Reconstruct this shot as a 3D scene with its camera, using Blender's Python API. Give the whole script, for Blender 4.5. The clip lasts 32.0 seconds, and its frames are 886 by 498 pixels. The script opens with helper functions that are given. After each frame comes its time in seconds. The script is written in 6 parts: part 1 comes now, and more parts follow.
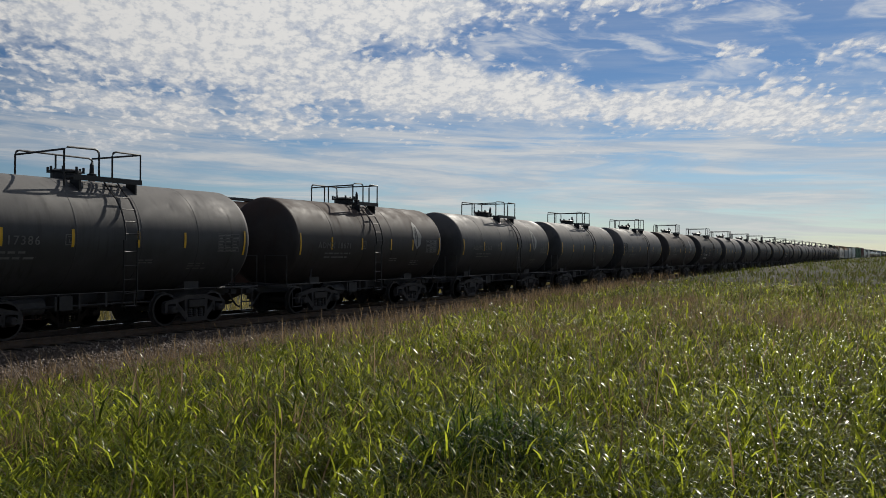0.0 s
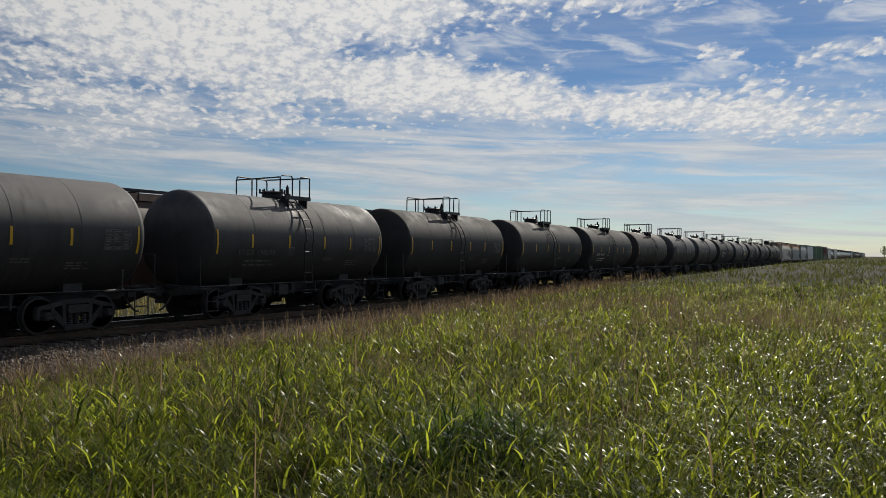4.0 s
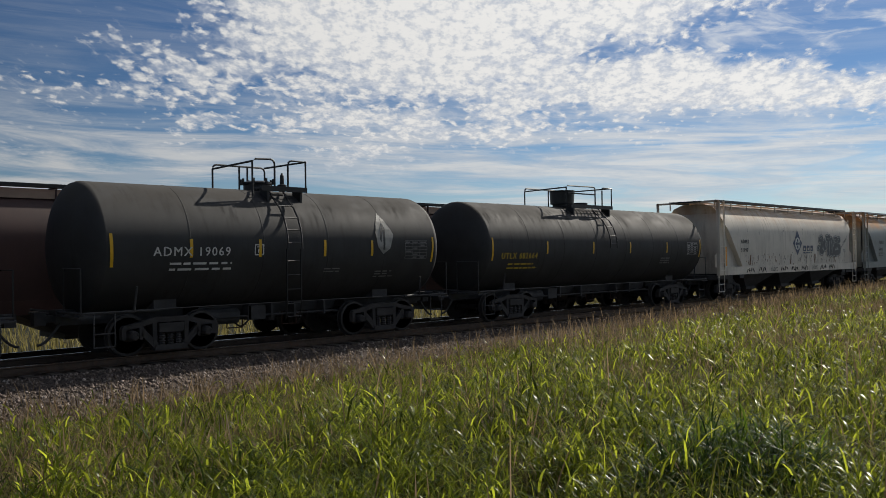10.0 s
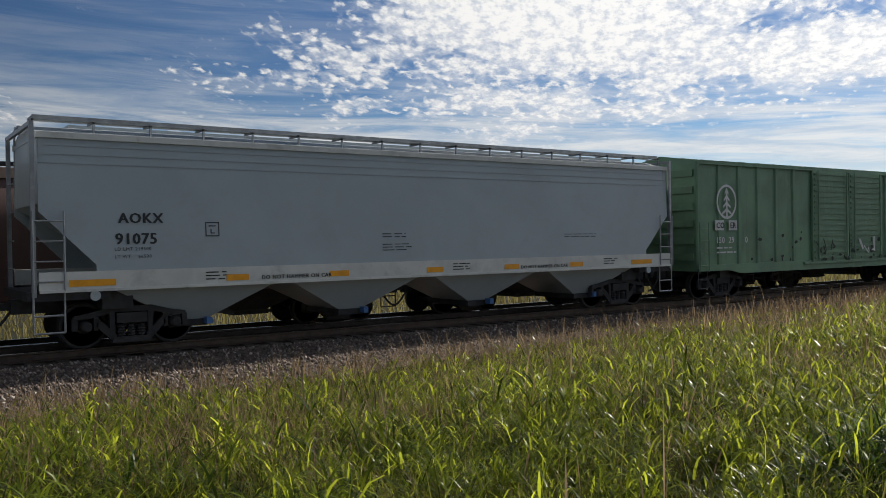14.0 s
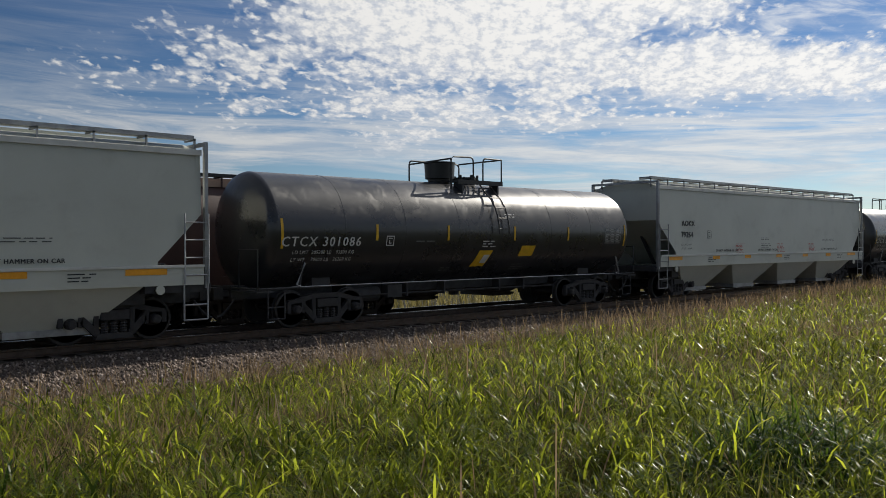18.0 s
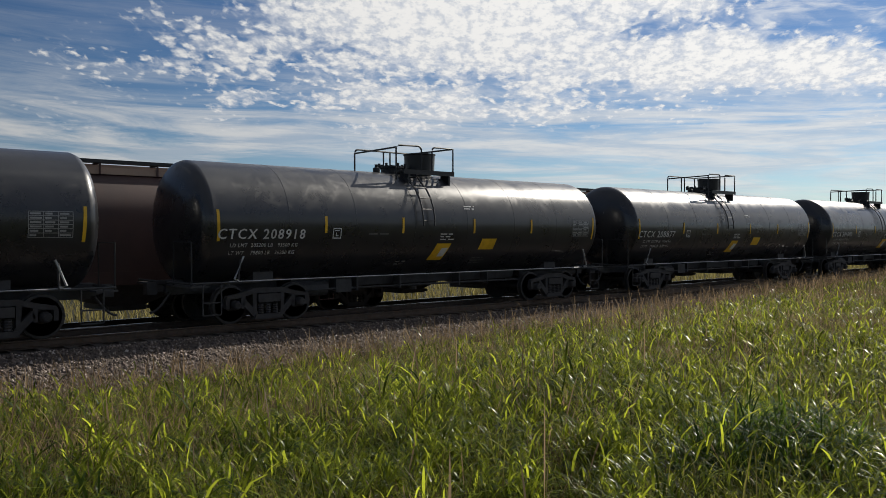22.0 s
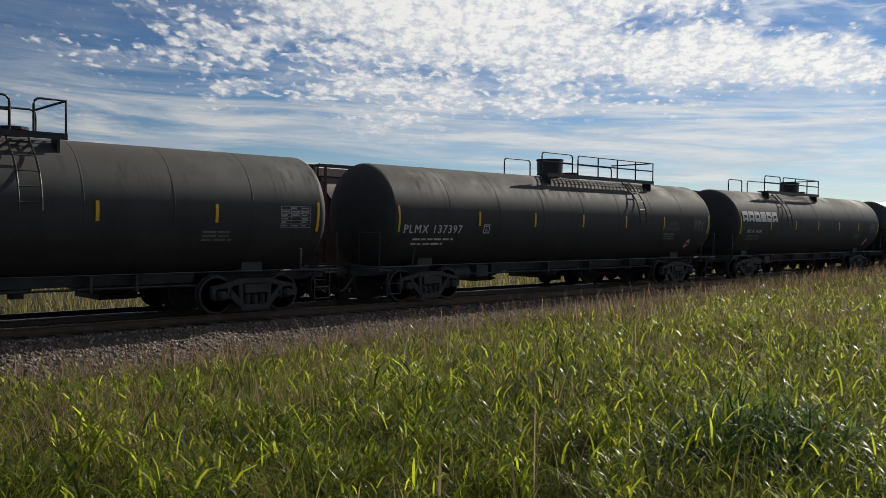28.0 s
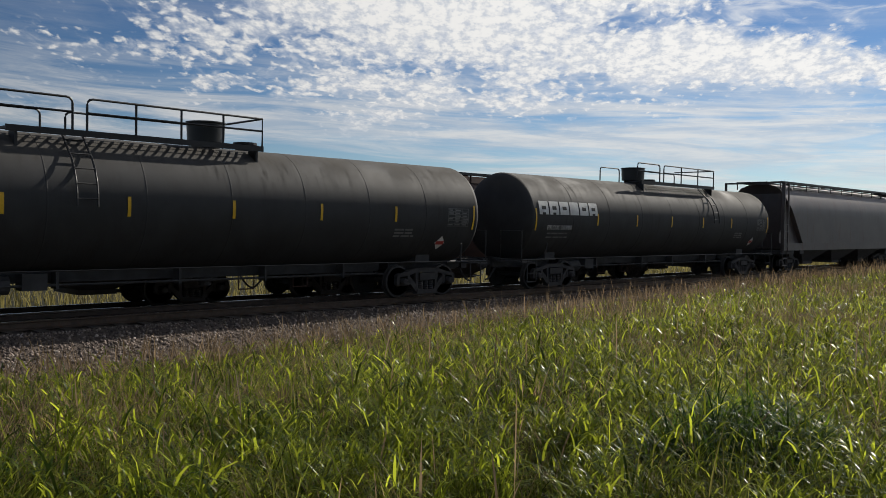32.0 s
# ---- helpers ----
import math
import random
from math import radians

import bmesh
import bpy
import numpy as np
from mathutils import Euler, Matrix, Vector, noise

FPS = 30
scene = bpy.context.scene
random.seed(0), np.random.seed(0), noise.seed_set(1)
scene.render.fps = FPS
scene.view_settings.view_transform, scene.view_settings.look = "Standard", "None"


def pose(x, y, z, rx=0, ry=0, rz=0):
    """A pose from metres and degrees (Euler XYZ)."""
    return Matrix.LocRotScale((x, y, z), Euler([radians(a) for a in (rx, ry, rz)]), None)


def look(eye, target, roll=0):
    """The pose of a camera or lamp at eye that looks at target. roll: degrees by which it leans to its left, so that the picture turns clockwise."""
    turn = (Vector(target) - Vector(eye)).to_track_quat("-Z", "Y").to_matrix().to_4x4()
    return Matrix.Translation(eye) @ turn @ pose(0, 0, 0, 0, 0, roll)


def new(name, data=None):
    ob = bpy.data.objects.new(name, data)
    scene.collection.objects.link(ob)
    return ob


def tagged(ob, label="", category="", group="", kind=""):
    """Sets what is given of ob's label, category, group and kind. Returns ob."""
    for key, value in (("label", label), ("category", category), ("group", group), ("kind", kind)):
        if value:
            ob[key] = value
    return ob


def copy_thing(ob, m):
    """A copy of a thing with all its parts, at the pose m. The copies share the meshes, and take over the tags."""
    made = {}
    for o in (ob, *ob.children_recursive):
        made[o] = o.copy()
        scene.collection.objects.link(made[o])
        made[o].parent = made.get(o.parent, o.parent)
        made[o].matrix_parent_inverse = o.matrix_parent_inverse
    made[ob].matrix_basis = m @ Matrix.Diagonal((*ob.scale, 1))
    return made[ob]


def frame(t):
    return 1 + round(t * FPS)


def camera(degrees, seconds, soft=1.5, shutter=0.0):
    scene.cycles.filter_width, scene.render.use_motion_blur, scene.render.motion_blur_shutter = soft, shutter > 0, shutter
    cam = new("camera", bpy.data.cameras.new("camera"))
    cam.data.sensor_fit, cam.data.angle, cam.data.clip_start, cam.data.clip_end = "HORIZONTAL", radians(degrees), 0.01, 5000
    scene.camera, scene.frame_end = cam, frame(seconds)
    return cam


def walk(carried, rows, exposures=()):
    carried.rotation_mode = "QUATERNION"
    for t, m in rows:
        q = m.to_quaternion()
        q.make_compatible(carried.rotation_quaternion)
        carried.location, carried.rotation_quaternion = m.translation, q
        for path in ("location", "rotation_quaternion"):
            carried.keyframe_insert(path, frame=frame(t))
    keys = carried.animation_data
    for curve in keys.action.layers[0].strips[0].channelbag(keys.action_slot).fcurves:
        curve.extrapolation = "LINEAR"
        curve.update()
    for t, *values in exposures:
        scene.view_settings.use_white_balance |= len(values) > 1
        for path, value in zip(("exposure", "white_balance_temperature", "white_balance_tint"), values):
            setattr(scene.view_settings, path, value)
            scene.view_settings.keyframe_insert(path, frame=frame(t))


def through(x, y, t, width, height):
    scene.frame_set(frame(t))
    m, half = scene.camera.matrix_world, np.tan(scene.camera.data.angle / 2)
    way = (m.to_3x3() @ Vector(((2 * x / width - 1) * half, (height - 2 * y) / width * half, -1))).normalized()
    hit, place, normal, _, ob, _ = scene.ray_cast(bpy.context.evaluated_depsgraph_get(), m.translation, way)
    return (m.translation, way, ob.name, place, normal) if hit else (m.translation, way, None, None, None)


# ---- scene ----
FOV = 55.59
EYE = (0.0, 0.0, 2.057)
cam = camera(FOV, 32.0, soft=0.8)


def aim(yaw, pitch, lean):
    """Camera pose at EYE: yaw to the left of +Y, pitch up, lean to the right, in degrees."""
    y, p = radians(yaw), radians(pitch)
    d = Vector((-math.sin(y) * math.cos(p), math.cos(y) * math.cos(p), math.sin(p)))
    return look(EYE, Vector(EYE) + d * 10, -lean)


walk(cam, [
    (0, aim(-60.78, 0.27, -0.26)),
    (0.5, aim(-61.19, 0.23, -0.34)),
    (1, aim(-62.38, 0.22, -0.45)),
    (1.5, aim(-62.39, 0.18, -0.58)),
    (2, aim(-62.54, 0.19, -0.72)),
    (2.5, aim(-62.43, 0.25, -0.74)),
    (3, aim(-62.32, 0.29, -0.68)),
    (3.5, aim(-62.15, 0.26, -0.61)),
    (5.5, aim(-61.74, 0.33, -0.16)),
    (6, aim(-61.54, 0.37, -0.34)),
    (6.5, aim(-61.40, 0.35, -0.49)),
    (7, aim(-61.38, 0.36, -0.56)),
    (7.5, aim(-61.32, 0.33, -0.53)),
    (8, aim(-61.15, 0.33, -0.40)),
    (8.5, aim(-60.67, 0.35, -0.20)),
    (9, aim(-55.09, 0.40, 0.25)),
    (9.5, aim(-49.37, 0.49, 0.53)),
    (10, aim(-45.19, 0.65, 0.82)),
    (10.5, aim(-40.54, 0.73, 1.01)),
    (11, aim(-35.42, 0.67, 1.24)),
    (11.5, aim(-30.22, -0.46, 1.27)),
    (12, aim(-30.47, -0.80, 1.29)),
    (12.5, aim(-30.82, -0.72, 1.40)),
    (13, aim(-32.50, -0.69, 1.26)),
    (13.5, aim(-34.51, -0.66, 1.13)),
    (14, aim(-35.00, -0.52, 0.88)),
    (14.5, aim(-38.99, -0.38, 0.41)),
    (16.5, aim(-41.46, -0.55, -0.21)),
    (17, aim(-41.79, -0.48, -0.03)),
    (17.5, aim(-41.87, -0.45, 0.10)),
    (18, aim(-41.94, -0.33, 0.25)),
    (18.5, aim(-41.98, -0.35, 0.22)),
    (19, aim(-41.95, -0.35, 0.25)),
    (19.5, aim(-42.14, -0.49, 0.43)),
    (20, aim(-42.29, -0.71, 0.46)),
    (20.5, aim(-42.53, -0.89, 0.45)),
    (21, aim(-42.48, -0.88, 0.37)),
    (21.5, aim(-42.62, -0.75, 0.22)),
    (22, aim(-42.67, -0.83, 0.14)),
    (22.5, aim(-42.62, -0.74, 0.09)),
    (23, aim(-42.64, -0.75, 0.06)),
    (23.5, aim(-42.62, -0.74, -0.03)),
    (24, aim(-42.60, -0.72, -0.01)),
    (24.5, aim(-42.61, -0.70, 0.02)),
    (25, aim(-42.61, -0.76, 0.03)),
    (25.5, aim(-42.50, -1.02, -0.05)),
    (27.5, aim(-42.65, -1.34, -0.55)),
    (28, aim(-43.18, -1.36, -0.50)),
    (28.5, aim(-43.94, -1.40, -0.60)),
    (29, aim(-44.17, -1.44, -0.51)),
    (29.5, aim(-44.15, -1.46, -0.42)),
    (30, aim(-44.21, -1.46, -0.58)),
    (30.5, aim(-44.37, -1.51, -0.69)),
    (31, aim(-44.46, -1.53, -0.77)),
    (31.5, aim(-44.43, -1.54, -0.74)),
    (32, aim(-44.38, -1.55, -0.88)),
], [(0, -0.25), (8.5, -0.22), (10.5, 0.05), (12, 0.28), (13.5, 0.27), (15, 0.14), (17, 0.08), (32, 0.05)])

# ---------------------------------------------------------------- light
SUN_TO = Vector((0.815, 0.075, 0.57)).normalized()
SUN_EL = math.asin(SUN_TO.z)
SUN_AZ = math.atan2(SUN_TO.x, SUN_TO.y)
sun = new("sun", bpy.data.lights.new("sun", "SUN"))
sun.data.energy, sun.data.angle, sun.data.color = 4.8, radians(0.6), (1.0, 0.93, 0.82)
sun.matrix_basis = look(SUN_TO * 100, (0, 0, 0))


class Graph:
    """Short-hand for building node trees."""

    def __init__(self, tree):
        self.tree = tree
        tree.nodes.clear()

    def node(self, kind, values=(), **settings):
        n = self.tree.nodes.new(kind)
        for k, v in settings.items():
            setattr(n, k, v)
        for k, v in dict(values).items():
            if isinstance(v, bpy.types.NodeSocket):
                self.tree.links.new(v, n.inputs[k])
            else:
                n.inputs[k].default_value = v
        return n

    def math(self, op, a, b=0.0, c=0.0, clamp=False):
        return self.node("ShaderNodeMath", {0: a, 1: b, 2: c}, operation=op, use_clamp=clamp).outputs[0]

    def mix(self, f, a, b, blend="MIX"):
        return self.node("ShaderNodeMix", {0: f, 6: a, 7: b}, data_type="RGBA", blend_type=blend).outputs[2]

    def ramp(self, f, stops, mode="LINEAR"):
        n = self.node("ShaderNodeValToRGB", {0: f})
        n.color_ramp.interpolation = mode
        while len(n.color_ramp.elements) < len(stops):
            n.color_ramp.elements.new(0.5)
        for e, (p, c) in zip(n.color_ramp.elements, stops):
            e.position, e.color = p, (*c, 1) if len(c) == 3 else c
        return n.outputs[0]

    def noise(self, vector, scale, detail=4.0, rough=0.55, distort=0.0):
        return self.node("ShaderNodeTexNoise", {"Vector": vector, "Scale": scale, "Detail": detail, "Roughness": rough, "Distortion": distort}).outputs[0]

    def remap(self, v, a, b, c=0.0, d=1.0, kind="SMOOTHSTEP"):
        return self.node("ShaderNodeMapRange", {0: v, 1: a, 2: b, 3: c, 4: d}, interpolation_type=kind).outputs[0]


def grey(v):
    return (v, v, v, 1)


def make_world():
    world = bpy.data.worlds.new("sky")
    world.use_nodes = True
    scene.world = world
    g = Graph(world.node_tree)
    way = g.node("ShaderNodeTexCoord").outputs["Generated"]
    sky = g.node("ShaderNodeTexSky", {}, sky_type="NISHITA", sun_disc=False, sun_elevation=SUN_EL, sun_rotation=SUN_AZ, air_density=1.0, dust_density=0.15, ozone_density=2.5)
    s = g.node("ShaderNodeSeparateXYZ", {0: way})
    x, y, z = s.outputs[0], s.outputs[1], s.outputs[2]
    # bearing to the right of +Y and height over the horizon, in degrees
    az = g.math("MULTIPLY", g.math("ARCTAN2", x, y), 57.2958)
    el = g.math("MAXIMUM", g.math("MULTIPLY", g.math("ARCSINE", z), 57.2958), 0.0)
    # cloud rows shrink towards the horizon
    depth = g.math("ADD", el, 7.0)
    qx = g.math("MULTIPLY", g.math("DIVIDE", g.math("SUBTRACT", az, 50.0), g.math("ADD", el, 45.0)), 66.0)
    qy = g.math("MULTIPLY", g.math("LOGARITHM", depth, 2.71828), 38.0)
    flat = g.node("ShaderNodeCombineXYZ", {0: qx, 1: qy, 2: 0.0}).outputs[0]

    def bump(a0, e0, wa, we, k, tilt=0.0):
        da = g.math("DIVIDE", g.math("SUBTRACT", az, a0), wa)
        up = g.math("SUBTRACT", g.math("SUBTRACT", el, e0), g.math("MULTIPLY", g.math("SUBTRACT", az, a0), tilt))
        de = g.math("DIVIDE", up, we)
        r = g.math("ADD", g.math("MULTIPLY", da, da), g.math("MULTIPLY", de, de))
        return g.math("MULTIPLY", g.math("EXPONENT", g.math("MULTIPLY", r, -1.0)), k)

    cover = g.math("MULTIPLY", g.math("SUBTRACT", g.noise(flat, 0.10, 3.0, 0.5, 0.5), 0.56), 1.3)
    # unseen cloud bank beyond the right edge, thinner overhead, added to brighten the cars
    cover = g.math("ADD", cover, g.math("MULTIPLY", g.math("MAXIMUM", g.math("MULTIPLY", g.remap(az, 94.0, 104.0), g.remap(az, 150.0, 122.0)), g.math("MULTIPLY", g.remap(el, 19.0, 28.0, 0.0, 0.35), g.remap(az, 150.0, 110.0))), 0.42))
    for b in ((44.5, 16.5, 12.5, 6.0, 0.98), (61, 11.0, 8, 1.7, 0.66, -0.08), (77, 9.2, 11, 1.2, 0.62, -0.10), (58.5, 17.2, 5, 1.9, 0.55), (75, 16.6, 9, 0.8, 0.34), (90, 15.8, 7, 1.0, 0.34),
              (80, 13.0, 2.4, 0.7, 0.42), (89, 12.6, 4.5, 0.7, 0.46), (57.0, 13.7, 3.0, 1.2, -0.42), (26, 10.9, 9, 1.0, 0.26), (35, 9.2, 9, 0.7, 0.24), (50, 8.4, 9, 0.7, 0.18), (16, 16.5, 11, 4.0, -0.30), (76, 13.5, 8, 1.8, -0.25)):
        cover = g.math("ADD", cover, bump(*b))
    # small rounded clouds
    bend = g.node("ShaderNodeTexNoise", {"Vector": flat, "Scale": 0.5, "Detail": 2.0}).outputs[1]
    warp = g.node("ShaderNodeVectorMath", {0: flat, 1: g.node("ShaderNodeVectorMath", {0: bend, 3: 1.6}, operation="SCALE").outputs[0]}, operation="ADD").outputs[0]
    cells = g.node("ShaderNodeTexVoronoi", {"Vector": warp, "Scale": 0.88, "Smoothness": 0.7, "Randomness": 1.0}, feature="SMOOTH_F1", voronoi_dimensions="2D").outputs["Distance"]
    rough = g.noise(warp, 0.7, 5.0, 0.58)
    fine = g.noise(flat, 2.2, 5.0, 0.62)
    puff = g.math("ADD", g.math("MULTIPLY", g.math("SUBTRACT", 0.42, cells), 0.8), g.math("MULTIPLY", g.math("SUBTRACT", rough, 0.5), 0.9))
    puff = g.math("ADD", puff, g.math("MULTIPLY", g.math("SUBTRACT", fine, 0.5), 0.55))
    density = g.math("SUBTRACT", g.math("ADD", g.math("MULTIPLY", puff, 1.2), g.math("MINIMUM", cover, 0.60)), 0.20)
    body = g.math("MULTIPLY", g.math("MULTIPLY", g.remap(density, -0.06, 0.27), g.remap(cover, -0.16, 0.10)), g.remap(el, 5.2, 8.2))
    # smooth streaky veil low over the horizon, thin wisps higher up
    long = g.node("ShaderNodeCombineXYZ", {0: g.math("MULTIPLY", az, 0.06), 1: g.math("MULTIPLY", g.math("ADD", el, g.math("MULTIPLY", az, 0.03)), 0.62), 2: 0.0}).outputs[0]
    streak = g.noise(long, 1.0, 7.0, 0.62, 0.8)
    veil = g.math("MULTIPLY", g.remap(streak, 0.34, 0.58), g.remap(el, 12.0, 7.0, 0.16, 0.95))
    veil = g.math("MULTIPLY", veil, g.remap(el, 0.5, 3.0, 0.92, 1.0))
    shade = g.remap(g.math("ADD", density, g.math("MULTIPLY", g.math("SUBTRACT", fine, 0.5), 1.3)), -0.02, 0.62)
    toward = g.node("ShaderNodeVectorMath", {0: way, 1: tuple(SUN_TO)}, operation="DOT_PRODUCT").outputs["Value"]
    near = g.remap(toward, 0.25, 0.92, 0.67, 1.12, "LINEAR")
    sheet = g.math("MULTIPLY", g.remap(g.math("ADD", cover, g.math("MULTIPLY", g.math("SUBTRACT", rough, 0.5), 1.0)), 0.02, 0.46), g.remap(el, 5.2, 8.2, 0.0, 0.92))
    white = g.mix(shade, (6.5, 6.8, 7.3, 1), (9.1, 9.0, 8.8, 1))
    # finer drawn-out bands in the low veil
    thin = g.node("ShaderNodeCombineXYZ", {0: g.math("MULTIPLY", az, 0.11), 1: g.math("MULTIPLY", g.math("ADD", el, g.math("MULTIPLY", az, 0.035)), 1.2), 2: 7.0}).outputs[0]
    band = g.noise(thin, 1.0, 6.0, 0.62, 0.5)
    veil = g.math("MULTIPLY", veil, g.remap(band, 0.36, 0.60, 0.72, 1.0))
    soft = g.mix(g.remap(band, 0.35, 0.66), (5.3, 5.8, 6.5, 1), (7.7, 7.7, 7.6, 1))
    blue = g.mix(1.0, sky.outputs[0], g.mix(g.remap(el, 0.0, 14.0), (0.62, 0.72, 0.84, 1), (0.355, 0.475, 0.63, 1)), "MULTIPLY")
    colour = g.mix(g.math("MULTIPLY", veil, 0.9), blue, soft)
    # combed wisps over the clear part
    comb = g.node("ShaderNodeCombineXYZ", {0: g.math("MULTIPLY", az, 0.24), 1: g.math("MULTIPLY", g.math("ADD", el, g.math("MULTIPLY", az, 0.10)), 0.85), 2: 3.0}).outputs[0]
    wisp = g.remap(g.noise(comb, 1.0, 5.0, 0.56, 0.5), 0.46, 0.70)
    wisp = g.math("MULTIPLY", wisp, g.math("MULTIPLY", g.remap(az, 46.0, 60.0), g.remap(el, 7.0, 10.0, 0.0, 0.75)))
    colour = g.mix(wisp, colour, (7.6, 7.8, 8.0, 1))
    colour = g.mix(sheet, colour, g.mix(g.remap(fine, 0.36, 0.64), (6.0, 6.4, 7.1, 1), (8.1, 8.2, 8.4, 1)))
    colour = g.mix(g.math("MULTIPLY", body, 0.97), colour, white)
    colour = g.node("ShaderNodeVectorMath", {0: colour, 3: near}, operation="SCALE").outputs[0]
    back = g.node("ShaderNodeBackground", {"Color": colour, "Strength": 0.09})
    g.node("ShaderNodeOutputWorld", {"Surface": back.outputs[0]})


make_world()

# ---------------------------------------------------------------- materials
MATS = {}


def paint(name, colour, rough=0.5, metal=0.0, vary=0.25, scale=1.2, dirt=None, dirt_amount=0.4, bump=0.15, streak=False, top=None, grain=40.0, coat=0.0):
    """Weathered paint or metal: two scales of tone, dirt patches or runs, fine relief. top: (colour, from z, to z,
    amount), a crown of dust, of rust, or of light put into the colour.
    """
    if name in MATS:
        return MATS[name]
    m = bpy.data.materials.new(name)
    m.use_nodes = True
    g = Graph(m.node_tree)
    pos = g.node("ShaderNodeTexCoord").outputs["Object"]
    seed = g.node("ShaderNodeObjectInfo").outputs["Random"]
    shift = g.node("ShaderNodeVectorMath", {0: pos, 1: g.node("ShaderNodeCombineXYZ", {0: g.math("MULTIPLY", seed, 37.0), 1: 0.0, 2: g.math("MULTIPLY", seed, 11.0)}).outputs[0]}, operation="ADD").outputs[0]
    big = g.noise(shift, scale, 4.0, 0.6, 0.3)
    small = g.noise(shift, grain, 3.0, 0.6)
    base = g.mix(g.remap(big, 0.3, 0.7), [c * (1 - vary) for c in colour] + [1], [min(1, c * (1 + vary * 0.6)) for c in colour] + [1])
    base = g.mix(g.math("MULTIPLY", small, 0.25 * min(1, vary * 3)), base, [c * 0.55 for c in colour] + [1])
    r = g.math("ADD", rough, g.math("MULTIPLY", g.math("SUBTRACT", big, 0.5), 0.14))
    if dirt:
        if streak:
            run = g.node("ShaderNodeMapping", {"Vector": shift, "Scale": (3.2, 1.0, 0.22)}).outputs[0]
            d = g.math("MULTIPLY", g.remap(g.noise(run, 2.2, 5.0, 0.65), 0.48, 0.72), g.remap(g.noise(shift, 0.55, 2.0), 0.35, 0.65))
        else:
            d = g.remap(g.noise(shift, scale * 1.7, 6.0, 0.68, 0.4), 0.5, 0.72)
        base = g.mix(g.math("MULTIPLY", d, dirt_amount), base, (*dirt, 1))
        r = g.math("ADD", r, g.math("MULTIPLY", d, 0.2))
    if top:
        z = g.node("ShaderNodeSeparateXYZ", {0: pos}).outputs[2]
        run = g.node("ShaderNodeMapping", {"Vector": shift, "Scale": (2.4, 0.6, 0.12)}).outputs[0]
        ragged = g.math("ADD", z, g.math("MULTIPLY", g.math("SUBTRACT", g.noise(run, 2.0, 5.0, 0.65), 0.5), 0.8 * (top[2] - top[1])))
        f = g.math("MULTIPLY", g.remap(ragged, top[1], top[2]), g.math("MULTIPLY", g.remap(g.noise(shift, 0.8, 4.0, 0.6), 0.25, 0.62), top[3]))
        base = g.mix(f, base, (*top[0], 1))
        r = g.math("ADD", r, g.math("MULTIPLY", f, 0.3))
    b = g.node("ShaderNodeBump", {"Strength": bump, "Distance": 0.02, "Height": g.math("ADD", g.math("MULTIPLY", big, 1.0), g.math("MULTIPLY", small, 0.25))})
    p = g.node("ShaderNodeBsdfPrincipled", {"Base Color": base, "Roughness": g.math("MAXIMUM", g.math("MINIMUM", r, 1.0), 0.08), "Metallic": metal, "Normal": b.outputs[0]})
    if coat:
        p.inputs["Coat Weight"].default_value = coat
        p.inputs["Coat Roughness"].default_value = 0.14
    g.node("ShaderNodeOutputMaterial", {"Surface": p.outputs[0]})
    MATS[name] = m
    return m


def leaf(name, dark, light, dry=None, gloss=0.4, through=0.5, glow=(0.32, 0.36, 0.016), spec=0.22):
    """Grass blade or leaf: each piece its own tone, patches coloured darker as shaded hollows, light coming through
    from behind.
    """
    m = bpy.data.materials.new(name)
    m.use_nodes = True
    g = Graph(m.node_tree)
    rnd = g.node("ShaderNodeNewGeometry").outputs["Random Per Island"]
    pos = g.node("ShaderNodeTexCoord").outputs["Object"]
    patch = g.noise(pos, 0.45, 3.0, 0.55)
    # patch tone puts the shade of self-shadowed hollows into the leaf colour
    tone = g.remap(g.noise(pos, 1.1, 3.0, 0.62), 0.34, 0.64, 0.42, 1.32)
    pick = g.math("MULTIPLY", g.math("POWER", rnd, 1.15), tone)
    c = g.mix(pick, (*dark, 1), (*light, 1))
    if dry:
        f = g.remap(g.math("ADD", g.math("MULTIPLY", patch, 1.0), g.math("MULTIPLY", g.math("FRACT", g.math("MULTIPLY", rnd, 7.31)), 0.5)), 0.62, 0.92)
        c = g.mix(f, c, (*dry, 1))
    d = g.node("ShaderNodeBsdfPrincipled", {"Base Color": c, "Roughness": gloss, "Specular IOR Level": spec})
    t = g.node("ShaderNodeBsdfTranslucent", {"Color": g.mix(0.5, c, g.mix(pick, [v * 0.30 for v in glow] + [1], [v * 2.0 for v in glow] + [1]))})
    mixed = g.node("ShaderNodeMixShader", {0: through, 1: d.outputs[0], 2: t.outputs[0]})
    g.node("ShaderNodeOutputMaterial", {"Surface": mixed.outputs[0]})
    return m


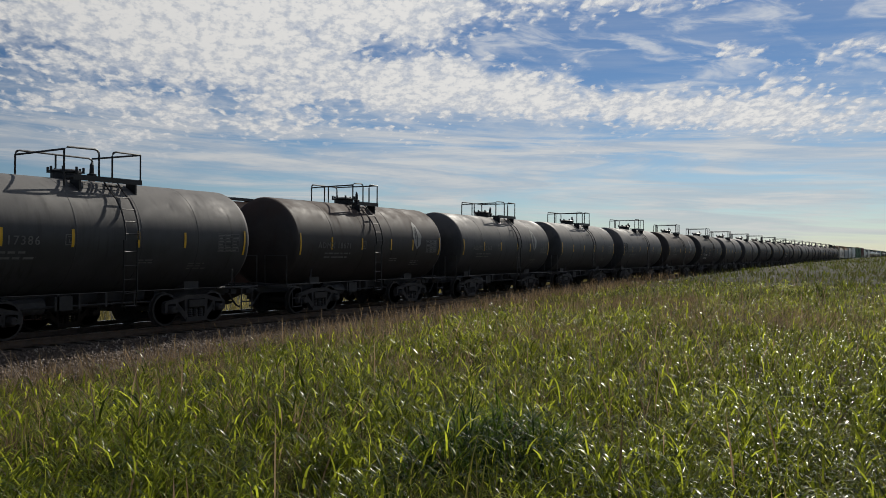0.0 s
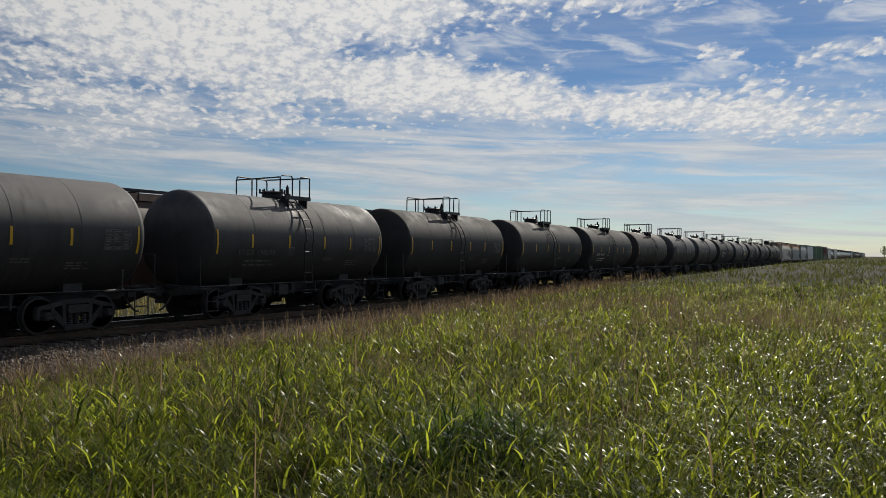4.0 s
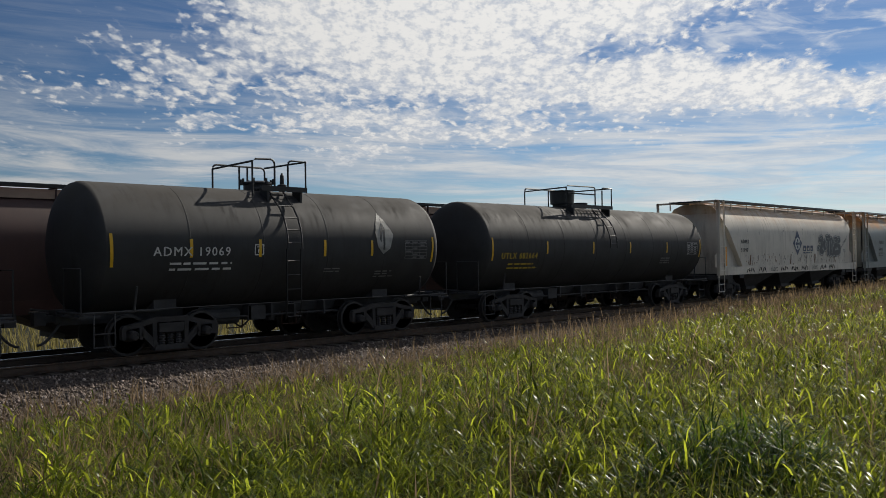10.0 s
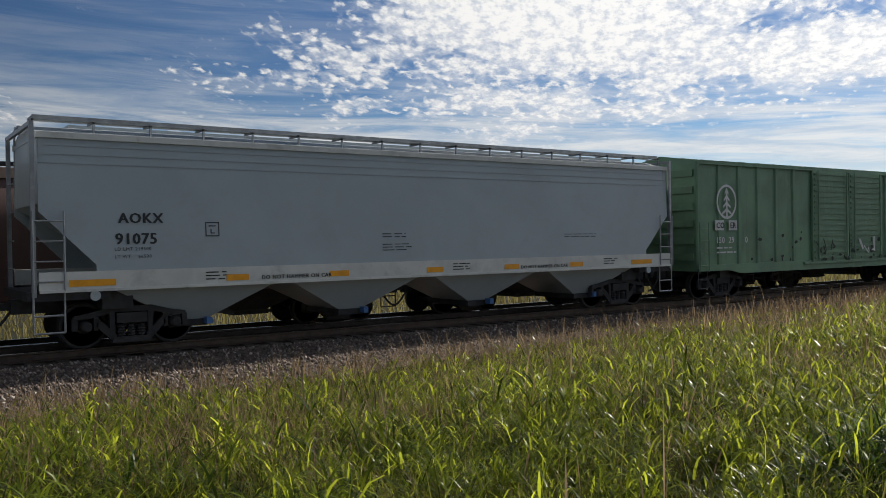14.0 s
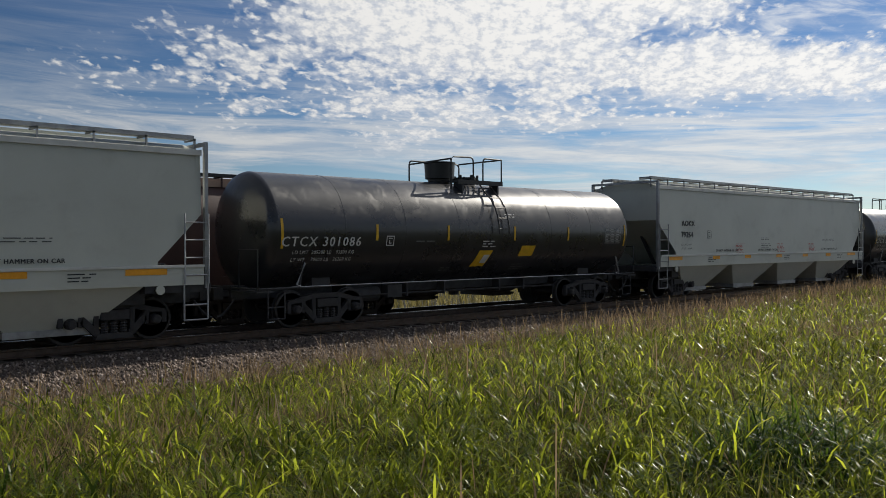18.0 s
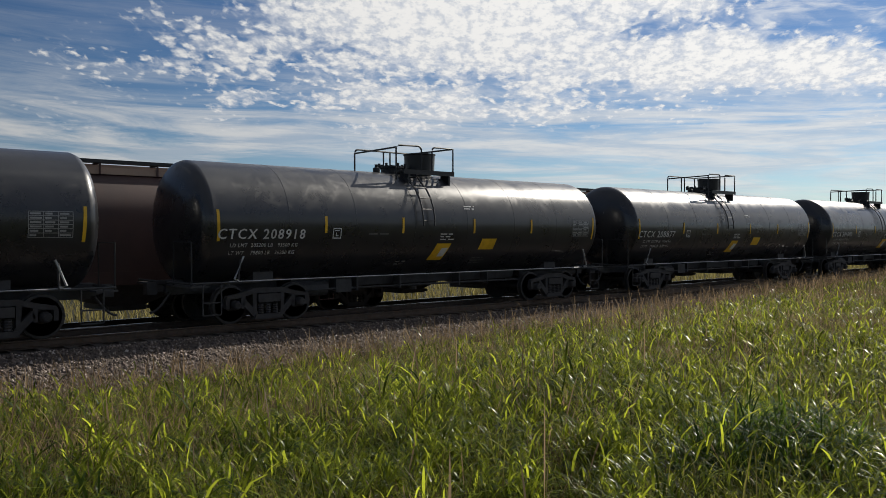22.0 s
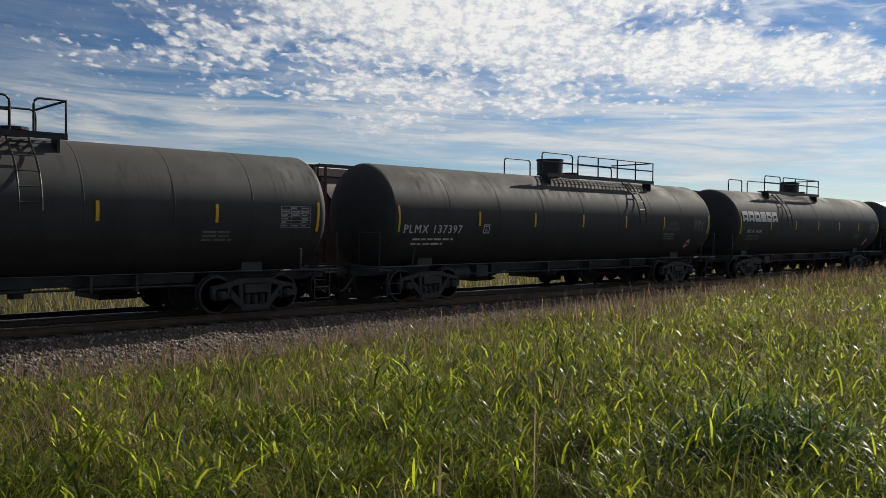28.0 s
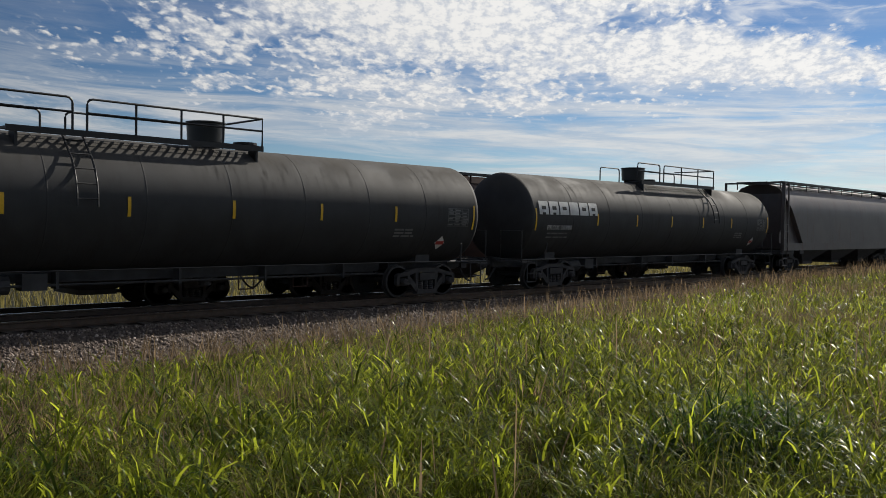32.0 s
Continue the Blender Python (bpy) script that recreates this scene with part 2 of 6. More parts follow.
def soil_material(name, a, b, c, scale):
    m = bpy.data.materials.new(name)
    m.use_nodes = True
    g = Graph(m.node_tree)
    pos = g.node("ShaderNodeTexCoord").outputs["Object"]
    n1, n2, n3 = g.noise(pos, 0.12 * scale, 4.0), g.noise(pos, 1.3 * scale, 5.0, 0.6), g.noise(pos, 14 * scale, 4.0, 0.65)
    col = g.mix(g.remap(n1, 0.35, 0.65), (*a, 1), (*b, 1))
    col = g.mix(g.remap(n2, 0.42, 0.7), col, (*c, 1))
    col = g.mix(g.math("MULTIPLY", n3, 0.5), col, [v * 0.45 for v in a] + [1])
    bmp = g.node("ShaderNodeBump", {"Strength": 0.8, "Distance": 0.06, "Height": g.math("ADD", n3, g.math("MULTIPLY", n2, 0.7))})
    p = g.node("ShaderNodeBsdfPrincipled", {"Base Color": col, "Roughness": 0.95, "Normal": bmp.outputs[0], "Specular IOR Level": 0.2})
    g.node("ShaderNodeOutputMaterial", {"Surface": p.outputs[0]})
    return m


def stone_material():
    m = bpy.data.materials.new("ballast_stone")
    m.use_nodes = True
    g = Graph(m.node_tree)
    rnd = g.node("ShaderNodeNewGeometry").outputs["Random Per Island"]
    pos = g.node("ShaderNodeTexCoord").outputs["Object"]
    col = g.ramp(rnd, [(0.0, (0.05, 0.04, 0.034)), (0.35, (0.12, 0.092, 0.074)), (0.65, (0.20, 0.155, 0.125)), (0.9, (0.31, 0.25, 0.21)), (1.0, (0.48, 0.43, 0.38))])
    n = g.noise(pos, 60.0, 4.0, 0.7)
    col = g.mix(g.math("MULTIPLY", n, 0.5), col, (0.1, 0.085, 0.08, 1))
    b = g.node("ShaderNodeBump", {"Strength": 0.5, "Distance": 0.01, "Height": n})
    p = g.node("ShaderNodeBsdfPrincipled", {"Base Color": col, "Roughness": 0.85, "Normal": b.outputs[0]})
    g.node("ShaderNodeOutputMaterial", {"Surface": p.outputs[0]})
    return m


# crown: brownish dust, its range also painting in the sunlit top third
BLACK = paint("black_tank_paint", (0.026, 0.0268, 0.0285), 0.7, vary=0.35, dirt=(0.036, 0.034, 0.031), dirt_amount=0.4, streak=True, top=((0.058, 0.051, 0.041), 3.0, 3.8, 0.8), bump=0.05)
# crown: thin dust plus the satin highlight along the top, put into the colour
GLOSS = paint("gloss_black_tank_paint", (0.020, 0.021, 0.024), 0.28, vary=0.3, dirt=(0.028, 0.027, 0.027), dirt_amount=0.3, top=((0.030, 0.030, 0.031), 3.1, 3.9, 0.6), bump=0.004, coat=0.3)
SOOT = paint("dusty_black_tank_paint", (0.027, 0.028, 0.0295), 0.68, vary=0.35, dirt=(0.034, 0.031, 0.027), dirt_amount=0.45, streak=True, top=((0.046, 0.041, 0.034), 2.9, 3.7, 0.8), bump=0.08)
GREYT = paint("grey_dusty_tank_paint", (0.038, 0.040, 0.044), 0.55, vary=0.3, dirt=(0.020, 0.019, 0.019), dirt_amount=0.6, streak=True, top=((0.145, 0.14, 0.135), 2.5, 3.4, 0.9), bump=0.08)
BROWN = paint("rust_brown_tank_paint", (0.028, 0.024, 0.024), 0.6, vary=0.4, dirt=(0.042, 0.026, 0.02), dirt_amount=0.5, streak=True, top=((0.060, 0.039, 0.031), 2.7, 3.6, 0.9), bump=0.1)
FRAME = paint("underframe_black", (0.042, 0.043, 0.046), 0.75, vary=0.4, dirt=(0.07, 0.06, 0.052), dirt_amount=0.5, scale=3.0)
TRUCK = paint("truck_cast_steel", (0.038, 0.037, 0.038), 0.8, vary=0.4, dirt=(0.062, 0.054, 0.048), dirt_amount=0.5, scale=4.0)
WHEEL = paint("wheel_steel", (0.037, 0.035, 0.034), 0.75, 0.0, vary=0.3, scale=5.0)
RAILING = paint("railing_black", (0.012, 0.012, 0.013), 0.5, vary=0.3, scale=6.0)
YELLOW = paint("yellow_reflector", (0.72, 0.42, 0.015), 0.45, vary=0.15, scale=5.0)
ORANGE = paint("orange_reflector", (0.85, 0.36, 0.01), 0.45, vary=0.12, scale=5.0)
LETTER = paint("white_lettering", (0.62, 0.62, 0.60), 0.55, vary=0.18, scale=3.0)
FADED = paint("faded_lettering", (0.155, 0.155, 0.15), 0.65, vary=0.35, scale=2.0)
LETTERY = paint("yellow_lettering", (0.55, 0.38, 0.03), 0.55, vary=0.2, scale=3.0)
INK = paint("black_lettering", (0.02, 0.022, 0.024), 0.5, vary=0.2, scale=3.0)
NAVY = paint("navy_lettering", (0.02, 0.04, 0.10), 0.5, vary=0.2, scale=3.0)
REDP = paint("red_placard", (0.45, 0.04, 0.03), 0.5, vary=0.15, scale=4.0)
WHITEH = paint("cream_hopper_paint", (0.66, 0.61, 0.52), 0.55, vary=0.12, scale=0.7, dirt=(0.16, 0.11, 0.07), dirt_amount=0.6, streak=True, top=((0.48, 0.27, 0.12), 3.3, 4.2, 0.7), bump=0.12)
GREYH = paint("grey_rusted_hopper_paint", (0.25, 0.27, 0.26), 0.55, vary=0.15, scale=0.6, dirt=(0.17, 0.16, 0.10), dirt_amount=0.5, top=((0.50, 0.24, 0.08), 3.3, 3.8, 0.9), bump=0.12)
PALEH = paint("pale_grey_hopper_paint", (0.33, 0.355, 0.35), 0.5, vary=0.12, scale=0.6, dirt=(0.2, 0.19, 0.16), dirt_amount=0.3, streak=True, top=((0.40, 0.37, 0.31), 3.4, 4.2, 0.5), bump=0.1)
GREYN = paint("new_grey_hopper_paint", (0.375, 0.42, 0.44), 0.40, vary=0.06, scale=0.5, dirt=(0.25, 0.24, 0.22), dirt_amount=0.2, bump=0.05)
BEIGEN = paint("pale_stone_hopper_paint", (0.50, 0.515, 0.455), 0.42, vary=0.06, scale=0.5, dirt=(0.28, 0.27, 0.24), dirt_amount=0.2, bump=0.05)
DARKH = paint("dark_brown_hopper_paint", (0.09, 0.075, 0.072), 0.5, vary=0.25, scale=0.8, dirt=(0.15, 0.09, 0.06), dirt_amount=0.4, streak=True)
SILL = paint("white_sill_paint", (0.62, 0.62, 0.58), 0.45, vary=0.12, scale=1.0, dirt=(0.22, 0.2, 0.16), dirt_amount=0.35)
GREENB = paint("faded_green_boxcar_paint", (0.155, 0.275, 0.165), 0.55, vary=0.25, scale=0.7, dirt=(0.12, 0.15, 0.10), dirt_amount=0.55, streak=True, bump=0.15)
REDB = paint("oxide_red_boxcar_paint", (0.195, 0.046, 0.036), 0.5, vary=0.25, scale=0.7, dirt=(0.075, 0.03, 0.028), dirt_amount=0.5, streak=True, bump=0.15)
STATIC = paint("brown_hopper_paint", (0.055, 0.026, 0.022), 0.6, vary=0.3, scale=0.6, dirt=(0.085, 0.05, 0.04), dirt_amount=0.4, streak=True)
TANPAINT = paint("dusty_roof_edge_paint", (0.36, 0.25, 0.18), 0.6, vary=0.2, scale=1.2)
GALV = paint("galvanised_steel", (0.34, 0.35, 0.36), 0.45, 0.5, vary=0.25, scale=3.0)
RAILTOP = paint("rail_steel", (0.10, 0.075, 0.06), 0.5, 0.6, vary=0.3, scale=6.0, dirt=(0.16, 0.08, 0.04), dirt_amount=0.5)
SHINE = paint("polished_rail_head", (0.45, 0.44, 0.43), 0.25, 0.9, vary=0.1, scale=6.0)
TIMBER = paint("weathered_tie_timber", (0.07, 0.055, 0.045), 0.9, vary=0.4, scale=5.0, dirt=(0.16, 0.14, 0.12), dirt_amount=0.5, bump=0.5)
BLUEV = paint("blue_valve_paint", (0.06, 0.16, 0.38), 0.5, vary=0.15, scale=4.0)
STONE = stone_material()

# ---------------------------------------------------------------- mesh tools
NEAR_Y = 18.87          # centre of the near track
FAR_Y = 23.35           # centre of the far track
FAR_Z = -0.30           # top of its rails


def box(bm, x0, x1, y0, y1, z0, z1):
    v = [bm.verts.new((x, y, z)) for x in (x0, x1) for y in (y0, y1) for z in (z0, z1)]
    for q in ((0, 1, 3, 2), (4, 6, 7, 5), (0, 4, 5, 1), (2, 3, 7, 6), (0, 2, 6, 4), (1, 5, 7, 3)):
        bm.faces.new([v[i] for i in q])
    return v


def prism(bm, profile, x0, x1, caps=True):
    """Extrudes a (y, z) outline along x."""
    a = [bm.verts.new((x0, y, z)) for y, z in profile]
    b = [bm.verts.new((x1, y, z)) for y, z in profile]
    n = len(profile)
    for i in range(n):
        bm.faces.new((a[i], a[(i + 1) % n], b[(i + 1) % n], b[i]))
    if caps:
        bm.faces.new(a[::-1])
        bm.faces.new(b)


def plate(bm, outline, y0, y1):
    """Extrudes an (x, z) outline along y."""
    a = [bm.verts.new((x, y0, z)) for x, z in outline]
    b = [bm.verts.new((x, y1, z)) for x, z in outline]
    n = len(outline)
    for i in range(n):
        bm.faces.new((a[i], b[i], b[(i + 1) % n], a[(i + 1) % n]))
    bm.faces.new(a)
    bm.faces.new(b[::-1])


def pipe(bm, pts, r, seg=6):
    """A round bar along a line of points."""
    pts = [Vector(p) for p in pts]
    rings = []
    for i, p in enumerate(pts):
        d = (pts[min(i + 1, len(pts) - 1)] - pts[max(i - 1, 0)]).normalized()
        u = d.orthogonal().normalized() if abs(d.z) > 0.95 else d.cross(Vector((0, 0, 1))).normalized()
        w = d.cross(u)
        rings.append([bm.verts.new(p + (u * math.cos(k * math.tau / seg) + w * math.sin(k * math.tau / seg)) * r) for k in range(seg)])
    for a, b in zip(rings, rings[1:]):
        for k in range(seg):
            bm.faces.new((a[k], a[(k + 1) % seg], b[(k + 1) % seg], b[k]))
    bm.faces.new(rings[0][::-1])
    bm.faces.new(rings[-1])


def lathe(bm, profile, seg, axis="x", origin=(0, 0, 0)):
    """Turns (along, radius) pairs round an axis through origin."""
    o = Vector(origin)
    rings = []
    for a, r in profile:
        ring = []
        for k in range(seg):
            c, s = math.cos(k * math.tau / seg), math.sin(k * math.tau / seg)
            p = {"x": (a, c * r, s * r), "y": (c * r, a, s * r), "z": (c * r, s * r, a)}[axis]
            ring.append(bm.verts.new(o + Vector(p)))
        rings.append(ring)
    for a, b in zip(rings, rings[1:]):
        for k in range(seg):
            bm.faces.new((a[k], a[(k + 1) % seg], b[(k + 1) % seg], b[k]))
    bm.faces.new(rings[0][::-1])
    bm.faces.new(rings[-1])


def mesh_of(name, bm, material, smooth=0.0):
    bmesh.ops.recalc_face_normals(bm, faces=bm.faces)
    me = bpy.data.meshes.new(name)
    bm.to_mesh(me)
    bm.free()
    me.materials.append(material)
    if smooth:
        me.shade_smooth()
        me.set_sharp_from_angle(angle=radians(smooth))
    return me


def part(name, bm, material, parent, label="", smooth=0.0):
    """Links a bmesh, or a finished mesh, as one mesh object under a thing or a part."""
    me = bm if isinstance(bm, bpy.types.Mesh) else mesh_of(name, bm, material, smooth)
    ob = new(name, me)
    ob.parent = parent
    return tagged(ob, label)


def from_arrays(name, verts, faces, material):
    """A mesh from numpy arrays of vertices (n, 3) and equal-sized faces (m, k)."""
    me = bpy.data.meshes.new(name)
    k = faces.shape[1]
    me.vertices.add(len(verts))
    me.vertices.foreach_set("co", np.ascontiguousarray(verts, dtype=np.float32).ravel())
    me.loops.add(faces.size)
    me.loops.foreach_set("vertex_index", np.ascontiguousarray(faces, dtype=np.int32).ravel())
    me.polygons.add(len(faces))
    me.polygons.foreach_set("loop_start", np.arange(len(faces), dtype=np.int32) * k)
    me.update(calc_edges=True)
    me.validate()
    me.materials.append(material)
    return me


# ---------------------------------------------------------------- ground
EDGE_X = [-80, 0, 5, 17, 30, 57, 117, 266, 600]
EDGE_Z = [-0.6, -0.55, -0.50, -0.20, 0.05, 0.40, 0.78, 1.10, 1.25]


def smooth01(t):
    t = np.clip(t, 0, 1)
    return t * t * (3 - 2 * t)


def soil(x, y):
    """Height of the bare ground."""
    x, y = np.asarray(x, float), np.asarray(y, float)
    edge = np.interp(x, EDGE_X, EDGE_Z)
    near = np.maximum(0.40, edge + 0.12)
    z = edge + (near - edge) * smooth01((13.4 - y) / 8.5)
    z = z + (-0.78 - z) * smooth01((y - 13.9) / 1.6)
    field = -0.95 + 1.0 * smooth01((np.hypot(x, y) - 60) / 900)
    z = np.where(y > 26, -0.78 + (field + 0.78) * smooth01((y - 26) / 4), z)
    z = z + 0.05 * np.sin(x * 0.9 + y * 0.4) * np.sin(y * 0.7 - x * 0.2) * (y < 14) * np.exp(-np.abs(x) / 80)
    return z


def steps(stops):
    out = []
    for (a, n), (b, _) in zip(stops, stops[1:]):
        out += list(np.linspace(a, b, n, endpoint=False))
    return np.array(out + [stops[-1][0]])


def build_ground():
    xs = steps([(-4000, 6), (-400, 10), (-60, 12), (-10, 90), (60, 50), (200, 40), (800, 16), (4800, 1)])
    ys = steps([(-3000, 6), (-100, 8), (-10, 12), (2, 40), (16, 24), (27, 10), (34, 20), (120, 20), (800, 12), (4800, 1)])
    X, Y = np.meshgrid(xs, ys)
    Z = soil(X, Y)
    v = np.stack([X, Y, Z], -1).reshape(-1, 3)
    n, m = len(ys), len(xs)
    i = np.arange((n - 1) * m).reshape(n - 1, m)[:, :-1].ravel()
    f = np.stack([i, i + 1, i + m + 1, i + m], -1)
    me = from_arrays("ground", v, f, soil_material("grassy_soil", (0.022, 0.022, 0.009), (0.034, 0.028, 0.013), (0.018, 0.021, 0.007), 1.0))
    me.shade_smooth()
    tagged(new("ground", me), "green and straw-coloured grassy field soil reaching the horizon", "ground", kind="structure")


def build_track(yc, name, x0, x1, near, z0=0.0):
    """Ballast bed, ties and rails; z0: the top of the rail."""
    bm = bmesh.new()
    rng = random.Random(5)
    prof = [(-5.0, -1.0), (-3.3, -0.84), (-1.85, -0.38), (-1.4, -0.22), (1.3, -0.22), (2.0, -0.28), (4.6, -0.95)]
    prism(bm, [(yc + a, b + z0) for a, b in prof] + [(yc + 4.6, -1.6), (yc - 5.0, -1.6)], x0, x1)
    bed = tagged(new(name + "_bed", mesh_of("ballast_bed", bm, soil_material(name + "_ballast", (0.13, 0.105, 0.09), (0.17, 0.135, 0.115), (0.07, 0.058, 0.05), 6.0))), "crushed pink-grey stone ballast bed under a railway track", "ballast", kind="structure")
    track = tagged(new(name), "steel railway rails on timber ties in ballast", "railway track", kind="structure")
    for side in (-0.753, 0.753):
        bm = bmesh.new()
        prism(bm, [(yc + side + a, b + z0) for a, b in ((-0.07, -0.18), (0.07, -0.18), (0.07, -0.165), (0.012, -0.14), (0.012, -0.045), (0.037, -0.03), (0.037, -0.004), (-0.037, -0.004), (-0.037, -0.03), (-0.012, -0.045), (-0.012, -0.14), (-0.07, -0.165))], x0, x1)
        rail = part("rail", bm, RAILTOP, track)
        bm = bmesh.new()
        prism(bm, [(yc + side + a, b + z0) for a, b in ((-0.033, -0.004), (0.033, -0.004), (0.028, 0.0), (-0.028, 0.0))], x0, x1)
        part("rail_head", bm, SHINE, rail, "bright worn rail head")
    bm = bmesh.new()
    box(bm, -0.115, 0.115, -1.3, 1.3, -0.36, -0.185)
    tie = mesh_of("tie", bm, TIMBER)
    n = 110 if near else 60
    for k in range(n):
        ob = part("tie", tie, TIMBER, track)
        ob.matrix_basis = pose(-6 + 0.55 * k + rng.uniform(-0.03, 0.03), yc + rng.uniform(-0.04, 0.04), z0 + rng.uniform(-0.008, 0.008), 0, 0, rng.uniform(-1, 1))
    return track


build_ground()
build_track(NEAR_Y, "near_track", -900, 1400, True)
build_track(FAR_Y, "far_track", -600, 1400, False, FAR_Z)

# ---------------------------------------------------------------- rail cars
# car space: x along the track, the side turned to the field is -y, z = 0 at the top of the rail
TEXT_CACHE = {}


def lettering(text, size, spacing=1.05, fat=0.0, shear=0.0):
    """Flat letters as verts (x, z) and faces, origin at their left bottom."""
    key = (text, size, spacing, fat, shear)
    if key not in TEXT_CACHE:
        c = bpy.data.curves.new("letters", "FONT")
        c.body, c.size, c.space_character, c.offset, c.shear, c.resolution_u = text, size, spacing, fat, shear, 2
        ob = bpy.data.objects.new("letters", c)
        scene.collection.objects.link(ob)
        bpy.context.view_layer.update()
        me = bpy.data.meshes.new_from_object(ob.evaluated_get(bpy.context.evaluated_depsgraph_get()))
        TEXT_CACHE[key] = ([(v.co.x, v.co.y) for v in me.vertices], [tuple(p.vertices) for p in me.polygons])
        bpy.data.objects.remove(ob)
        bpy.data.curves.remove(c)
    return TEXT_CACHE[key]


def mark(name, car, text, x, z, size, material, on=None, label="", spacing=1.05, fat=0.0, shear=0.0, lift=0.012, slope=0.0):
    """Painted letters on a car's near side. on: a function from z to the side's y; fat: metres by which the strokes are widened."""
    vs, fs = lettering(text, size, spacing, 0.0, shear)
    copies = [(0.0, 0.0), (-fat, 0.0), (fat, 0.0), (0.0, fat * 0.6)] if fat else [(0.0, 0.0)]
    verts, faces = [], []
    for k, (dx, dz) in enumerate(copies):
        n = len(verts)
        verts += [(x + a + dx, on(z + dz + b + a * slope) - lift - 0.0012 * k, z + dz + b + a * slope) for a, b in vs]
        faces += [tuple(i + n for i in f) for f in fs]
    me = bpy.data.meshes.new(name)
    me.from_pydata(verts, [], faces)
    me.materials.append(material)
    return tagged(part(name, me, material, car, label), kind="stuff")


def bars(name, car, x, z, w, rows, material, on, pitch=0.085, h=0.03, seed=0, label=""):
    """Small print as plain bars."""
    rng = random.Random(seed)
    bm = bmesh.new()
    for k in range(rows):
        a = x
        end = x + w * rng.uniform(0.7, 1.0)
        while a < end:
            b = min(end, a + rng.uniform(0.12, 0.35))
            zz = z - k * pitch
            y0, y1 = on(zz), on(zz + h)
            q = [bm.verts.new(p) for p in ((a, y0 - 0.011, zz), (b, y0 - 0.011, zz), (b, y1 - 0.011, zz + h), (a, y1 - 0.011, zz + h))]
            bm.faces.new(q)
            a = b + rng.uniform(0.04, 0.09)
    return tagged(part(name, bm, material, car, label), kind="stuff")


def sticker(name, car, outline, material, on, lift=0.012, label=""):
    """A thin painted or stuck-on shape from (x, z) points, split in height so that it follows the side."""
    bm = bmesh.new()
    vs = [bm.verts.new((x, 0, z)) for x, z in outline]
    bm.faces.new(vs)
    zs = [z for _, z in outline]
    for k in range(1, 5):
        zc = min(zs) + (max(zs) - min(zs)) * k / 5
        bmesh.ops.bisect_plane(bm, geom=bm.verts[:] + bm.edges[:] + bm.faces[:], plane_co=(0, 0, zc), plane_no=(0, 0, 1))
    for v in bm.verts:
        v.co.y = on(v.co.z) - lift
    return part(name, bm, material, car, label)


def rect(x, z, w, h, skew=0.0):
    return [(x, z), (x + w, z), (x + w + skew, z + h), (x + skew, z + h)]


def ellipse(x, z, a, b, n=20, k0=0):
    return [(x + a * math.cos(math.tau * k / n), z + b * math.sin(math.tau * k / n)) for k in range(n)]


SHARED = {}


def shared(name, make, material, smooth=0.0):
    if name not in SHARED:
        bm = bmesh.new()
        make(bm)
        SHARED[name] = mesh_of(name, bm, material, smooth)
    return SHARED[name]


def make_sideframe(bm):
    """Cast side frame: arched top chord, sloping tension members, columns, an open window with the spring nest in it."""
    plate(bm, [(-1.14, 0.60), (-1.10, 0.68), (-0.80, 0.73), (-0.40, 0.84), (0.40, 0.84), (0.80, 0.73), (1.10, 0.68), (1.14, 0.60), (0.78, 0.62), (0.38, 0.72), (-0.38, 0.72), (-0.78, 0.62)], -0.07, 0.07)
    for s in (-1, 1):
        plate(bm, [(s * 1.14, 0.62), (s * 1.14, 0.38), (s * 1.04, 0.38), (s * 1.04, 0.60)][::s], -0.07, 0.07)
        plate(bm, [(s * 0.74, 0.64), (s * 0.74, 0.38), (s * 0.66, 0.36), (s * 0.64, 0.64)][::s], -0.07, 0.07)
        plate(bm, [(s * 0.70, 0.46), (s * 0.36, 0.12), (s * 0.30, 0.14), (s * 0.30, 0.26), (s * 0.64, 0.60)][::s], -0.07, 0.07)
        plate(bm, [(s * 0.44, 0.74), (s * 0.42, 0.22), (s * 0.33, 0.22), (s * 0.33, 0.74)][::s], -0.075, 0.075)
        lathe(bm, [(-0.19, 0.06), (-0.18, 0.09), (-0.15, 0.105), (-0.06, 0.12), (0.08, 0.12)], 12, "y", (s * 0.89, 0, 0.457))
        for k in range(3):
            q = math.tau * k / 3 + 0.5
            lathe(bm, [(-0.205, 0.018), (-0.185, 0.018)], 6, "y", (s * 0.89 + 0.06 * math.cos(q), 0, 0.457 + 0.06 * math.sin(q)))
    plate(bm, [(-0.40, 0.10), (0.40, 0.10), (0.36, 0.22), (-0.36, 0.22)], -0.10, 0.10)
    box(bm, -0.30, 0.30, -0.12, 0.12, 0.50, 0.70)
    for k in (-0.2, 0, 0.2):
        lathe(bm, [(0.22 + 0.0275 * j, 0.088 if j % 2 else 0.066) for j in range(10)], 7, "z", (k, -0.02, 0))


def make_wheel(bm):
    lathe(bm, [(-0.07, 0.43), (-0.065, 0.457), (0.055, 0.459), (0.06, 0.485), (0.085, 0.485), (0.09, 0.42), (0.03, 0.40), (0.02, 0.16), (0.09, 0.15), (0.09, 0.09), (-0.09, 0.09), (-0.09, 0.15), (-0.04, 0.17), (-0.02, 0.39), (-0.07, 0.40)], 20, "y")


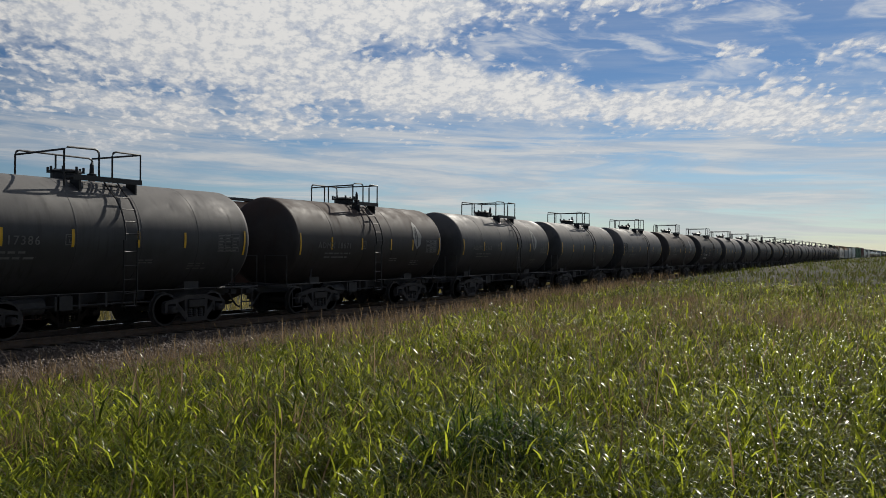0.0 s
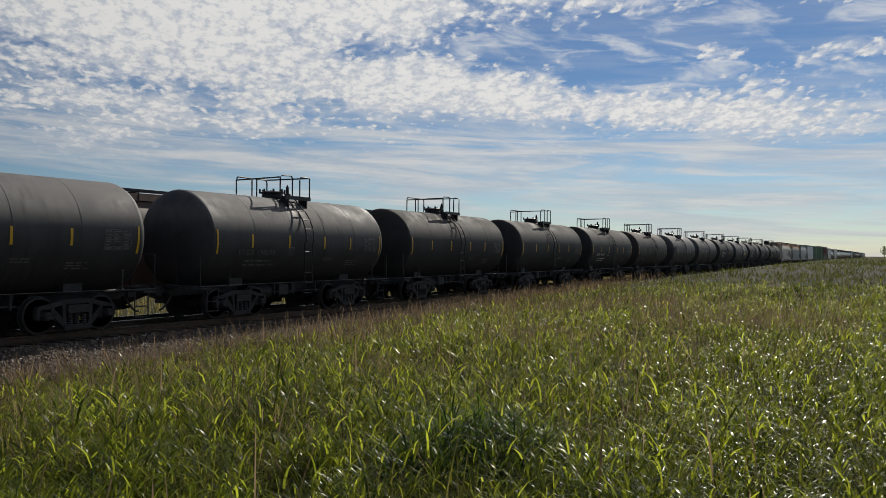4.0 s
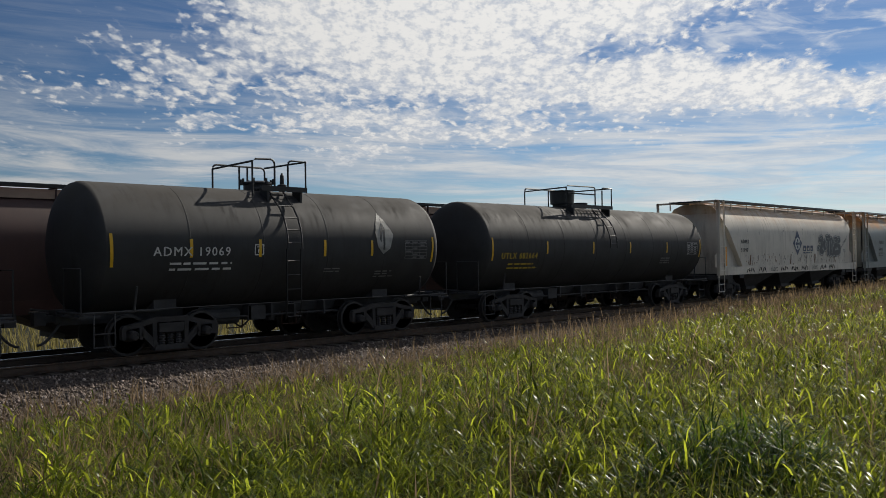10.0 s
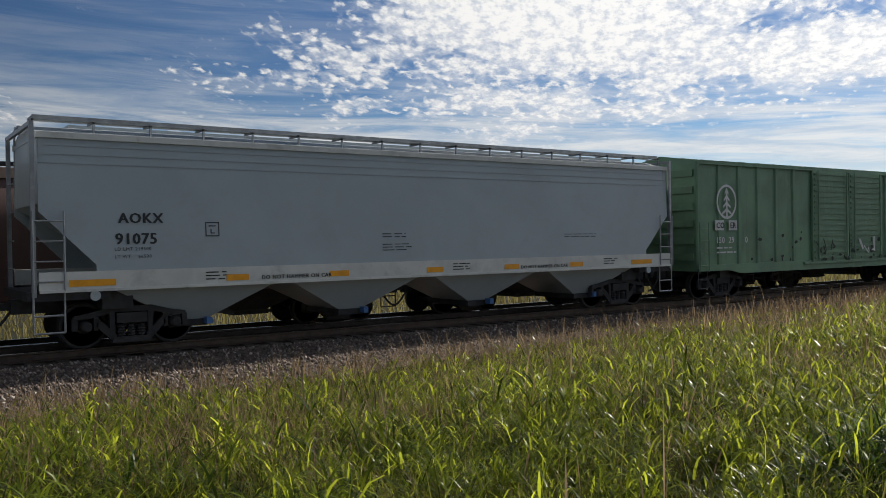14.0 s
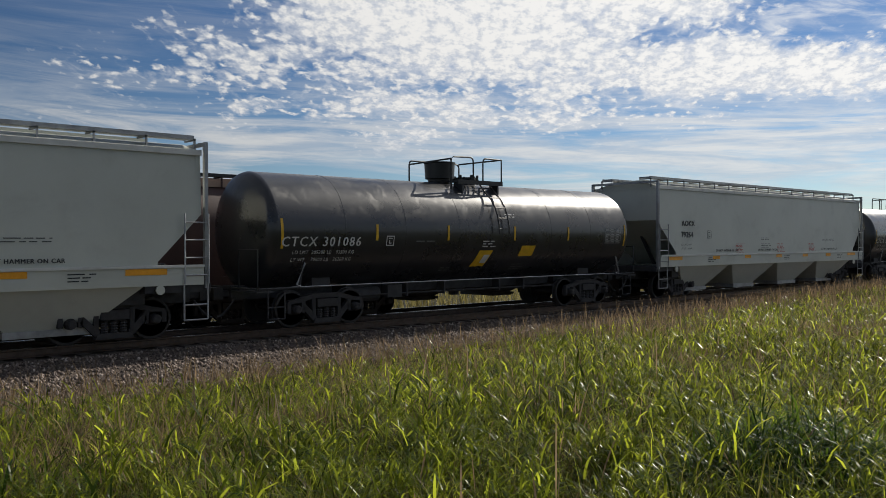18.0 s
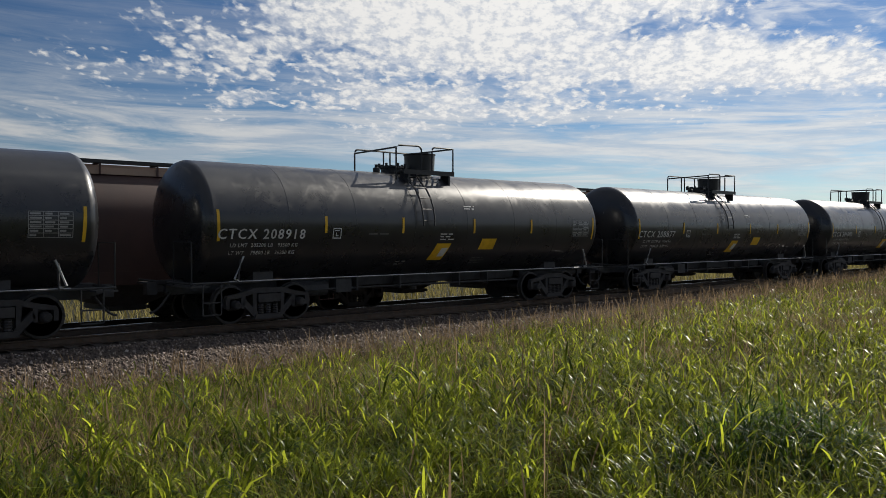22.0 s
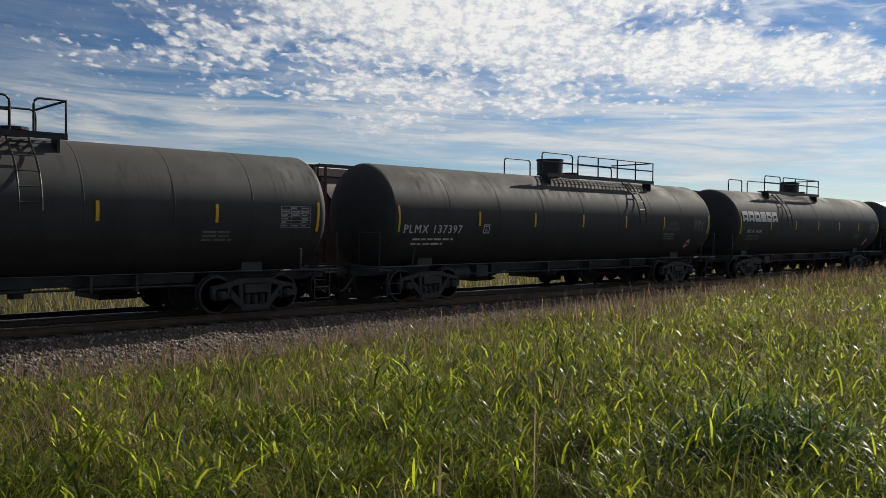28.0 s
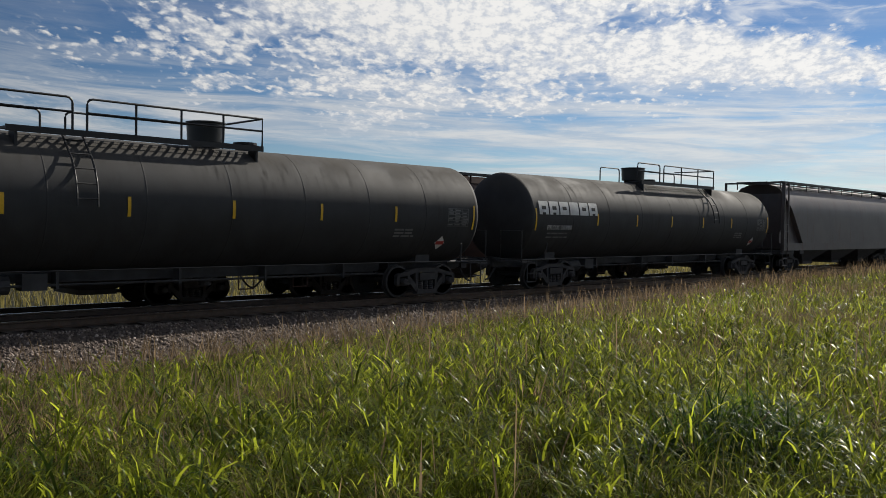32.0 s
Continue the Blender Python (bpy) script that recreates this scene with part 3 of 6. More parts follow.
def add_trucks(car, at):
    for x in (-at, at):
        bm = bmesh.new()
        box(bm, x - 0.2, x + 0.2, -0.98, 0.98, 0.42, 0.66)
        lathe(bm, [(0.60, 0.2), (0.74, 0.2)], 12, "z", (x, 0, 0))
        truck = part("truck", bm, TRUCK, car)
        for y in (-1.0, 1.0):
            f = part("side_frame", shared("side_frame", make_sideframe, TRUCK), TRUCK, truck)
            f.matrix_basis = pose(x, y, 0, 0, 0, 0 if y < 0 else 180)
        for dx in (-0.89, 0.89):
            bm = bmesh.new()
            lathe(bm, [(-0.75, 0.08), (0.75, 0.08)], 10, "y", (x + dx, 0, 0.457))
            part("axle", bm, TRUCK, truck)
            for y in (-0.75, 0.75):
                w = part("wheel", shared("wheel", make_wheel, WHEEL, 40), WHEEL, truck)
                w.matrix_basis = pose(x + dx, y, 0.457, 0, 0, 0 if y < 0 else 180)


def add_couplers(car, end):
    """Draft sill, coupler and air hose at both ends; end: x of the striker."""
    for s in (-1, 1):
        bm = bmesh.new()
        box(bm, *sorted((s * (end - 2.6), s * end)), -0.17, 0.17, 0.72, 1.02)
        part("draft_sill", bm, FRAME, car)
        bm = bmesh.new()
        box(bm, *sorted((s * end, s * (end + 0.32))), -0.07, 0.07, 0.80, 0.95)
        box(bm, *sorted((s * (end + 0.28), s * (end + 0.52))), -0.14, 0.10, 0.74, 1.02)
        part("coupler", bm, TRUCK, car)
        bm = bmesh.new()
        pts = [(s * (end + 0.05 + 0.47 * k / 6), -0.28, 0.76 - 0.42 * math.sin(math.pi * 0.5 * k / 6)) for k in range(7)]
        pipe(bm, pts, 0.03)
        part("air_hose", bm, FRAME, car)


def ladder(name, car, x, w, z0, z1, y, material, n=5, bend=None):
    """Two stiles and rungs on the near side. bend: y by z."""
    bm = bmesh.new()
    at = bend or (lambda z: y)
    zs = [z0 + (z1 - z0) * k / 6 for k in range(7)]
    for a in (x, x + w):
        pipe(bm, [(a, at(z), z) for z in zs], 0.022, 5)
    for k in range(n):
        z = z0 + (z1 - z0) * (k + 0.5) / n
        pipe(bm, [(x, at(z), z), (x + w, at(z), z)], 0.016, 5)
    return part(name, bm, material, car)


def tank_side(r, zc):
    def on(z):
        d = max(-0.98, min(0.98, (z - zc) / r))
        return -r * math.sqrt(1 - d * d)
    return on


def tank_body(length, r, zc, seams):
    h, b = length / 2, 0.42
    prof = []
    for k in range(7):
        a = math.pi / 2 * k / 6
        prof.append((-h - b * math.cos(a), max(0.02, r * math.sin(a) ** 0.9)))
    cuts = sorted(seams)
    for x in cuts:
        prof += [(x - 0.05, r), (x - 0.014, r), (x - 0.01, r + 0.004), (x + 0.01, r + 0.004), (x + 0.014, r), (x + 0.05, r)]
    prof += [(-x, rr) for x, rr in prof[:7][::-1]]
    prof = prof[:7] + [(-h + 0.03, r)] + prof[7:-7] + [(h - 0.03, r)] + prof[-7:]
    bm = bmesh.new()
    lathe(bm, prof, 56, "x", (0, 0, zc))
    return bm


def hoop(x0, x1, y, z0, z1, r0=True, r1=True, c=0.12):
    """A railing loop: up, along the top with rounded corners, down."""
    p = [(x0, y, z0)]
    p += [(x0 + c * (1 - math.cos(a)), y, z1 - c + c * math.sin(a)) for a in (0, 0.52, 1.05, 1.57)] if r0 else [(x0, y, z1)]
    p += [(x1 - c * (1 - math.sin(a)), y, z1 - c + c * math.cos(a)) for a in (0, 0.52, 1.05, 1.57)] if r1 else [(x1, y, z1)]
    return p + [(x1, y, z0)]


def tank_car(u, length, r=1.475, zc=2.42, skin=None, style="short", marks="", marks_mat=None, name="tank_car", label="", strips=5, sill=False, deck=None, dome_x=None):
    """A tank car with its tank between x = -length/2 and length/2."""
    h = length / 2
    skin = skin or BLACK
    car = tagged(new(name), label, "tank car", "cars of the passing train")
    n_seam = max(2, round(length / 2.4))
    seams = [-h + length * (k + 1) / (n_seam + 1) for k in range(n_seam)]
    part("tank", tank_body(length, r, zc, seams), skin, car, smooth=35)
    on = tank_side(r, zc)
    top = zc + r
    # saddles and stub sills
    for s in (-1, 1):
        bm = bmesh.new()
        box(bm, *sorted((s * (h - 1.9), s * (h - 1.35))), -0.85, 0.85, 0.98, zc - r * 0.75)
        box(bm, *sorted((s * (h - 2.4), s * (h + 0.55))), -0.2, 0.2, 0.78, 1.06)
        part("saddle", bm, FRAME, car)
        bm = bmesh.new()
        pipe(bm, [(s * (h - 1.2), -1.42, 1.02), (s * (h + 0.5), -1.42, 1.02)], 0.03)
        pipe(bm, [(s * (h + 0.5), -1.42, 1.02), (s * (h + 0.5), 1.42, 1.02)], 0.03)
        pipe(bm, [(s * (h - 0.62), -1.43, 1.0), (s * (h - 0.66), -1.50, 1.55)], 0.025)
        box(bm, *sorted((s * (h + 0.1), s * (h + 0.55))), -1.45, 1.45, 0.93, 0.97)
        part("end_platform", bm, FRAME, car)
        bm = bmesh.new()
        pipe(bm, [(s * (h + 0.5), -1.40, 0.97), (s * (h + 0.5), -1.40, 1.95), (s * (h + 0.5), -0.5, 1.95), (s * (h + 0.5), -0.5, 0.97)], 0.02)
        part("end_handrail", bm, RAILING, car)
        bm = bmesh.new()
        for z in (0.3, 0.58):
            pipe(bm, [(s * (h - 0.2), -1.44, z), (s * (h + 0.25), -1.44, z)], 0.018, 5)
        for a in (-0.2, 0.25):
            pipe(bm, [(s * (h + a), -1.44, 0.3), (s * (h + a), -1.44, 1.0)], 0.018, 5)
        part("step", bm, FRAME, car)
    if sill:
        for e in (-1, 1):
            bm = bmesh.new()
            pipe(bm, [(e * (h - 0.62), -1.46, 1.06), (e * (h - 0.50), -1.50, 1.1), (e * (h - 0.72), -1.53, 1.62)], 0.028, 5)
            part("grab_handle", bm, GALV, car, "pale grab handle")
    bm = bmesh.new()
    pipe(bm, [(-h + 0.4, -1.43, 1.04), (h - 0.4, -1.43, 1.04)], 0.014, 5)
    part("grab_rail", bm, GALV if sill else RAILING, car)
    # bottom outlet and brake gear
    bm = bmesh.new()
    lathe(bm, [(0.52, 0.16), (0.62, 0.16), (0.64, 0.3), (0.98, 0.34)], 12, "z", (0.1, 0, 0))
    part("bottom_outlet", bm, FRAME, car)
    bm = bmesh.new()
    lathe(bm, [(-0.5, 0.2), (0.5, 0.2)], 12, "x", (-h + 3.2, -0.45, 0.72))
    box(bm, -h + 3.9, -h + 4.4, -0.7, -0.3, 0.6, 0.95)
    part("brake_cylinder", bm, FRAME, car)
    bm = bmesh.new()
    prism(bm, [(-0.42, 0.98), (-0.36, 0.74), (0.36, 0.74), (0.42, 0.98)], -h + 2.7, h - 2.9)
    part("bottom_skid", bm, FRAME, car)
    bm = bmesh.new()
    pipe(bm, [(-h + 2.0, -0.62, 0.66), (-h + 3.6, -0.66, 0.70), (h - 3.2, -0.66, 0.70), (h - 2.0, -0.62, 0.60)], 0.028, 5)
    for a in (-h + 4.6, -0.9, 1.4, h - 4.4):
        box(bm, a - 0.03, a + 0.03, -0.70, -0.40, 0.62, 0.98)
    part("brake_rod", bm, FRAME, car)
    add_trucks(car, h - 1.65)
    add_couplers(car, h + 0.45)
    # platform on the tank with its railing, manway and valves
    x0, x1 = {"short": (-0.95, 0.65), "dome": (-1.25, 0.9), "longer": (-2.05, 0.8), "long": (-0.75, 4.1), "two_part": (-3.6, 1.3)}[style]
    if deck:
        x0, x1 = deck
    zp = top + 0.02
    for e in (1, -1):
        bm = bmesh.new()
        for y in (0.5, 0.65, 0.8, 0.95):
            box(bm, x0 + 0.3, x1, e * y - 0.012, e * y + 0.012, zp - 0.04, zp + 0.02)
        for k in range(int((x1 - x0 - 0.3) / 0.22) + 1):
            a = x0 + 0.3 + k * 0.22
            box(bm, a - 0.012, a + 0.012, *sorted((e * 0.48, e * 0.97)), zp - 0.035, zp + 0.01)
        box(bm, x0 + 0.25, x1 + 0.02, *sorted((e * 0.95, e * 0.99)), zp - 0.1, zp + 0.03)
        for a in (x0 + 0.45, x1 - 0.15):
            box(bm, a - 0.03, a + 0.03, *sorted((e * 0.6, e * 0.95)), zc + r * 0.74, zp - 0.03)
        plat = part("platform", bm, RAILING, car, "black steel grating walkway")
    zt = top + 0.72
    rails = []
    if style in ("short", "dome", "longer"):
        m = (x0 + x1) / 2
        lo, hi = (x0, m - 0.15) if style != "longer" else (x0, m + 0.35)
        rails += [[(lo, -0.95, top - 0.25), (lo, -0.95, zt - 0.08), (lo + 0.1, -0.95, zt - 0.02), *hoop(lo + 0.2, hi, -0.95, zt, zt, False, True)[2:-1], (hi, -0.95, zp)]]
        rails += [hoop(m + 0.25 if style != "longer" else m + 0.8, x1, -0.95, zp, zt, True, False)]
        rails += [hoop(x0, x1, 0.95, top - 0.25, zt, True, True)]
        rails += [[(x1, -0.95, zt), (x1, 0.95, zt)], [(x0, -0.95, zt - 0.08), (x0, 0.95, zt - 0.12)]]
        rails += [[(m, 0.95, zp), (m, 0.95, zt)], [(lo + 0.1, -0.95, zp + 0.42), (hi, -0.95, zp + 0.42)] if style == "longer" else [(m + 0.25, 0.95, zp), (m + 0.25, 0.95, zt)]]
    else:
        flip = style == "two_part"
        cuts = (x0, x0 + 1.75, x1) if not flip else (x0, x0 + 1.7, x1)
        for a, b in ((cuts[0], cuts[1] - 0.15), (cuts[1] + 0.15, cuts[2])):
            rails.append(hoop(a, b, -0.95, zp, zt, True, b != x1))
            n = max(1, round((b - a) / 1.2))
            for k in range(1, n):
                rails.append([(a + (b - a) * k / n, -0.95, zp), (a + (b - a) * k / n, -0.95, zt)])
            rails.append(hoop(a + 0.25, b, 0.95, zp, zt - 0.08, True, True))
            rails.append([(a, -0.95, zp + 0.4), (b, -0.95, zp + 0.4)])
        rails.append([(x1, -0.95, zt), (x1, 0.95, zt)])
    for k, p in enumerate(rails):
        bm = bmesh.new()
        pipe(bm, p, 0.026)
        part("railing", bm, RAILING, plat)
    bm = bmesh.new()
    if style == "short":
        lathe(bm, [(top - 0.05, 0.36), (top + 0.14, 0.36), (top + 0.16, 0.40), (top + 0.2, 0.40), (top + 0.24, 0.3)], 18, "z", (-0.2, 0, 0))
        for k in range(8):
            a = math.tau * k / 8
            lathe(bm, [(top + 0.15, 0.035), (top + 0.3, 0.035)], 6, "z", (-0.2 + 0.42 * math.cos(a), 0.42 * math.sin(a), 0))
        part("manway", bm, RAILING, car)
        bm = bmesh.new()
        lathe(bm, [(top - 0.03, 0.08), (top + 0.12, 0.08), (top + 0.14, 0.12), (top + 0.18, 0.12), (top + 0.2, 0.06), (top + 0.42, 0.05), (top + 0.5, 0.015)], 10, "z", (0.5, -0.1, 0))
        part("safety_valve", bm, RAILING, car)
    else:
        dx = {"dome": 0.43, "longer": -1.03, "long": -0.15, "two_part": 0.45}[style] if dome_x is None else dome_x
        lathe(bm, [(top - 0.05, 0.34), (top + 0.10, 0.36), (top + 0.12, 0.44), (top + 0.56, 0.46), (top + 0.58, 0.48), (top + 0.61, 0.48), (top + 0.62, 0.05)], 24, "z", (dx, 0, 0))
        part("valve_housing", bm, paint("housing_black", (0.014, 0.0145, 0.015), 0.4, vary=0.25, scale=3.0), car, smooth=40)
        if style == "dome":
            mw = -0.62 if dome_x is None else dome_x + 1.05
            bm = bmesh.new()
            lathe(bm, [(top - 0.04, 0.33), (top + 0.12, 0.33), (top + 0.14, 0.37), (top + 0.2, 0.37)], 16, "z", (mw, 0, 0))
            for k in range(7):
                a = math.tau * k / 7
                lathe(bm, [(top + 0.12, 0.04), (top + 0.27, 0.04)], 6, "z", (mw + 0.38 * math.cos(a), 0.38 * math.sin(a), 0))
            part("manway", bm, RAILING, car)
            if dome_x is None:
                bm = bmesh.new()
                lathe(bm, [(top - 0.04, 0.1), (top + 0.1, 0.1), (top + 0.12, 0.05), (top + 0.2, 0.05)], 10, "z", (-1.35, -0.2, 0))
                part("vacuum_valve", bm, RAILING, car)
        else:
            bm = bmesh.new()
            lathe(bm, [(top - 0.04, 0.26), (top + 0.12, 0.26), (top + 0.14, 0.3), (top + 0.2, 0.3)], 14, "z", (dx + 1.1, 0, 0))
            part("manway", bm, RAILING, car)
    # ladder down the side
    lx = {"short": x1 - 1.03, "dome": -0.84 if dome_x is None else 0.45, "longer": -0.3, "long": 3.1, "two_part": -3.6}[style]
    bend = lambda z: on(z) - 0.15 if z < zc + r * 0.93 else -0.75
    ladder("ladder", car, lx, 0.42, 2.35, top, -1.5, RAILING, 5, bend)
    if style == "short":
        bm = bmesh.new()
        for a in (lx, lx + 0.42):
            pipe(bm, [(a, -1.56, 2.35), (a, -1.56, 1.0), (a, -1.48, 0.62)], 0.02, 5)
        for z in (0.68, 1.0, 1.35, 1.7, 2.05):
            pipe(bm, [(lx, -1.55, z), (lx + 0.42, -1.55, z)], 0.015, 5)
        part("lower_ladder", bm, RAILING, car)
    # reflectors
    for sx in (-1, 1):
        sticker("reflector", car, rect(sx * (h - 0.14) - 0.035, zc - 0.45, 0.07, 0.72, sx * 0.03), YELLOW, on, label="yellow reflective strip")
    places = {"short": (-2.93, -1.12, 0.82, 2.4), "dome": (-3.98, -1.47, 1.23, 3.73), "longer": (-3.89, -1.21, 1.2, 3.88), "long": (-5.05, -2.54, -0.07, 2.41, 4.87), "two_part": (-5.0, -2.5, 0.0, 2.5, 5.0)}[style]
    for x in places:
        sticker("reflector", car, rect(x, zc - 0.26, 0.075, 0.42), YELLOW, on, label="yellow reflective strip")
    mm = marks_mat or LETTER
    if marks:
        size = {"short": 0.25, "dome": 0.335, "longer": 0.27, "long": 0.33, "two_part": 0.30}[style]
        mx = -h + {"short": 1.05, "dome": 0.1, "longer": 0.55, "long": 0.3, "two_part": 0.3}[style]
        mz = zc - {"short": 0.49, "long": 0.48}.get(style, 0.40)
        if style == "short" and marks.startswith("ADMX"):
            mz, size = zc - 0.22, 0.29
        mark("car_number", car, marks, mx, mz, size, mm, on, "reporting mark in painted letters", 1.2, 0.006 if style != "short" else 0.004, 0.08 if style == "dome" else 0.0)
        if style == "dome":
            mark("load_limit", car, "LD LMT  205200 LB   93500 KG", mx + 0.35, mz - 0.19, 0.125, LETTER, on, spacing=1.1)
            mark("light_weight", car, "LT WT    79800 LB   36200 KG", mx + 0.35, mz - 0.37, 0.125, LETTER, on, spacing=1.1)
        else:
            bars("weight_table", car, mx + 0.4, mz - 0.2, 1.6, 2, FADED if mm is FADED else mm, on, 0.13, 0.05, seed=int(u))
    # data panels and placards
    bm_x = h - 1.2
    grid = bmesh.new()
    rng = random.Random(int(u))

    def cell(x0, x1, z0, z1):
        grid.faces.new([grid.verts.new(p) for p in ((x0, on(z0) - 0.011, z0), (x1, on(z0) - 0.011, z0), (x1, on(z1) - 0.011, z1), (x0, on(z1) - 0.011, z1))])

    for k in range(7):
        z = zc - 0.36 + k * 0.085
        cell(bm_x, bm_x + 0.85, z, z + 0.012)
        for j in range(3):
            if k < 6 and rng.random() < 0.85:
                cell(bm_x + 0.03 + j * 0.28, bm_x + 0.03 + j * 0.28 + rng.uniform(0.12, 0.23), z + 0.03, z + 0.066)
    for a in (0.0, 0.28, 0.56, 0.838):
        for k in range(6):
            z = zc - 0.348 + k * 0.085
            cell(bm_x + a, bm_x + a + 0.012, z, z + 0.073)
    tagged(part("test_panel", grid, paint("pale_table_paint", (0.32, 0.32, 0.31), 0.6, vary=0.3, scale=4.0) if style in ("dome", "longer") else FADED, car, "ruled table of small painted test data"), kind="stuff")
    if style == "dome":
        sticker("placard", car, rect(-0.28, zc - 1.02, 0.55, 0.47, 0.16), YELLOW, on, label="yellow caution placard")
        sticker("placard", car, rect(0.03, zc - 0.92, 0.24, 0.24, 0.08), LETTER, on, 0.016, "white square on the placard")
        sticker("placard", car, rect(1.58, zc - 0.74, 0.62, 0.32, 0.06), YELLOW, on, label="yellow notice")
        bars("notice", car, -0.05, zc - 0.30, 0.6, 3, LETTER, on, 0.075, 0.03, 3)
        bars("notice", car, 1.5, zc - 1.0, 0.6, 3, FADED, on, 0.075, 0.03, 4)
        bars("notice", car, -2.6, zc - 0.30, 0.75, 1, FADED, on, 0.07, 0.035, 5)
        bars("notice", car, 0.9, zc + 0.5, 0.45, 2, LETTER, on, 0.07, 0.03, 6)
        bars("notice", car, -1.4, zc - 1.05, 0.5, 2, FADED, on, 0.07, 0.03, 7)
    elif style in ("long", "two_part", "longer"):
        bars("notice", car, h - 3.2, zc - 0.5, 0.9, 3, FADED, on, 0.09, 0.05, 8)
        if style != "longer":
            z = zc - 0.85
            sticker("placard", car, [(h - 1.5, z), (h - 1.3, z - 0.2), (h - 1.1, z), (h - 1.3, z + 0.2)], LETTER, on, 0.012, "diamond placard with a red field")
            sticker("placard", car, [(h - 1.46, z + 0.05), (h - 1.14, z + 0.05), (h - 1.14, z - 0.05), (h - 1.46, z - 0.05)], REDP, on, 0.016)
    else:
        bars("notice", car, 0.9, zc - 0.6, 0.6, 2, FADED, on, 0.07, 0.03, 9)
        bars("notice", car, h - 2.2, zc - 0.7, 0.7, 3, FADED, on, 0.07, 0.03, 10)
    if marks and style in ("dome", "long", "short"):
        x = mx + 0.3 + size * 0.78 * len(marks)
        bm = bmesh.new()
        for a, b, w, hh in ((0, 0, 0.26, 0.025), (0, 0.24, 0.26, 0.025), (0, 0, 0.025, 0.26), (0.235, 0, 0.025, 0.26), (0.09, 0.06, 0.08, 0.025), (0.09, 0.06, 0.025, 0.09), (0.06, 0.19, 0.14, 0.02)):
            z = mz + b
            bm.faces.new([bm.verts.new(p) for p in ((x + a, on(z) - 0.011, z), (x + a + w, on(z) - 0.011, z), (x + a + w, on(z + hh) - 0.011, z + hh), (x + a, on(z + hh) - 0.011, z + hh))])
        part("plate_mark", bm, mm, car)
    car["u"] = u
    return car


def curved_side(z, z0=1.3, z1=4.25):
    """y of the rounded hopper side: upright below, rolling in to the roof."""
    t = max(0.0, (z - 2.9) / (z1 - 2.9))
    return -1.52 + 0.62 * t ** 2.2


def add_walkway(car, x0, x1, z, w=0.62, posts=1.35, material=None, leg=None):
    """Roof running boards with their brackets, near and far side."""
    for s in (-1, 1):
        bm = bmesh.new()
        for k in range(9):
            y = s * (0.62 + k * w / 8 * 0.8)
            box(bm, x0, x1, y - 0.024, y + 0.024, z - 0.03, z + 0.025)
        n = int((x1 - x0) / 0.3)
        for k in range(n + 1):
            a = x0 + (x1 - x0) * k / n
            box(bm, a - 0.015, a + 0.015, *sorted((s * 0.6, s * (0.64 + w * 0.8))), z - 0.025, z + 0.01)
        box(bm, x0, x1, *sorted((s * (0.64 + w * 0.8), s * (0.68 + w * 0.8))), z - 0.05, z + 0.04)
        board = part("running_board", bm, material or GALV, car, "open steel grating roof walkway")
        n = max(2, round((x1 - x0) / posts))
        for k in range(n + 1):
            a = x0 + (x1 - x0) * k / n
            bm = bmesh.new()
            box(bm, a - 0.02, a + 0.02, *sorted((s * 1.08, s * 1.12)), z - 0.36, z - 0.03)
            box(bm, a - 0.02, a + 0.02, *sorted((s * 0.62, s * 1.12)), z - 0.08, z - 0.04)
            part("bracket", bm, leg or material or GALV, board)


def end_frame(car, s, end, zsill, ztop, material, ladder_w=0.5, full=True, rungs=0):
    """Posts, ladders and rails at one end of a hopper car; s: -1 or 1."""
    bm = bmesh.new()
    for y in (-1.46, 1.46):
        box(bm, *sorted((s * (end - 0.06), s * (end + 0.02))), y - 0.05, y + 0.05, zsill - 0.1, ztop)
    box(bm, *sorted((s * (end - 0.05), s * (end + 0.02))), -1.46, 1.46, ztop - 0.08, ztop)
    for z in (1.6, 2.2, 2.8, 3.4):
        pipe(bm, [(s * end, 0.75, z), (s * end, 1.46, z)], 0.018, 5)
    part("end_post", bm, material, car)
    x = min(s * end, s * (end - ladder_w))
    if full and not rungs:
        # two posts up to the roof, rungs on the lower part alone
        for a in (x + 0.03, x + ladder_w - 0.03):
            bm = bmesh.new()
            box(bm, a - 0.035, a + 0.035, -1.56, -1.50, zsill, ztop - 0.02)
            part("side_post", bm, material, car)
        for z in (1.35, 1.7, 2.05, 2.4):
            bm = bmesh.new()
            pipe(bm, [(x, -1.55, z), (x + ladder_w, -1.55, z)], 0.018, 5)
            part("rung", bm, material, car)
    else:
        ladder("side_ladder", car, x, ladder_w, zsill, 2.75 if not full else ztop - 0.1, -1.55, material, 4 if not full else rungs)
    bm = bmesh.new()
    for z in (0.42, 0.75):
        pipe(bm, [(x, -1.5, z), (x + ladder_w, -1.5, z)], 0.02, 5)
    for a in (x, x + ladder_w):
        pipe(bm, [(a, -1.5, 0.42), (a, -1.5, zsill)], 0.02, 5)
    part("sill_step", bm, material, car)
    # brake wheel, end platform, sloping floor braces
    bm = bmesh.new()
    box(bm, *sorted((s * (end - 1.4), s * (end + 0.1))), -1.45, 1.45, zsill - 0.18, zsill)
    part("end_platform", bm, FRAME, car)


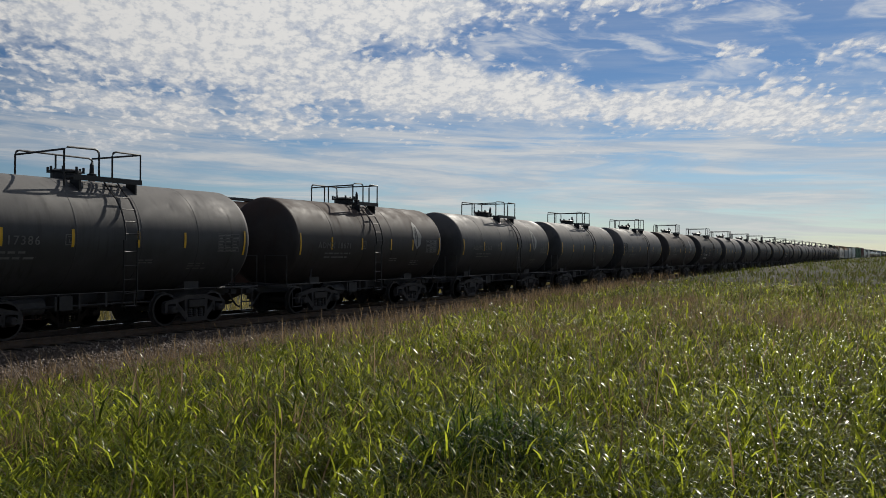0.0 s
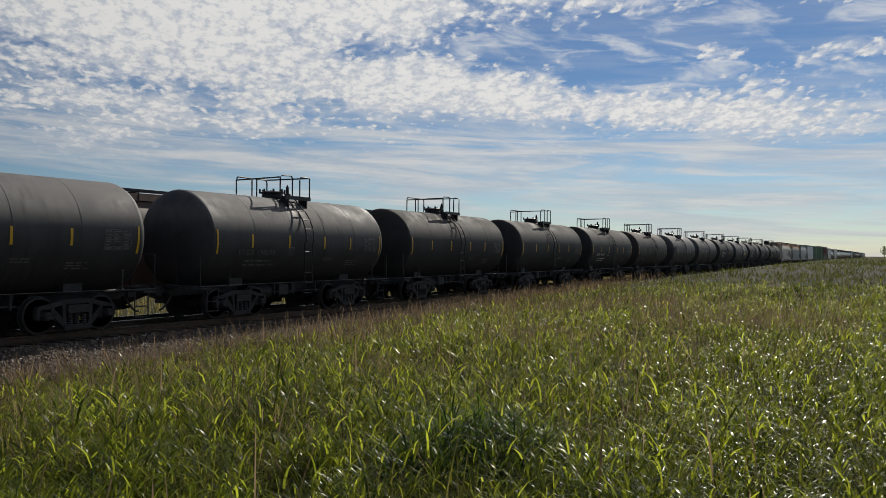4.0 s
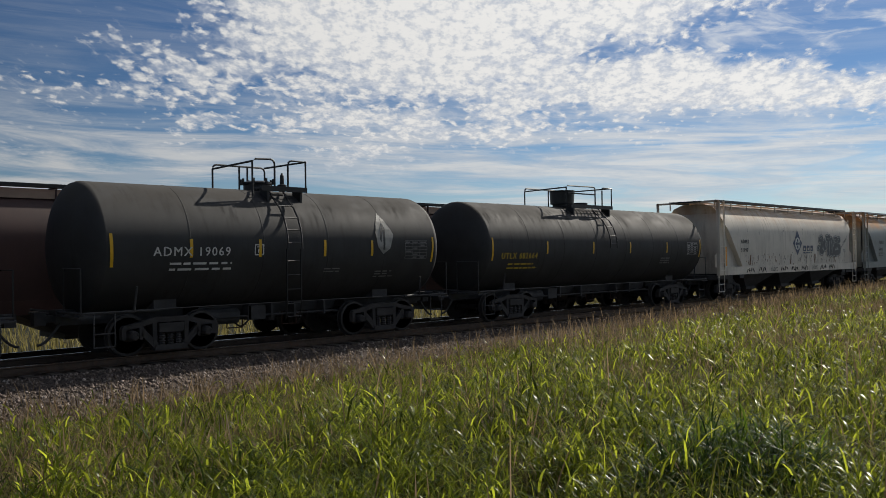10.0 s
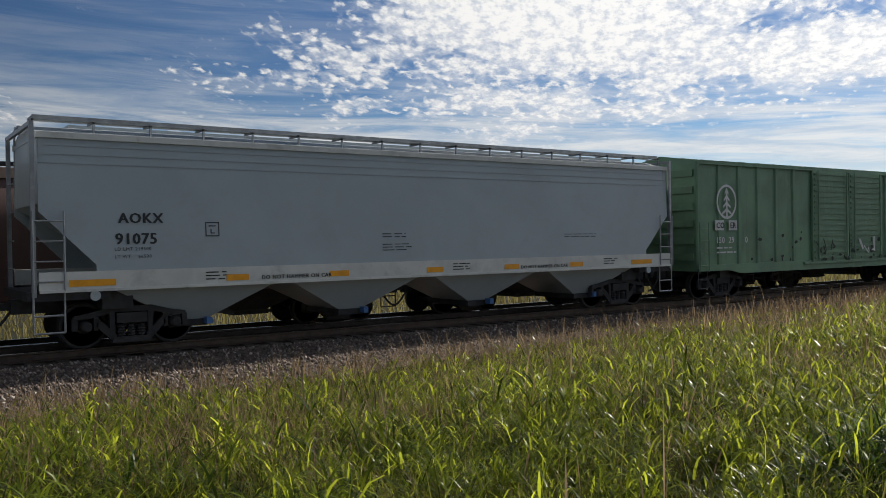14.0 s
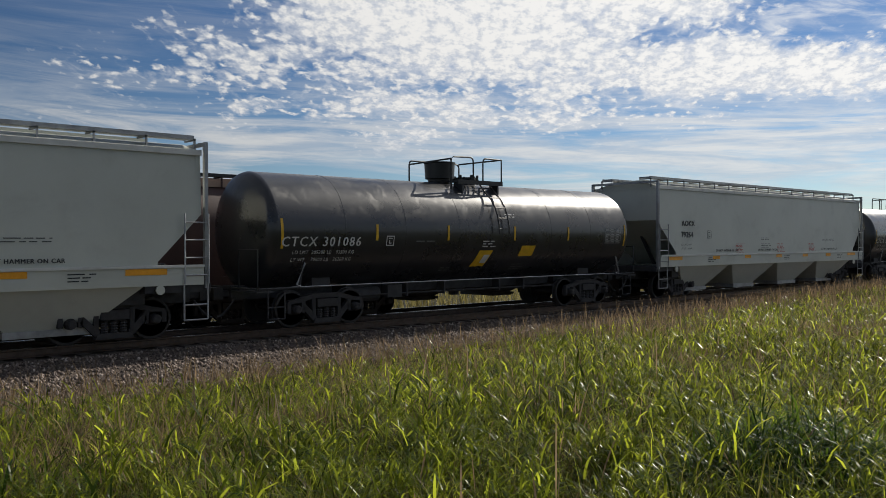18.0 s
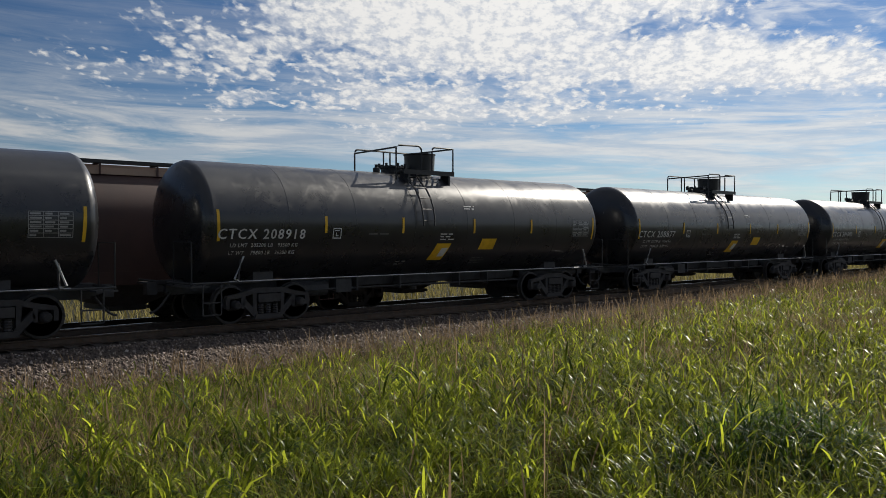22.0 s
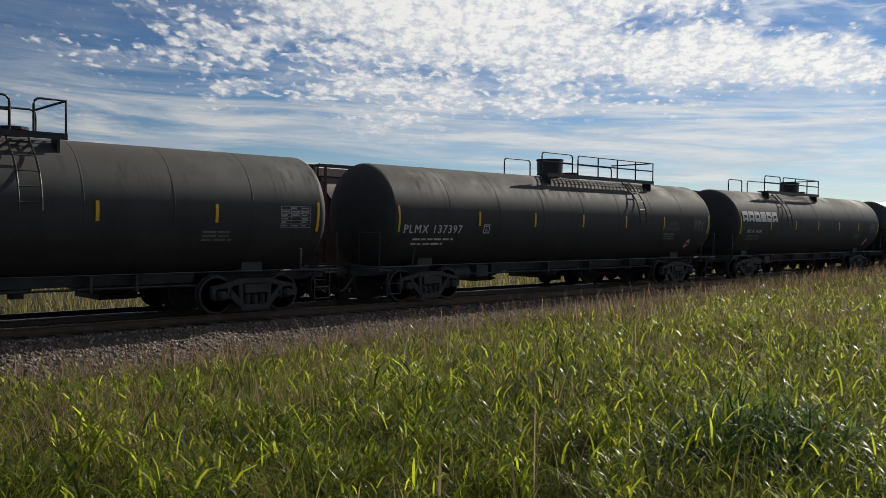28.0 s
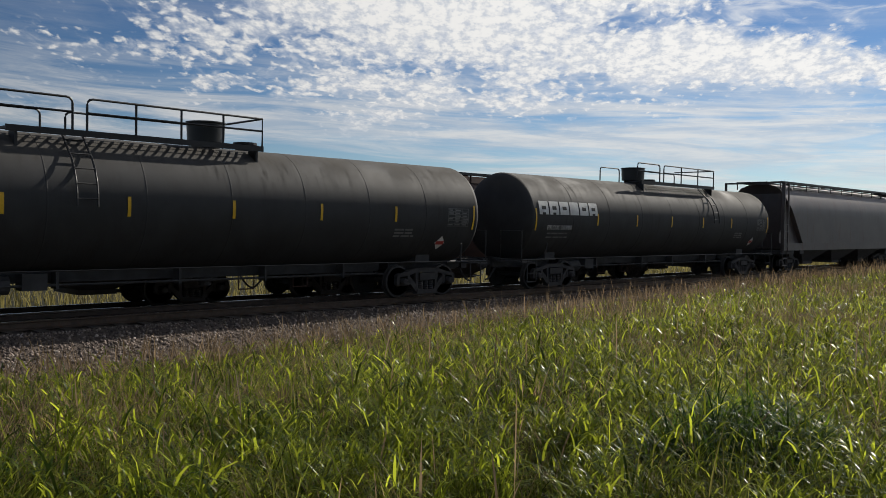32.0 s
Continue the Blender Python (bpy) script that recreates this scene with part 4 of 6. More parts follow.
def bay(car, x, top_w, bot_w, z_top, z_bot, y_top, material, gate):
    bm = bmesh.new()
    a = [bm.verts.new((x + sx * top_w / 2, sy * y_top, z_top)) for sx, sy in ((-1, -1), (1, -1), (1, 1), (-1, 1))]
    b = [bm.verts.new((x + sx * bot_w / 2, sy * (y_top * 0.62), z_bot)) for sx, sy in ((-1, -1), (1, -1), (1, 1), (-1, 1))]
    for i in range(4):
        bm.faces.new((a[i], a[(i + 1) % 4], b[(i + 1) % 4], b[i]))
    bm.faces.new(a[::-1])
    bm.faces.new(b)
    p = part("discharge_bay", bm, material, car)
    bm = bmesh.new()
    box(bm, x - bot_w / 2 - 0.06, x + bot_w / 2 + 0.06, -y_top * 0.66, y_top * 0.66, z_bot - 0.12, z_bot + 0.02)
    lathe(bm, [(-0.95, 0.05), (0.95, 0.05)], 8, "y", (x + bot_w / 2 + 0.1, 0, z_bot - 0.04))
    part("gate", bm, gate, p)


def modern_hopper(u, length, skin, name="covered_hopper", label="", marks=("", ""), bays_low=False, lines=3, orange=True):
    """Straight-sided covered hopper with four bays, slope ends and a deep side sill."""
    h = length / 2
    car = tagged(new(name), label, "hopper car", "cars of the passing train")
    zs0, zs1, ze = 1.19, 1.58, 4.06 if bays_low else 4.17
    band = skin if bays_low else SILL
    on = lambda z: -1.50 + (0.10 * (z - zs1) / (ze - zs1) if z > zs1 else 0.0)
    # side sheets, cut on a slope at the lower ends
    for s in (-1, 1):
        bm = bmesh.new()
        out = [(-h + 0.12, ze), (-h + 0.12, 2.74), (-h + 1.14, 1.70), (-h + 1.14, zs1), (h - 1.14, zs1), (h - 1.14, 1.70), (h - 0.12, 2.74), (h - 0.12, ze)]
        a = [bm.verts.new((x, s * -on(z), z)) for x, z in out]
        b = [bm.verts.new((x, s * -(on(z) + 0.03), z)) for x, z in out]
        n = len(out)
        for i in range(n):
            bm.faces.new((a[i], a[(i + 1) % n], b[(i + 1) % n], b[i]))
        bm.faces.new(a)
        bm.faces.new(b[::-1])
        part("side_sheet", bm, skin, car)
        bm = bmesh.new()
        y = s * 1.53
        box(bm, -h + 0.1, h - 0.1, *sorted((y, s * 1.40)), zs0, zs1)
        part("side_sill", bm, band, car, "painted side sill")
        bm = bmesh.new()
        z = zs1 if bays_low else zs0
        box(bm, -h + 0.1, h - 0.1, *sorted((s * 1.565, s * 1.40)), z - 0.005, z + 0.05)
        part("sill_flange", bm, SILL, car, "pale sill flange")
        bm = bmesh.new()
        box(bm, -h + 0.1, h - 0.1, *sorted((s * 1.45, s * 1.28)), ze - 0.02, ze + 0.10)
        part("top_chord", bm, SILL, car, "pale top chord along the eave")
    # roof
    bm = bmesh.new()
    prism(bm, [(-1.40, ze), (1.40, ze), (1.38, ze + 0.08), (0.55, ze + 0.30), (-0.55, ze + 0.30), (-1.38, ze + 0.08)], -h + 0.12, h - 0.12)
    part("roof", bm, skin, car)
    bm = bmesh.new()
    box(bm, -h + 0.9, h - 0.9, -0.3, 0.3, ze + 0.30, ze + 0.40)
    part("hatch", bm, skin, car)
    # end sheets: upright above, sloping in below
    for s in (-1, 1):
        bm = bmesh.new()
        pts = [(s * (h - 0.14), ze), (s * (h - 0.14), 2.9), (s * (h - 3.0), 1.15), (s * (h - 3.15), 1.15), (s * (h - 0.24), 2.96), (s * (h - 0.24), ze)]
        plate(bm, pts if s > 0 else pts[::-1], -1.42, 1.42)
        part("end_slope", bm, skin, car)
        end_frame(car, s, h, zs0 + 0.02, ze + 0.28, GALV, 0.55, False)
        bm = bmesh.new()
        plate(bm, [(s * (h - 2.05), 1.2), (s * (h - 1.95), 1.2), (s * (h - 0.75), 2.75), (s * (h - 0.85), 2.75)], -0.06, 0.06)
        box(bm, *sorted((s * (h - 1.9), s * (h - 1.3))), -1.2, 1.2, 0.8, 1.2)
        part("bolster_web", bm, FRAME, car)
        bm = bmesh.new()
        lathe(bm, [(-0.02, 0.05), (-0.02, 0.10), (0.02, 0.10), (0.02, 0.05)], 12, "y", (s * (h - 1.1), -1.53, zs0 - 0.09))
        part("jacking_pad", bm, skin, car)
    # raised belts on the side
    for k in range(lines):
        z = ze - 0.16 - 0.17 * k
        bm = bmesh.new()
        box(bm, -h + 0.14, h - 0.14, on(z) - 0.012, on(z), z, z + 0.025)
        part("side_belt", bm, skin, car)
    n_bay, span = 4, (length - 2.6) / 4
    for k in range(n_bay):
        x = -h + 1.3 + span * (k + 0.5)
        if bays_low:
            bay(car, x, span - 0.12, 1.55, zs0 + 0.05, 0.34, 1.48, skin, GALV)
        else:
            bay(car, x, span - 0.35, 0.55, zs0 + 0.02, 0.44, 1.3, skin, FRAME)
            bm = bmesh.new()
            box(bm, x + 0.22, x + 0.34, -1.12, -0.9, 0.36, 0.50)
            part("gate_valve", bm, BLUEV, car, "blue-painted gate valve")
    add_walkway(car, -h + 0.1, h - 0.1, ze + 0.42, 0.5, 1.1)
    add_trucks(car, h - 1.9)
    add_couplers(car, h + 0.2)
    if marks[0]:
        mark("car_mark", car, marks[0], -h + 1.57, 2.70 if bays_low else 2.52, 0.29, INK, on, spacing=1.12, fat=0.012)
        mark("car_number", car, marks[1], -h + 1.50, 2.27 if bays_low else 2.10, 0.31, INK, on, spacing=1.08, fat=0.012)
        mark("load_limit", car, "LD LMT 219500", -h + 1.48, 1.97, 0.095, INK, on, spacing=1.15)
        mark("light_weight", car, "LT WT    66500", -h + 1.48, 1.82, 0.095, INK, on, spacing=1.15)
        bm = bmesh.new()
        for a, b, w, hh in ((0, 0, 0.3, 0.02), (0, 0.28, 0.3, 0.02), (0, 0, 0.02, 0.3), (0.28, 0, 0.02, 0.3), (0.11, 0.06, 0.09, 0.02), (0.11, 0.06, 0.02, 0.1), (0.07, 0.21, 0.16, 0.02)):
            z = 2.24 + b
            x = -h + 3.33 + a
            bm.faces.new([bm.verts.new(p) for p in ((x, on(z) - 0.01, z), (x + w, on(z) - 0.01, z), (x + w, on(z + hh) - 0.01, z + hh), (x, on(z + hh) - 0.01, z + hh))])
        part("plate_mark", bm, INK, car)
        bars("notice", car, -1.39, 2.25, 0.8, 2, INK, on, 0.07, 0.02, 11)
        bars("notice", car, -1.39, 2.0, 0.9, 3, INK, on, 0.07, 0.02, 12)
        bars("notice", car, h - 4.5, 2.2, 1.6, 2, INK, on, 0.07, 0.018, 13)
    flat = lambda z: -1.53
    zt = zs0 + 0.16
    for x in (-4.51, 2.9) if not bays_low else (-5.1, -1.75, 4.2):
        mark("stencil", car, "DO NOT HAMMER ON CAR", x, zt - 0.06 if not bays_low else 1.72, 0.125, INK, flat, spacing=1.12, fat=0.005)
    if bays_low and marks[0]:
        for x in (-3.5, 0.0, 3.0):
            bars("warning", car, x, 2.0, 0.7, 7, REDP, on, 0.055, 0.02, int(60 + x))
    if orange:
        for x, w in ((-h + 0.62, 0.87), (-5.3, 0.5), (-2.84, 0.5), (-0.15, 0.5), (2.33, 0.5), (4.71, 0.5), (h - 1.85, 0.9)):
            sticker("reflector", car, rect(x, zs0 + (0.24 if bays_low else 0.10), w, 0.13), ORANGE, flat, label="orange reflective strip")
    for x, n in ((-h + 3.3, 21), (h - 8.4, 22), (h - 3.0, 23)):
        bars("notice", car, x, zt + 0.12, 0.6, 3, INK, flat, 0.07, 0.025, n)
    car["u"] = u
    return car


def curved_hopper(u, length, skin, name="covered_hopper", label="", group="cars of the passing train", marks=None, walk_mat=None, roof_mat=None, rungs=0):
    """Covered hopper with rounded sides, sloping ends behind open end frames, three hopper bays."""
    h = length / 2
    car = tagged(new(name), label, "hopper car", group)
    zs0, zs1, ze = 1.14, 1.50, 4.18
    on = curved_side
    half = [(-1.52, zs1), (-1.52, 2.2), (-1.52, 2.9)] + [(on(z), z) for z in (3.2, 3.45, 3.7, 3.9, 4.05, 4.18)] + [(-0.55, 4.34)]
    prof = half + [(-y, z) for y, z in half[::-1]]
    bm = bmesh.new()
    rings = []
    n_mid = 12
    # the shell's ends slope: further in at the bottom
    for k in range(n_mid + 1):
        ring = []
        for y, z in prof:
            inset = 0.62 + max(0.0, (3.55 - z)) * 0.80
            xe = h - inset
            ring.append(bm.verts.new((-xe + 2 * xe * k / n_mid, y, z)))
        rings.append(ring)
    m = len(prof)
    for a, b in zip(rings, rings[1:]):
        for i in range(m):
            bm.faces.new((a[i], a[(i + 1) % m], b[(i + 1) % m], b[i]))
    bm.faces.new(rings[0][::-1])
    bm.faces.new(rings[-1])
    part("shell", bm, skin, car, smooth=28)
    # side gussets, sills, end sheets
    for s in (-1, 1):
        for e in (-1, 1):
            bm = bmesh.new()
            pts = [(e * (h - 0.08), zs1), (e * (h - 2.26), zs1), (e * (h - 0.66), 3.5), (e * (h - 0.62), 3.95), (e * (h - 0.45), 3.95), (e * (h - 0.42), 2.2), (e * (h - 0.08), 2.0)]
            y = s * 1.28
            plate(bm, pts if e > 0 else pts[::-1], y - 0.02, y + 0.02)
            part("gusset", bm, skin, car)
        bm = bmesh.new()
        box(bm, -h + 0.05, h - 0.05, *sorted((s * 1.54, s * 1.38)), zs0, zs1)
        part("side_sill", bm, skin, car)
    for e in (-1, 1):
        bm = bmesh.new()
        plate(bm, [(e * (h - 0.75), 1.2), (e * (h - 0.68), 1.2), (e * (h - 0.62), 3.9), (e * (h - 0.70), 3.9)], -1.1, 1.1)
        part("end_wall", bm, skin, car)
        end_frame(car, e, h, zs0, 4.44, skin, 0.52, True, rungs if e > 0 else 0)
        bm = bmesh.new()
        box(bm, *sorted((e * (h - 0.7), e * (h + 0.12))), -0.72, 0.72, 4.40, 4.46)
        part("end_walkway", bm, walk_mat or RAILING, car)
        bm = bmesh.new()
        box(bm, *sorted((e * (h - 1.7), e * (h - 1.2))), -1.3, 1.3, 0.8, 1.14)
        box(bm, *sorted((e * (h - 2.3), e * (h - 1.9))), -1.56, -1.5, 0.98, 1.14)
        part("bolster", bm, FRAME, car)
    for k, x in enumerate((-length * 0.235, 0.0, length * 0.235)):
        bay(car, x, length * 0.225, 0.9, zs0 + 0.02, 0.52, 1.35, FRAME, FRAME)
    bm = bmesh.new()
    box(bm, -h + 0.9, h - 0.9, -0.34, 0.34, 4.32, 4.44)
    part("hatch", bm, roof_mat or skin, car)
    add_walkway(car, -h + 0.5, h - 0.5, 4.47, 0.58, 1.6, walk_mat or RAILING, skin)
    add_trucks(car, h - 1.75)
    add_couplers(car, h + 0.2)
    car["u"] = u
    return car


def boxcar(u, length, skin, top, bottom, name="boxcar", label="", doors=((-0.6, 3.0),), ribs=12, rib_w=0.10):
    """Steel boxcar: rib posts, sliding corrugated doors, ribbed roof and ends."""
    h = length / 2
    car = tagged(new(name), label, "boxcar", "cars of the passing train")
    y0 = -1.50
    bm = bmesh.new()
    prism(bm, [(-1.46, bottom + 0.12), (1.46, bottom + 0.12), (1.46, top), (0.0, top + 0.22), (-1.46, top)], -h, h)
    part("body", bm, skin, car)
    on = lambda z: -1.46
    for s in (-1, 1):
        bm = bmesh.new()
        pts = [(-h, bottom + 0.32), (-h, bottom + 0.12), (-h + 1.6, bottom + 0.12), (-h + 2.2, bottom), (h - 2.2, bottom), (h - 1.6, bottom + 0.12), (h, bottom + 0.12), (h, bottom + 0.32)]
        plate(bm, pts, *sorted((s * 1.44, s * 1.53)))
        part("side_sill", bm, skin, car)
        bm = bmesh.new()
        box(bm, -h, h, *sorted((s * 1.44, s * 1.54)), top - 0.10, top + 0.03)
        part("eave_rail", bm, skin, car)
    covered = [(a - 0.05, a + w + 0.05) for a, w in doors]
    zb, zt = bottom + 0.32, top - 0.10
    for k in range(ribs + 1):
        x = -h + 0.06 + (length - 0.12) * k / ribs
        if any(a < x < b for a, b in covered):
            continue
        for s in (-1, 1):
            bm = bmesh.new()
            prism_y = s * 1.46
            v = [(x - rib_w, prism_y), (x - rib_w * 0.6, prism_y + s * 0.055), (x + rib_w * 0.6, prism_y + s * 0.055), (x + rib_w, prism_y)]
            a = [bm.verts.new((p, q, zb)) for p, q in v]
            b = [bm.verts.new((p, q, zt)) for p, q in v]
            for i in range(3):
                bm.faces.new((a[i], a[i + 1], b[i + 1], b[i]))
            part("side_post", bm, skin, car)
    for a, w in doors:
        bm = bmesh.new()
        box(bm, a, a + w, -1.56, -1.48, zb - 0.05, zt)
        door = part("door", bm, skin, car)
        n = 16
        bm = bmesh.new()
        box(bm, a + 0.08, a + w - 0.08, -1.595, -1.56, 0, 0.07)
        rib = mesh_of("door_rib", bm, skin)
        for k in range(n):
            part("door_rib", rib, skin, door).location.z = zb + (zt - zb) * (k + 0.3) / n
        bm = bmesh.new()
        pipe(bm, [(a + 0.25, -1.63, zb), (a + 0.25, -1.63, zt)], 0.022)
        part("lock_bar", bm, skin, door)
        bm = bmesh.new()
        pipe(bm, [(a + w - 0.25, -1.63, zb), (a + w - 0.25, -1.63, zt)], 0.022)
        part("lock_bar", bm, skin, door)
    bm = bmesh.new()
    if doors:
        a, b = min(d[0] for d in doors), max(d[0] + d[1] for d in doors)
        box(bm, a - 0.6, b + 0.6, -1.60, -1.50, zb - 0.12, zb - 0.05)
        part("door_track", bm, skin, car)
    # ribbed roof and ends
    for k in range(ribs + 1):
        x = -h + 0.06 + (length - 0.12) * k / ribs
        bm = bmesh.new()
        prism(bm, [(-1.36, top + 0.01), (0, top + 0.215), (1.36, top + 0.01), (1.36, top + 0.045), (0, top + 0.26), (-1.36, top + 0.045)], x - 0.05, x + 0.05)
        part("roof_rib", bm, skin, car)
    for s in (-1, 1):
        for k in range(6):
            z = zb + 0.15 + (zt - zb) * k / 6
            bm = bmesh.new()
            prism(bm, [(-1.35, z), (1.35, z), (1.35, z + 0.22), (-1.35, z + 0.22)], *sorted((s * h, s * (h + 0.06))))
            part("end_rib", bm, skin, car)
        x = min(s * h, s * (h - 0.45))
        ladder("side_ladder", car, x, 0.45, bottom + 0.1, bottom + 1.7, -1.58, skin, 4)
        bm = bmesh.new()
        for z in (0.4, 0.7):
            pipe(bm, [(x, -1.5, z), (x + 0.45, -1.5, z)], 0.02, 5)
        for a in (x, x + 0.45):
            pipe(bm, [(a, -1.5, 0.4), (a, -1.5, bottom + 0.2)], 0.02, 5)
        part("sill_step", bm, FRAME, car)
        bm = bmesh.new()
        box(bm, *sorted((s * (h - 2.0), s * (h - 1.5))), -1.2, 1.2, 0.7, bottom + 0.2)
        part("bolster", bm, FRAME, car)
    bm = bmesh.new()
    box(bm, -h, h, -0.25, 0.25, 0.75, bottom + 0.2)
    part("center_sill", bm, FRAME, car)
    add_trucks(car, h - 1.75)
    add_couplers(car, h + 0.45)
    car["u"] = u
    return car

# ---------------------------------------------------------------- the passing train
SPEED = 21.59
TRAIN = []


def add(car):
    TRAIN.append(car)
    return car


def mid(a, b):
    return (a + b) / 2, b - a


def leaf_sign(car, x, z, on, w=0.55, k=1.0):
    """A pale painted leaf shape."""
    out = [(x - w * 0.5, z + 0.05), (x - w * 0.42, z - 0.3), (x - w * 0.1, z - 0.52), (x + w * 0.28, z - 0.36), (x + w * 0.5, z + 0.02), (x + w * 0.3, z + 0.28), (x - w * 0.08, z + 0.62), (x - w * 0.35, z + 0.35)]
    sticker("leaf_sign", car, [(a, b) for a, b in out], paint("pale_emblem_paint", (0.30, 0.30, 0.28), 0.6, vary=0.35, scale=3.0), on, 0.011, "faded pale leaf emblem")
    sticker("leaf_sign", car, [(x - w * 0.12, z - 0.4), (x - w * 0.02, z - 0.4), (x + w * 0.05, z + 0.2), (x - w * 0.06, z + 0.5)], INK, on, 0.015)
    sticker("leaf_sign", car, [(x - w * 0.3, z - 0.1), (x - w * 0.22, z - 0.2), (x - w * 0.1, z + 0.2), (x - w * 0.16, z + 0.3)], INK, on, 0.015)


SHORTS = [
    # left end, right end, skin, mark, leaf emblem, what sets it apart
    (-2.7, 7.1, SOOT, "", 0, "dusty black"), (9.3, 19.1, GREYT, "ADMX 17386", 0, "dusty grey"),
    (21.5, 30.9, BROWN, "ADMX 18671", 1, "brown rust-stained"), (32.9, 43.0, GREYT, "ADMX 15965", 1, "dusty grey"),
    (44.9, 54.5, GREYT, "", 0, "pale grey"), (56.7, 66.6, GREYT, "ADMX 16642", 0, "dusty grey"),
    (69.1, 78.5, BROWN, "ADMX 16617", 1, "brown rust-stained"), (81.1, 90.6, SOOT, "TILX 170628", 0, "dusty black"),
    (93.0, 102.2, GREYT, "VTGX 190097", 0, "dusty grey"), (104.9, 114.0, GREYT, "VTGX 190096", 0, "dusty grey"),
    (116.3, 125.7, SOOT, "", 0, "dusty black"), (128.2, 138.0, SOOT, "", 0, "dusty black"),
    (140.3, 149.9, SOOT, "DMIX 190629", 0, "dusty black"), (152.0, 161.4, BROWN, "TILX 170521", 0, "brown rust-stained"),
    (164.2, 173.5, GREYT, "DMIX 190580", 0, "dusty grey"), (175.8, 185.5, GREYT, "", 0, "pale grey"),
    (187.9, 197.3, SOOT, "ADMX 19598", 0, "dusty black"), (199.6, 209.4, GREYT, "GATX 73483", 0, "pale grey"),
    (211.7, 221.1, SOOT, "ADMX 17428", 1, "brown-black"), (223.4, 233.1, SOOT, "ADMX 19069", 1, "brown-black"),
]


# where the top platform begins and ends, on the cars where it is longer
DECKS = {9.3: (-0.95, 1.35), 32.9: (-0.6, 1.65), 44.9: (-0.95, 1.3), 56.7: (-0.65, 1.65), 69.1: (-0.6, 0.7), 81.1: (-0.6, 1.1), 152.0: (-0.4, 1.2)}


def build_shorts():
    for a, b, skin, text, leafy, what in SHORTS:
        u, n = mid(a, b)
        car = add(tank_car(u, n, skin=skin, style="short", deck=DECKS.get(a), marks=text, marks_mat=LETTER if skin in (SOOT, BLACK) else FADED, label=what + " short tank car with a railed top platform, on rails"))
        on = tank_side(1.475, 2.42)
        if leafy:
            leaf_sign(car, n * 0.30, 2.72, on, 0.64)
        if text == "GATX 73483":
            # white dog-shaped emblem reduced to plain shapes, with a yellow bar
            x, z = n * 0.19, 2.35
            sticker("emblem", car, [(x - 0.55, z - 0.25), (x - 0.5, z + 0.55), (x - 0.38, z + 0.85), (x - 0.3, z + 0.6), (x - 0.12, z + 0.88), (x, z + 0.6), (x + 0.3, z + 0.62), (x + 0.38, z + 0.4), (x + 0.1, z + 0.25), (x, z - 0.25)], LETTER, on, 0.012, "white emblem outline")
            sticker("emblem", car, [(x - 0.42, z - 0.18), (x - 0.4, z + 0.45), (x - 0.1, z + 0.5), (x + 0.2, z + 0.48), (x - 0.05, z + 0.2), (x - 0.1, z - 0.18)], skin, on, 0.016)
            sticker("emblem", car, rect(x - 0.15, z - 0.28, 1.05, 0.34), YELLOW, on, 0.014, "yellow emblem bar")
            bars("emblem_letters", car, x - 0.05, z - 0.18, 0.9, 1, LETTER, lambda q: on(q) - 0.01, 0.1, 0.16, 31)
        if text in ("ADMX 16642", "TILX 170628", "DMIX 190580"):
            rng = random.Random(len(text))
            bm = bmesh.new()
            x, z = -n * 0.5 + (0.5 if text[0] == "T" else -0.02), 2.35
            for k in range(5):
                pts = [(x + 0.2 * k + rng.uniform(-0.1, 0.1), 0, z + rng.uniform(-0.3, 0.5)) for _ in range(4)]
                pipe(bm, [(p[0], on(p[2]) - 0.02, p[2]) for p in pts], 0.02, 4)
            part("graffiti", bm, FADED, car, "pale scrawled graffiti")


UT_SIDE = tank_side(1.475, 2.42)


def build_first_longer():
    for a, b, text in ((235.5, 249.0, "UTLX 682664"), (603.1, 616.7, "UTLX 682423")):
        u, n = mid(a, b)
        add(tank_car(u, n, skin=SOOT, style="longer", marks=text, marks_mat=LETTERY, label="dusty black tank car with yellow lettering and a domed platform"))


def head_number(car, text, h):
    """Small number on the round head that faces the camera's side."""
    vs, fs = lettering(text, 0.17)
    me = bpy.data.meshes.new("head_number")
    zc, r = 2.42, 1.475
    pts = []
    for x, z in vs:
        y, q = -1.05 + (x - 0.2) * 0.72, zc + 0.42 + z
        rr = min(0.98, math.hypot(y, q - zc) / r)
        pts.append((-h - 0.42 * math.sqrt(max(0.0, 1 - rr ** 2.2)) - 0.02, -y - 0.75, q))
    me.from_pydata(pts, [], fs)
    me.materials.append(FADED)
    part("head_number", me, FADED, car)


def build_domes():
    for a, b, text in ((399.0, 412.8, "CTCX 301086"), (434.4, 448.6, "CTCX 301061"), (451.0, 465.0, "CTCX 732369"), (467.5, 481.3, "CTCX 301066"), (484.0, 498.0, "CTCX 208918"), (500.5, 514.5, "CTCX 208877"), (517.0, 530.8, "CTCX 301090"), (533.5, 547.1, "CTCX 208902"), (549.8, 563.8, "CTCX 208916")):
        u, n = mid(a, b)
        car = add(tank_car(u, n, skin=GLOSS, style="dome", marks=text, sill=True, deck=(-0.85, 1.23) if text == "CTCX 301086" else None, dome_x=-0.45 if text == "CTCX 301086" else None, label="glossy black tank car with yellow placards and a round valve housing"))
        h = n / 2
        head_number(car, text.replace(" ", ""), h)


